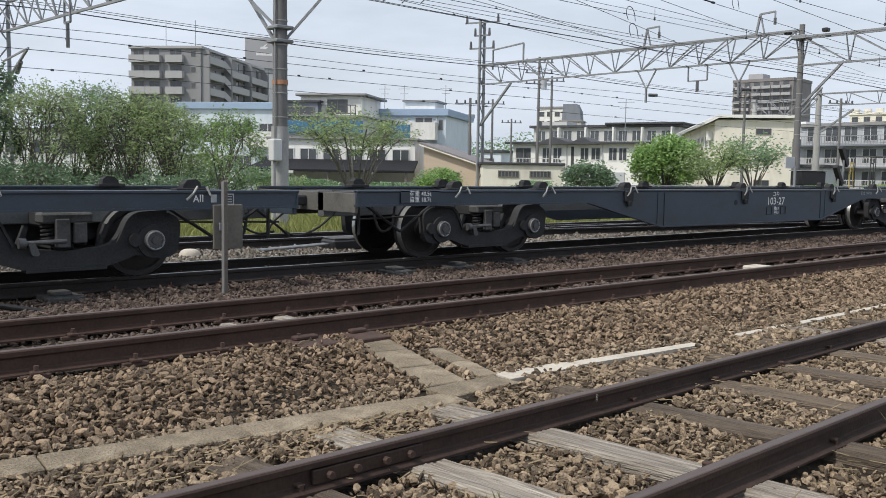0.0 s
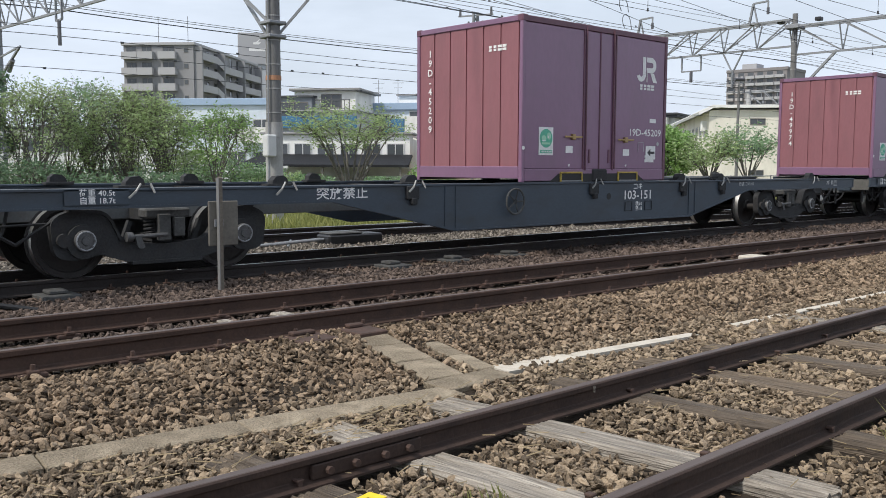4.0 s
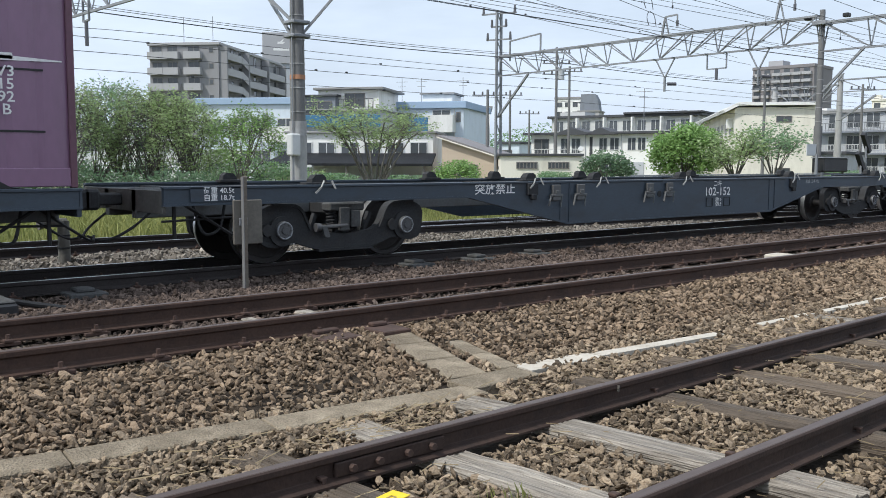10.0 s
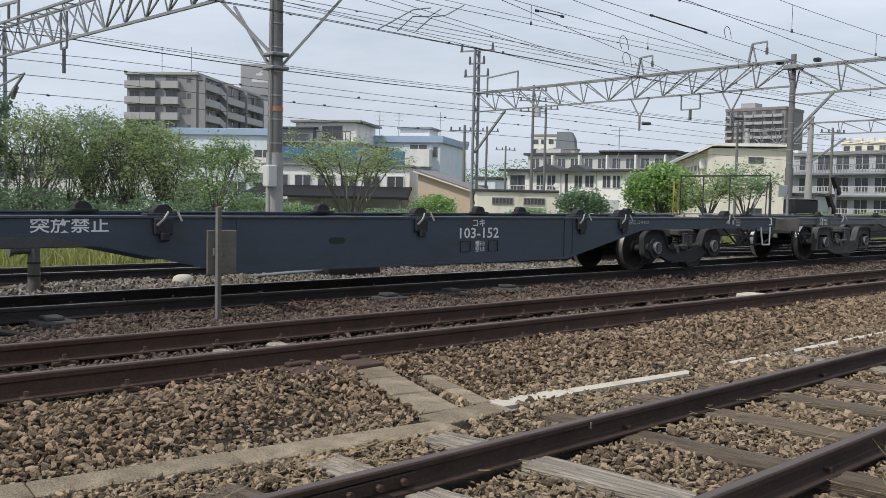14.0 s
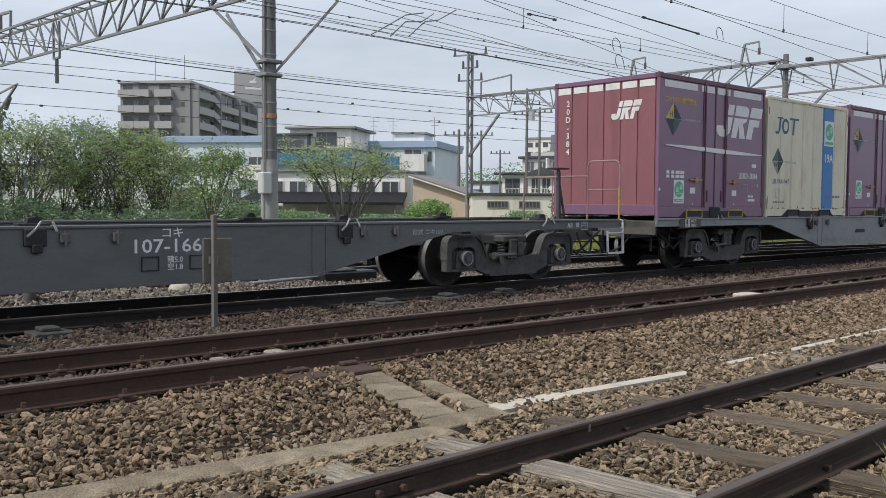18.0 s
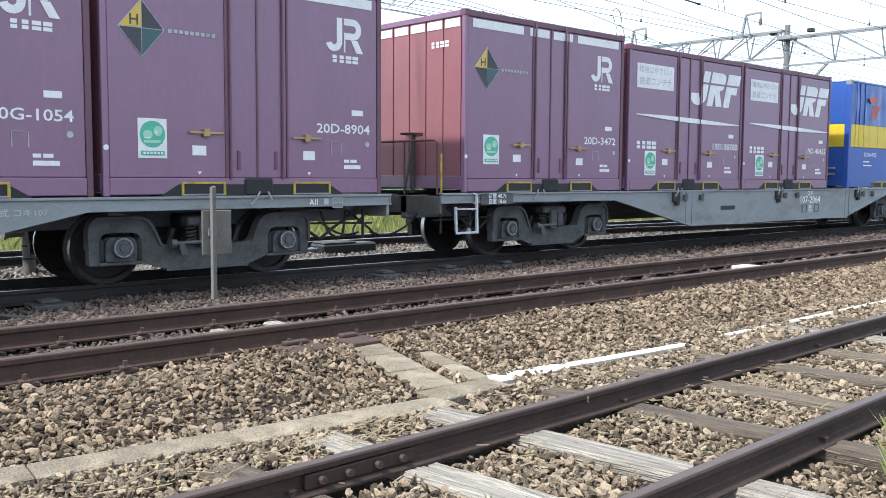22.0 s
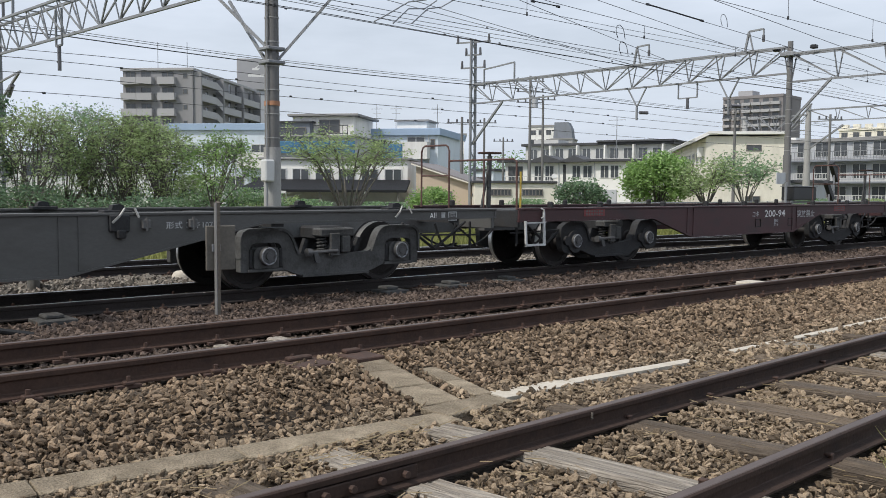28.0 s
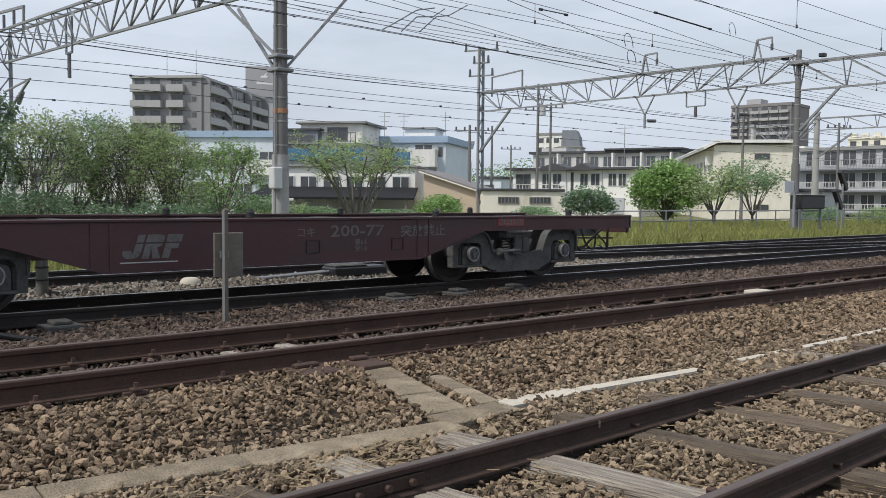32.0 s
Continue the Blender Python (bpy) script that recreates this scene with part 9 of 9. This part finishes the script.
def stones(name, x0, x1, y0, y1, size, mat, label, seed, lift=0.0, near=True, layers=2, gaps=(), strips=()):
    """Broken stones laid in loose layers on the ground, as one mesh; the near ones are many-sided."""
    rng = np.random.default_rng(seed)
    base, tri = (ROCK_V, ROCK_F) if near else (CHUNK_V, CHUNK_F)
    X, Y, Z = [], [], []
    for k in range(layers):
        step = size * (1.84 if k == 0 else 2.05)
        nx, ny = int((x1 - x0) / step), int((y1 - y0) / step)
        gx, gy = np.meshgrid(np.arange(nx), np.arange(ny))
        gx, gy = gx.ravel().astype(float), gy.ravel().astype(float)
        gx += 0.5 * (gy % 2) + rng.uniform(-0.36, 0.36, len(gx))
        gy += rng.uniform(-0.36, 0.36, len(gx))
        keep = rng.uniform(0, 1, len(gx)) < (1.0 if k == 0 else 0.62)
        X.append((x0 + gx * step)[keep])
        Y.append((y0 + gy * step)[keep])
        Z.append(np.full(keep.sum(), k * size * 1.15 - size * 0.35) + rng.uniform(-0.45, 0.5, keep.sum()) * size)
    x, y, z = np.concatenate(X), np.concatenate(Y), np.concatenate(Z)
    keep = y < y1 + 0.02
    for ax0, ax1, ay0, ay1 in gaps:
        keep &= ~((x > ax0) & (x < ax1) & (y > ay0) & (y < ay1) & (z > -1))
    for sx, sy, ex, ey, w in strips:
        d = np.array([ex - sx, ey - sy])
        u = np.clip(((x - sx) * d[0] + (y - sy) * d[1]) / (d @ d), 0, 1)
        keep &= np.hypot(x - sx - u * d[0], y - sy - u * d[1]) > w * rng.uniform(0.85, 1.1, len(x))
    x, y, z = x[keep], y[keep], z[keep]
    n = len(x)
    z = z + np.interp(y, [p[0] for p in PROFILE], [p[1] for p in PROFILE]) + lift
    z += 0.010 * np.sin(x * 2.3 + y * 1.1) + 0.008 * np.sin(y * 4.7 - x * 1.3) + 0.012
    s = size * rng.lognormal(-0.04, 0.24, n)
    if near:
        shape = base[None] * (1.12 + rng.uniform(-0.34, 0.22, (n, len(base), 1))) + rng.uniform(-0.16, 0.16, (n, len(base), 3))
        # broken faces: every stone is cut off flat on several sides
        cut = rng.uniform(0.42, 0.80, (n, 1, 3))
        shape = np.minimum(shape, cut * np.array([1.15, 1.0, 0.9]))
        cut = rng.uniform(0.45, 0.95, (n, 1, 3))
        shape = np.maximum(shape, -cut)
    else:
        shape = base[None] * (1 + rng.uniform(-0.38, 0.2, (n, len(base), 1))) + rng.uniform(-0.2, 0.2, (n, len(base), 3))
    shape = shape * np.stack([rng.uniform(1.05, 1.85, n), rng.uniform(0.85, 1.25, n), rng.uniform(0.40, 0.74, n)], 1)[:, None, :]
    # most stones lie flat, turned any way round and tipped a little
    q = rng.normal(size=(n, 4)) * np.array([1.0, 0.48, 0.48, 1.0])
    q /= np.linalg.norm(q, axis=1)[:, None]
    w, a, b, c = q.T
    R = np.stack([1 - 2 * (b * b + c * c), 2 * (a * b - c * w), 2 * (a * c + b * w), 2 * (a * b + c * w), 1 - 2 * (a * a + c * c), 2 * (b * c - a * w), 2 * (a * c - b * w), 2 * (b * c + a * w), 1 - 2 * (a * a + b * b)], 1).reshape(n, 3, 3)
    v = np.einsum("nij,nkj->nki", R, shape) * s[:, None, None]
    v += np.stack([x, y, z], 1)[:, None, :]
    f = (tri[None] + len(base) * np.arange(n)[:, None, None]).reshape(-1, 3)
    return tagged(link(name, fast_mesh(name, v.reshape(-1, 3), f, mat)), label, "ballast", kind="stuff")


sleeper_gaps = [(x - 0.115, x + 0.125, 1.45, 3.58 if not p else 3.74) for x, p in SLEEPERS if x < 10]
rail_lines = [(-2, 2.49 + d - 0.044, 30, 2.49 + d + 0.66, 0.07) for d in (-HALF, HALF)]
line_gap = [(4.2, 4.15, 6.3, 4.03, 0.07), (6.86, 4.02, 7.3, 4.02, 0.05), (7.95, 4.04, 24, 3.9, 0.045)]
PALE, BROWN, RUSTY = M["stone_light"], M["stone"], M["stone_rust"]
stones("ballast_siding", 0.7, 6.2, 1.3, 4.45, 0.0190, PALE, "pale tan broken ballast stones round the siding", 1, 0.004, True, 2, sleeper_gaps, TROUGHS + rail_lines + line_gap)
stones("ballast_siding_mid", 6.2, 11, 1.4, 4.45, 0.0210, PALE, "pale tan broken ballast stones round the siding", 2, 0.004, True, 2, sleeper_gaps, rail_lines + line_gap)
stones("ballast_siding_far", 11, 30, 1.4, 4.3, 0.034, PALE, "pale tan broken ballast stones along the siding", 12, -0.02, False, 2, (), rail_lines + line_gap)
stones("ballast_bank", 0.7, 7.5, 4.42, 5.72, 0.0208, BROWN, "brown broken ballast stones banked against the track", 3, 0.0, True, 2, (), TROUGHS)
stones("ballast_bank_mid", 7.5, 14, 4.2, 5.72, 0.0235, BROWN, "brown broken ballast stones banked against the track", 4, 0.0, True, 2, (), line_gap)
stones("ballast_bank_far", 14, 40, 4.0, 5.72, 0.034, BROWN, "brown broken ballast stones banked against the track", 14, -0.01, False, 2, (), line_gap)
stones("ballast_middle", 0.8, 9, 5.72, 6.85, 0.0235, RUSTY, "rust-brown ballast stones between the rails", 5, -0.03, True, 2)
stones("ballast_middle_far", 9, 40, 5.72, 6.85, 0.045, RUSTY, "rust-brown ballast stones between the rails", 15, -0.03, False, 1)
stones("ballast_between", 1.4, 11, 6.85, 10.1, 0.0245, RUSTY, "rust-brown ballast stones between two tracks", 6, -0.006, True, 2)
stones("ballast_between_far", 11, 40, 6.85, 10.1, 0.034, RUSTY, "rust-brown ballast stones between two tracks", 16, -0.01, False, 2)
stones("ballast_main", 1.8, 36, 10.1, 11.25, 0.042, RUSTY, "dark ballast stones between the rails", 7, -0.03, False, 1)
stones("ballast_far", 2.4, 44, 11.25, 16.6, 0.030, M["stone_grey"], "grey broken ballast stones round the far track", 8, -0.01, False, 2)
stones("ballast_path", -4.0, 12, -2.2, 1.42, 0.042, PALE, "pale tan broken ballast stones beside the siding", 21, -0.016, False, 1)
stones("ballast_path_side", -4.0, 0.72, 1.42, 5.3, 0.042, PALE, "pale tan broken ballast stones beside the siding", 22, -0.016, False, 1, sleeper_gaps, TROUGHS + [(-6, 2.49 + d - 0.13, 1, 2.49 + d + 0.02, 0.07) for d in (-HALF, HALF)])


# ---------------------------------------------------------------- movement
def motions():
    """The train rolls by at one speed, its wheels turning."""
    for ob, s, y, z in MOVING:
        walk(ob, [(t, pose(s - SPEED * t, y, z)) for t in (0.0, 8.0, 16.0, 24.0, 32.0)])
    step = 0.1
    turn = math.degrees(SPEED / 0.4105) * step
    for w, x in WHEELSETS:
        walk(w, [(i * step, pose(x, 0, 0.4075, 0, -(turn * i) % 360, 0)) for i in range(321)])


motions()
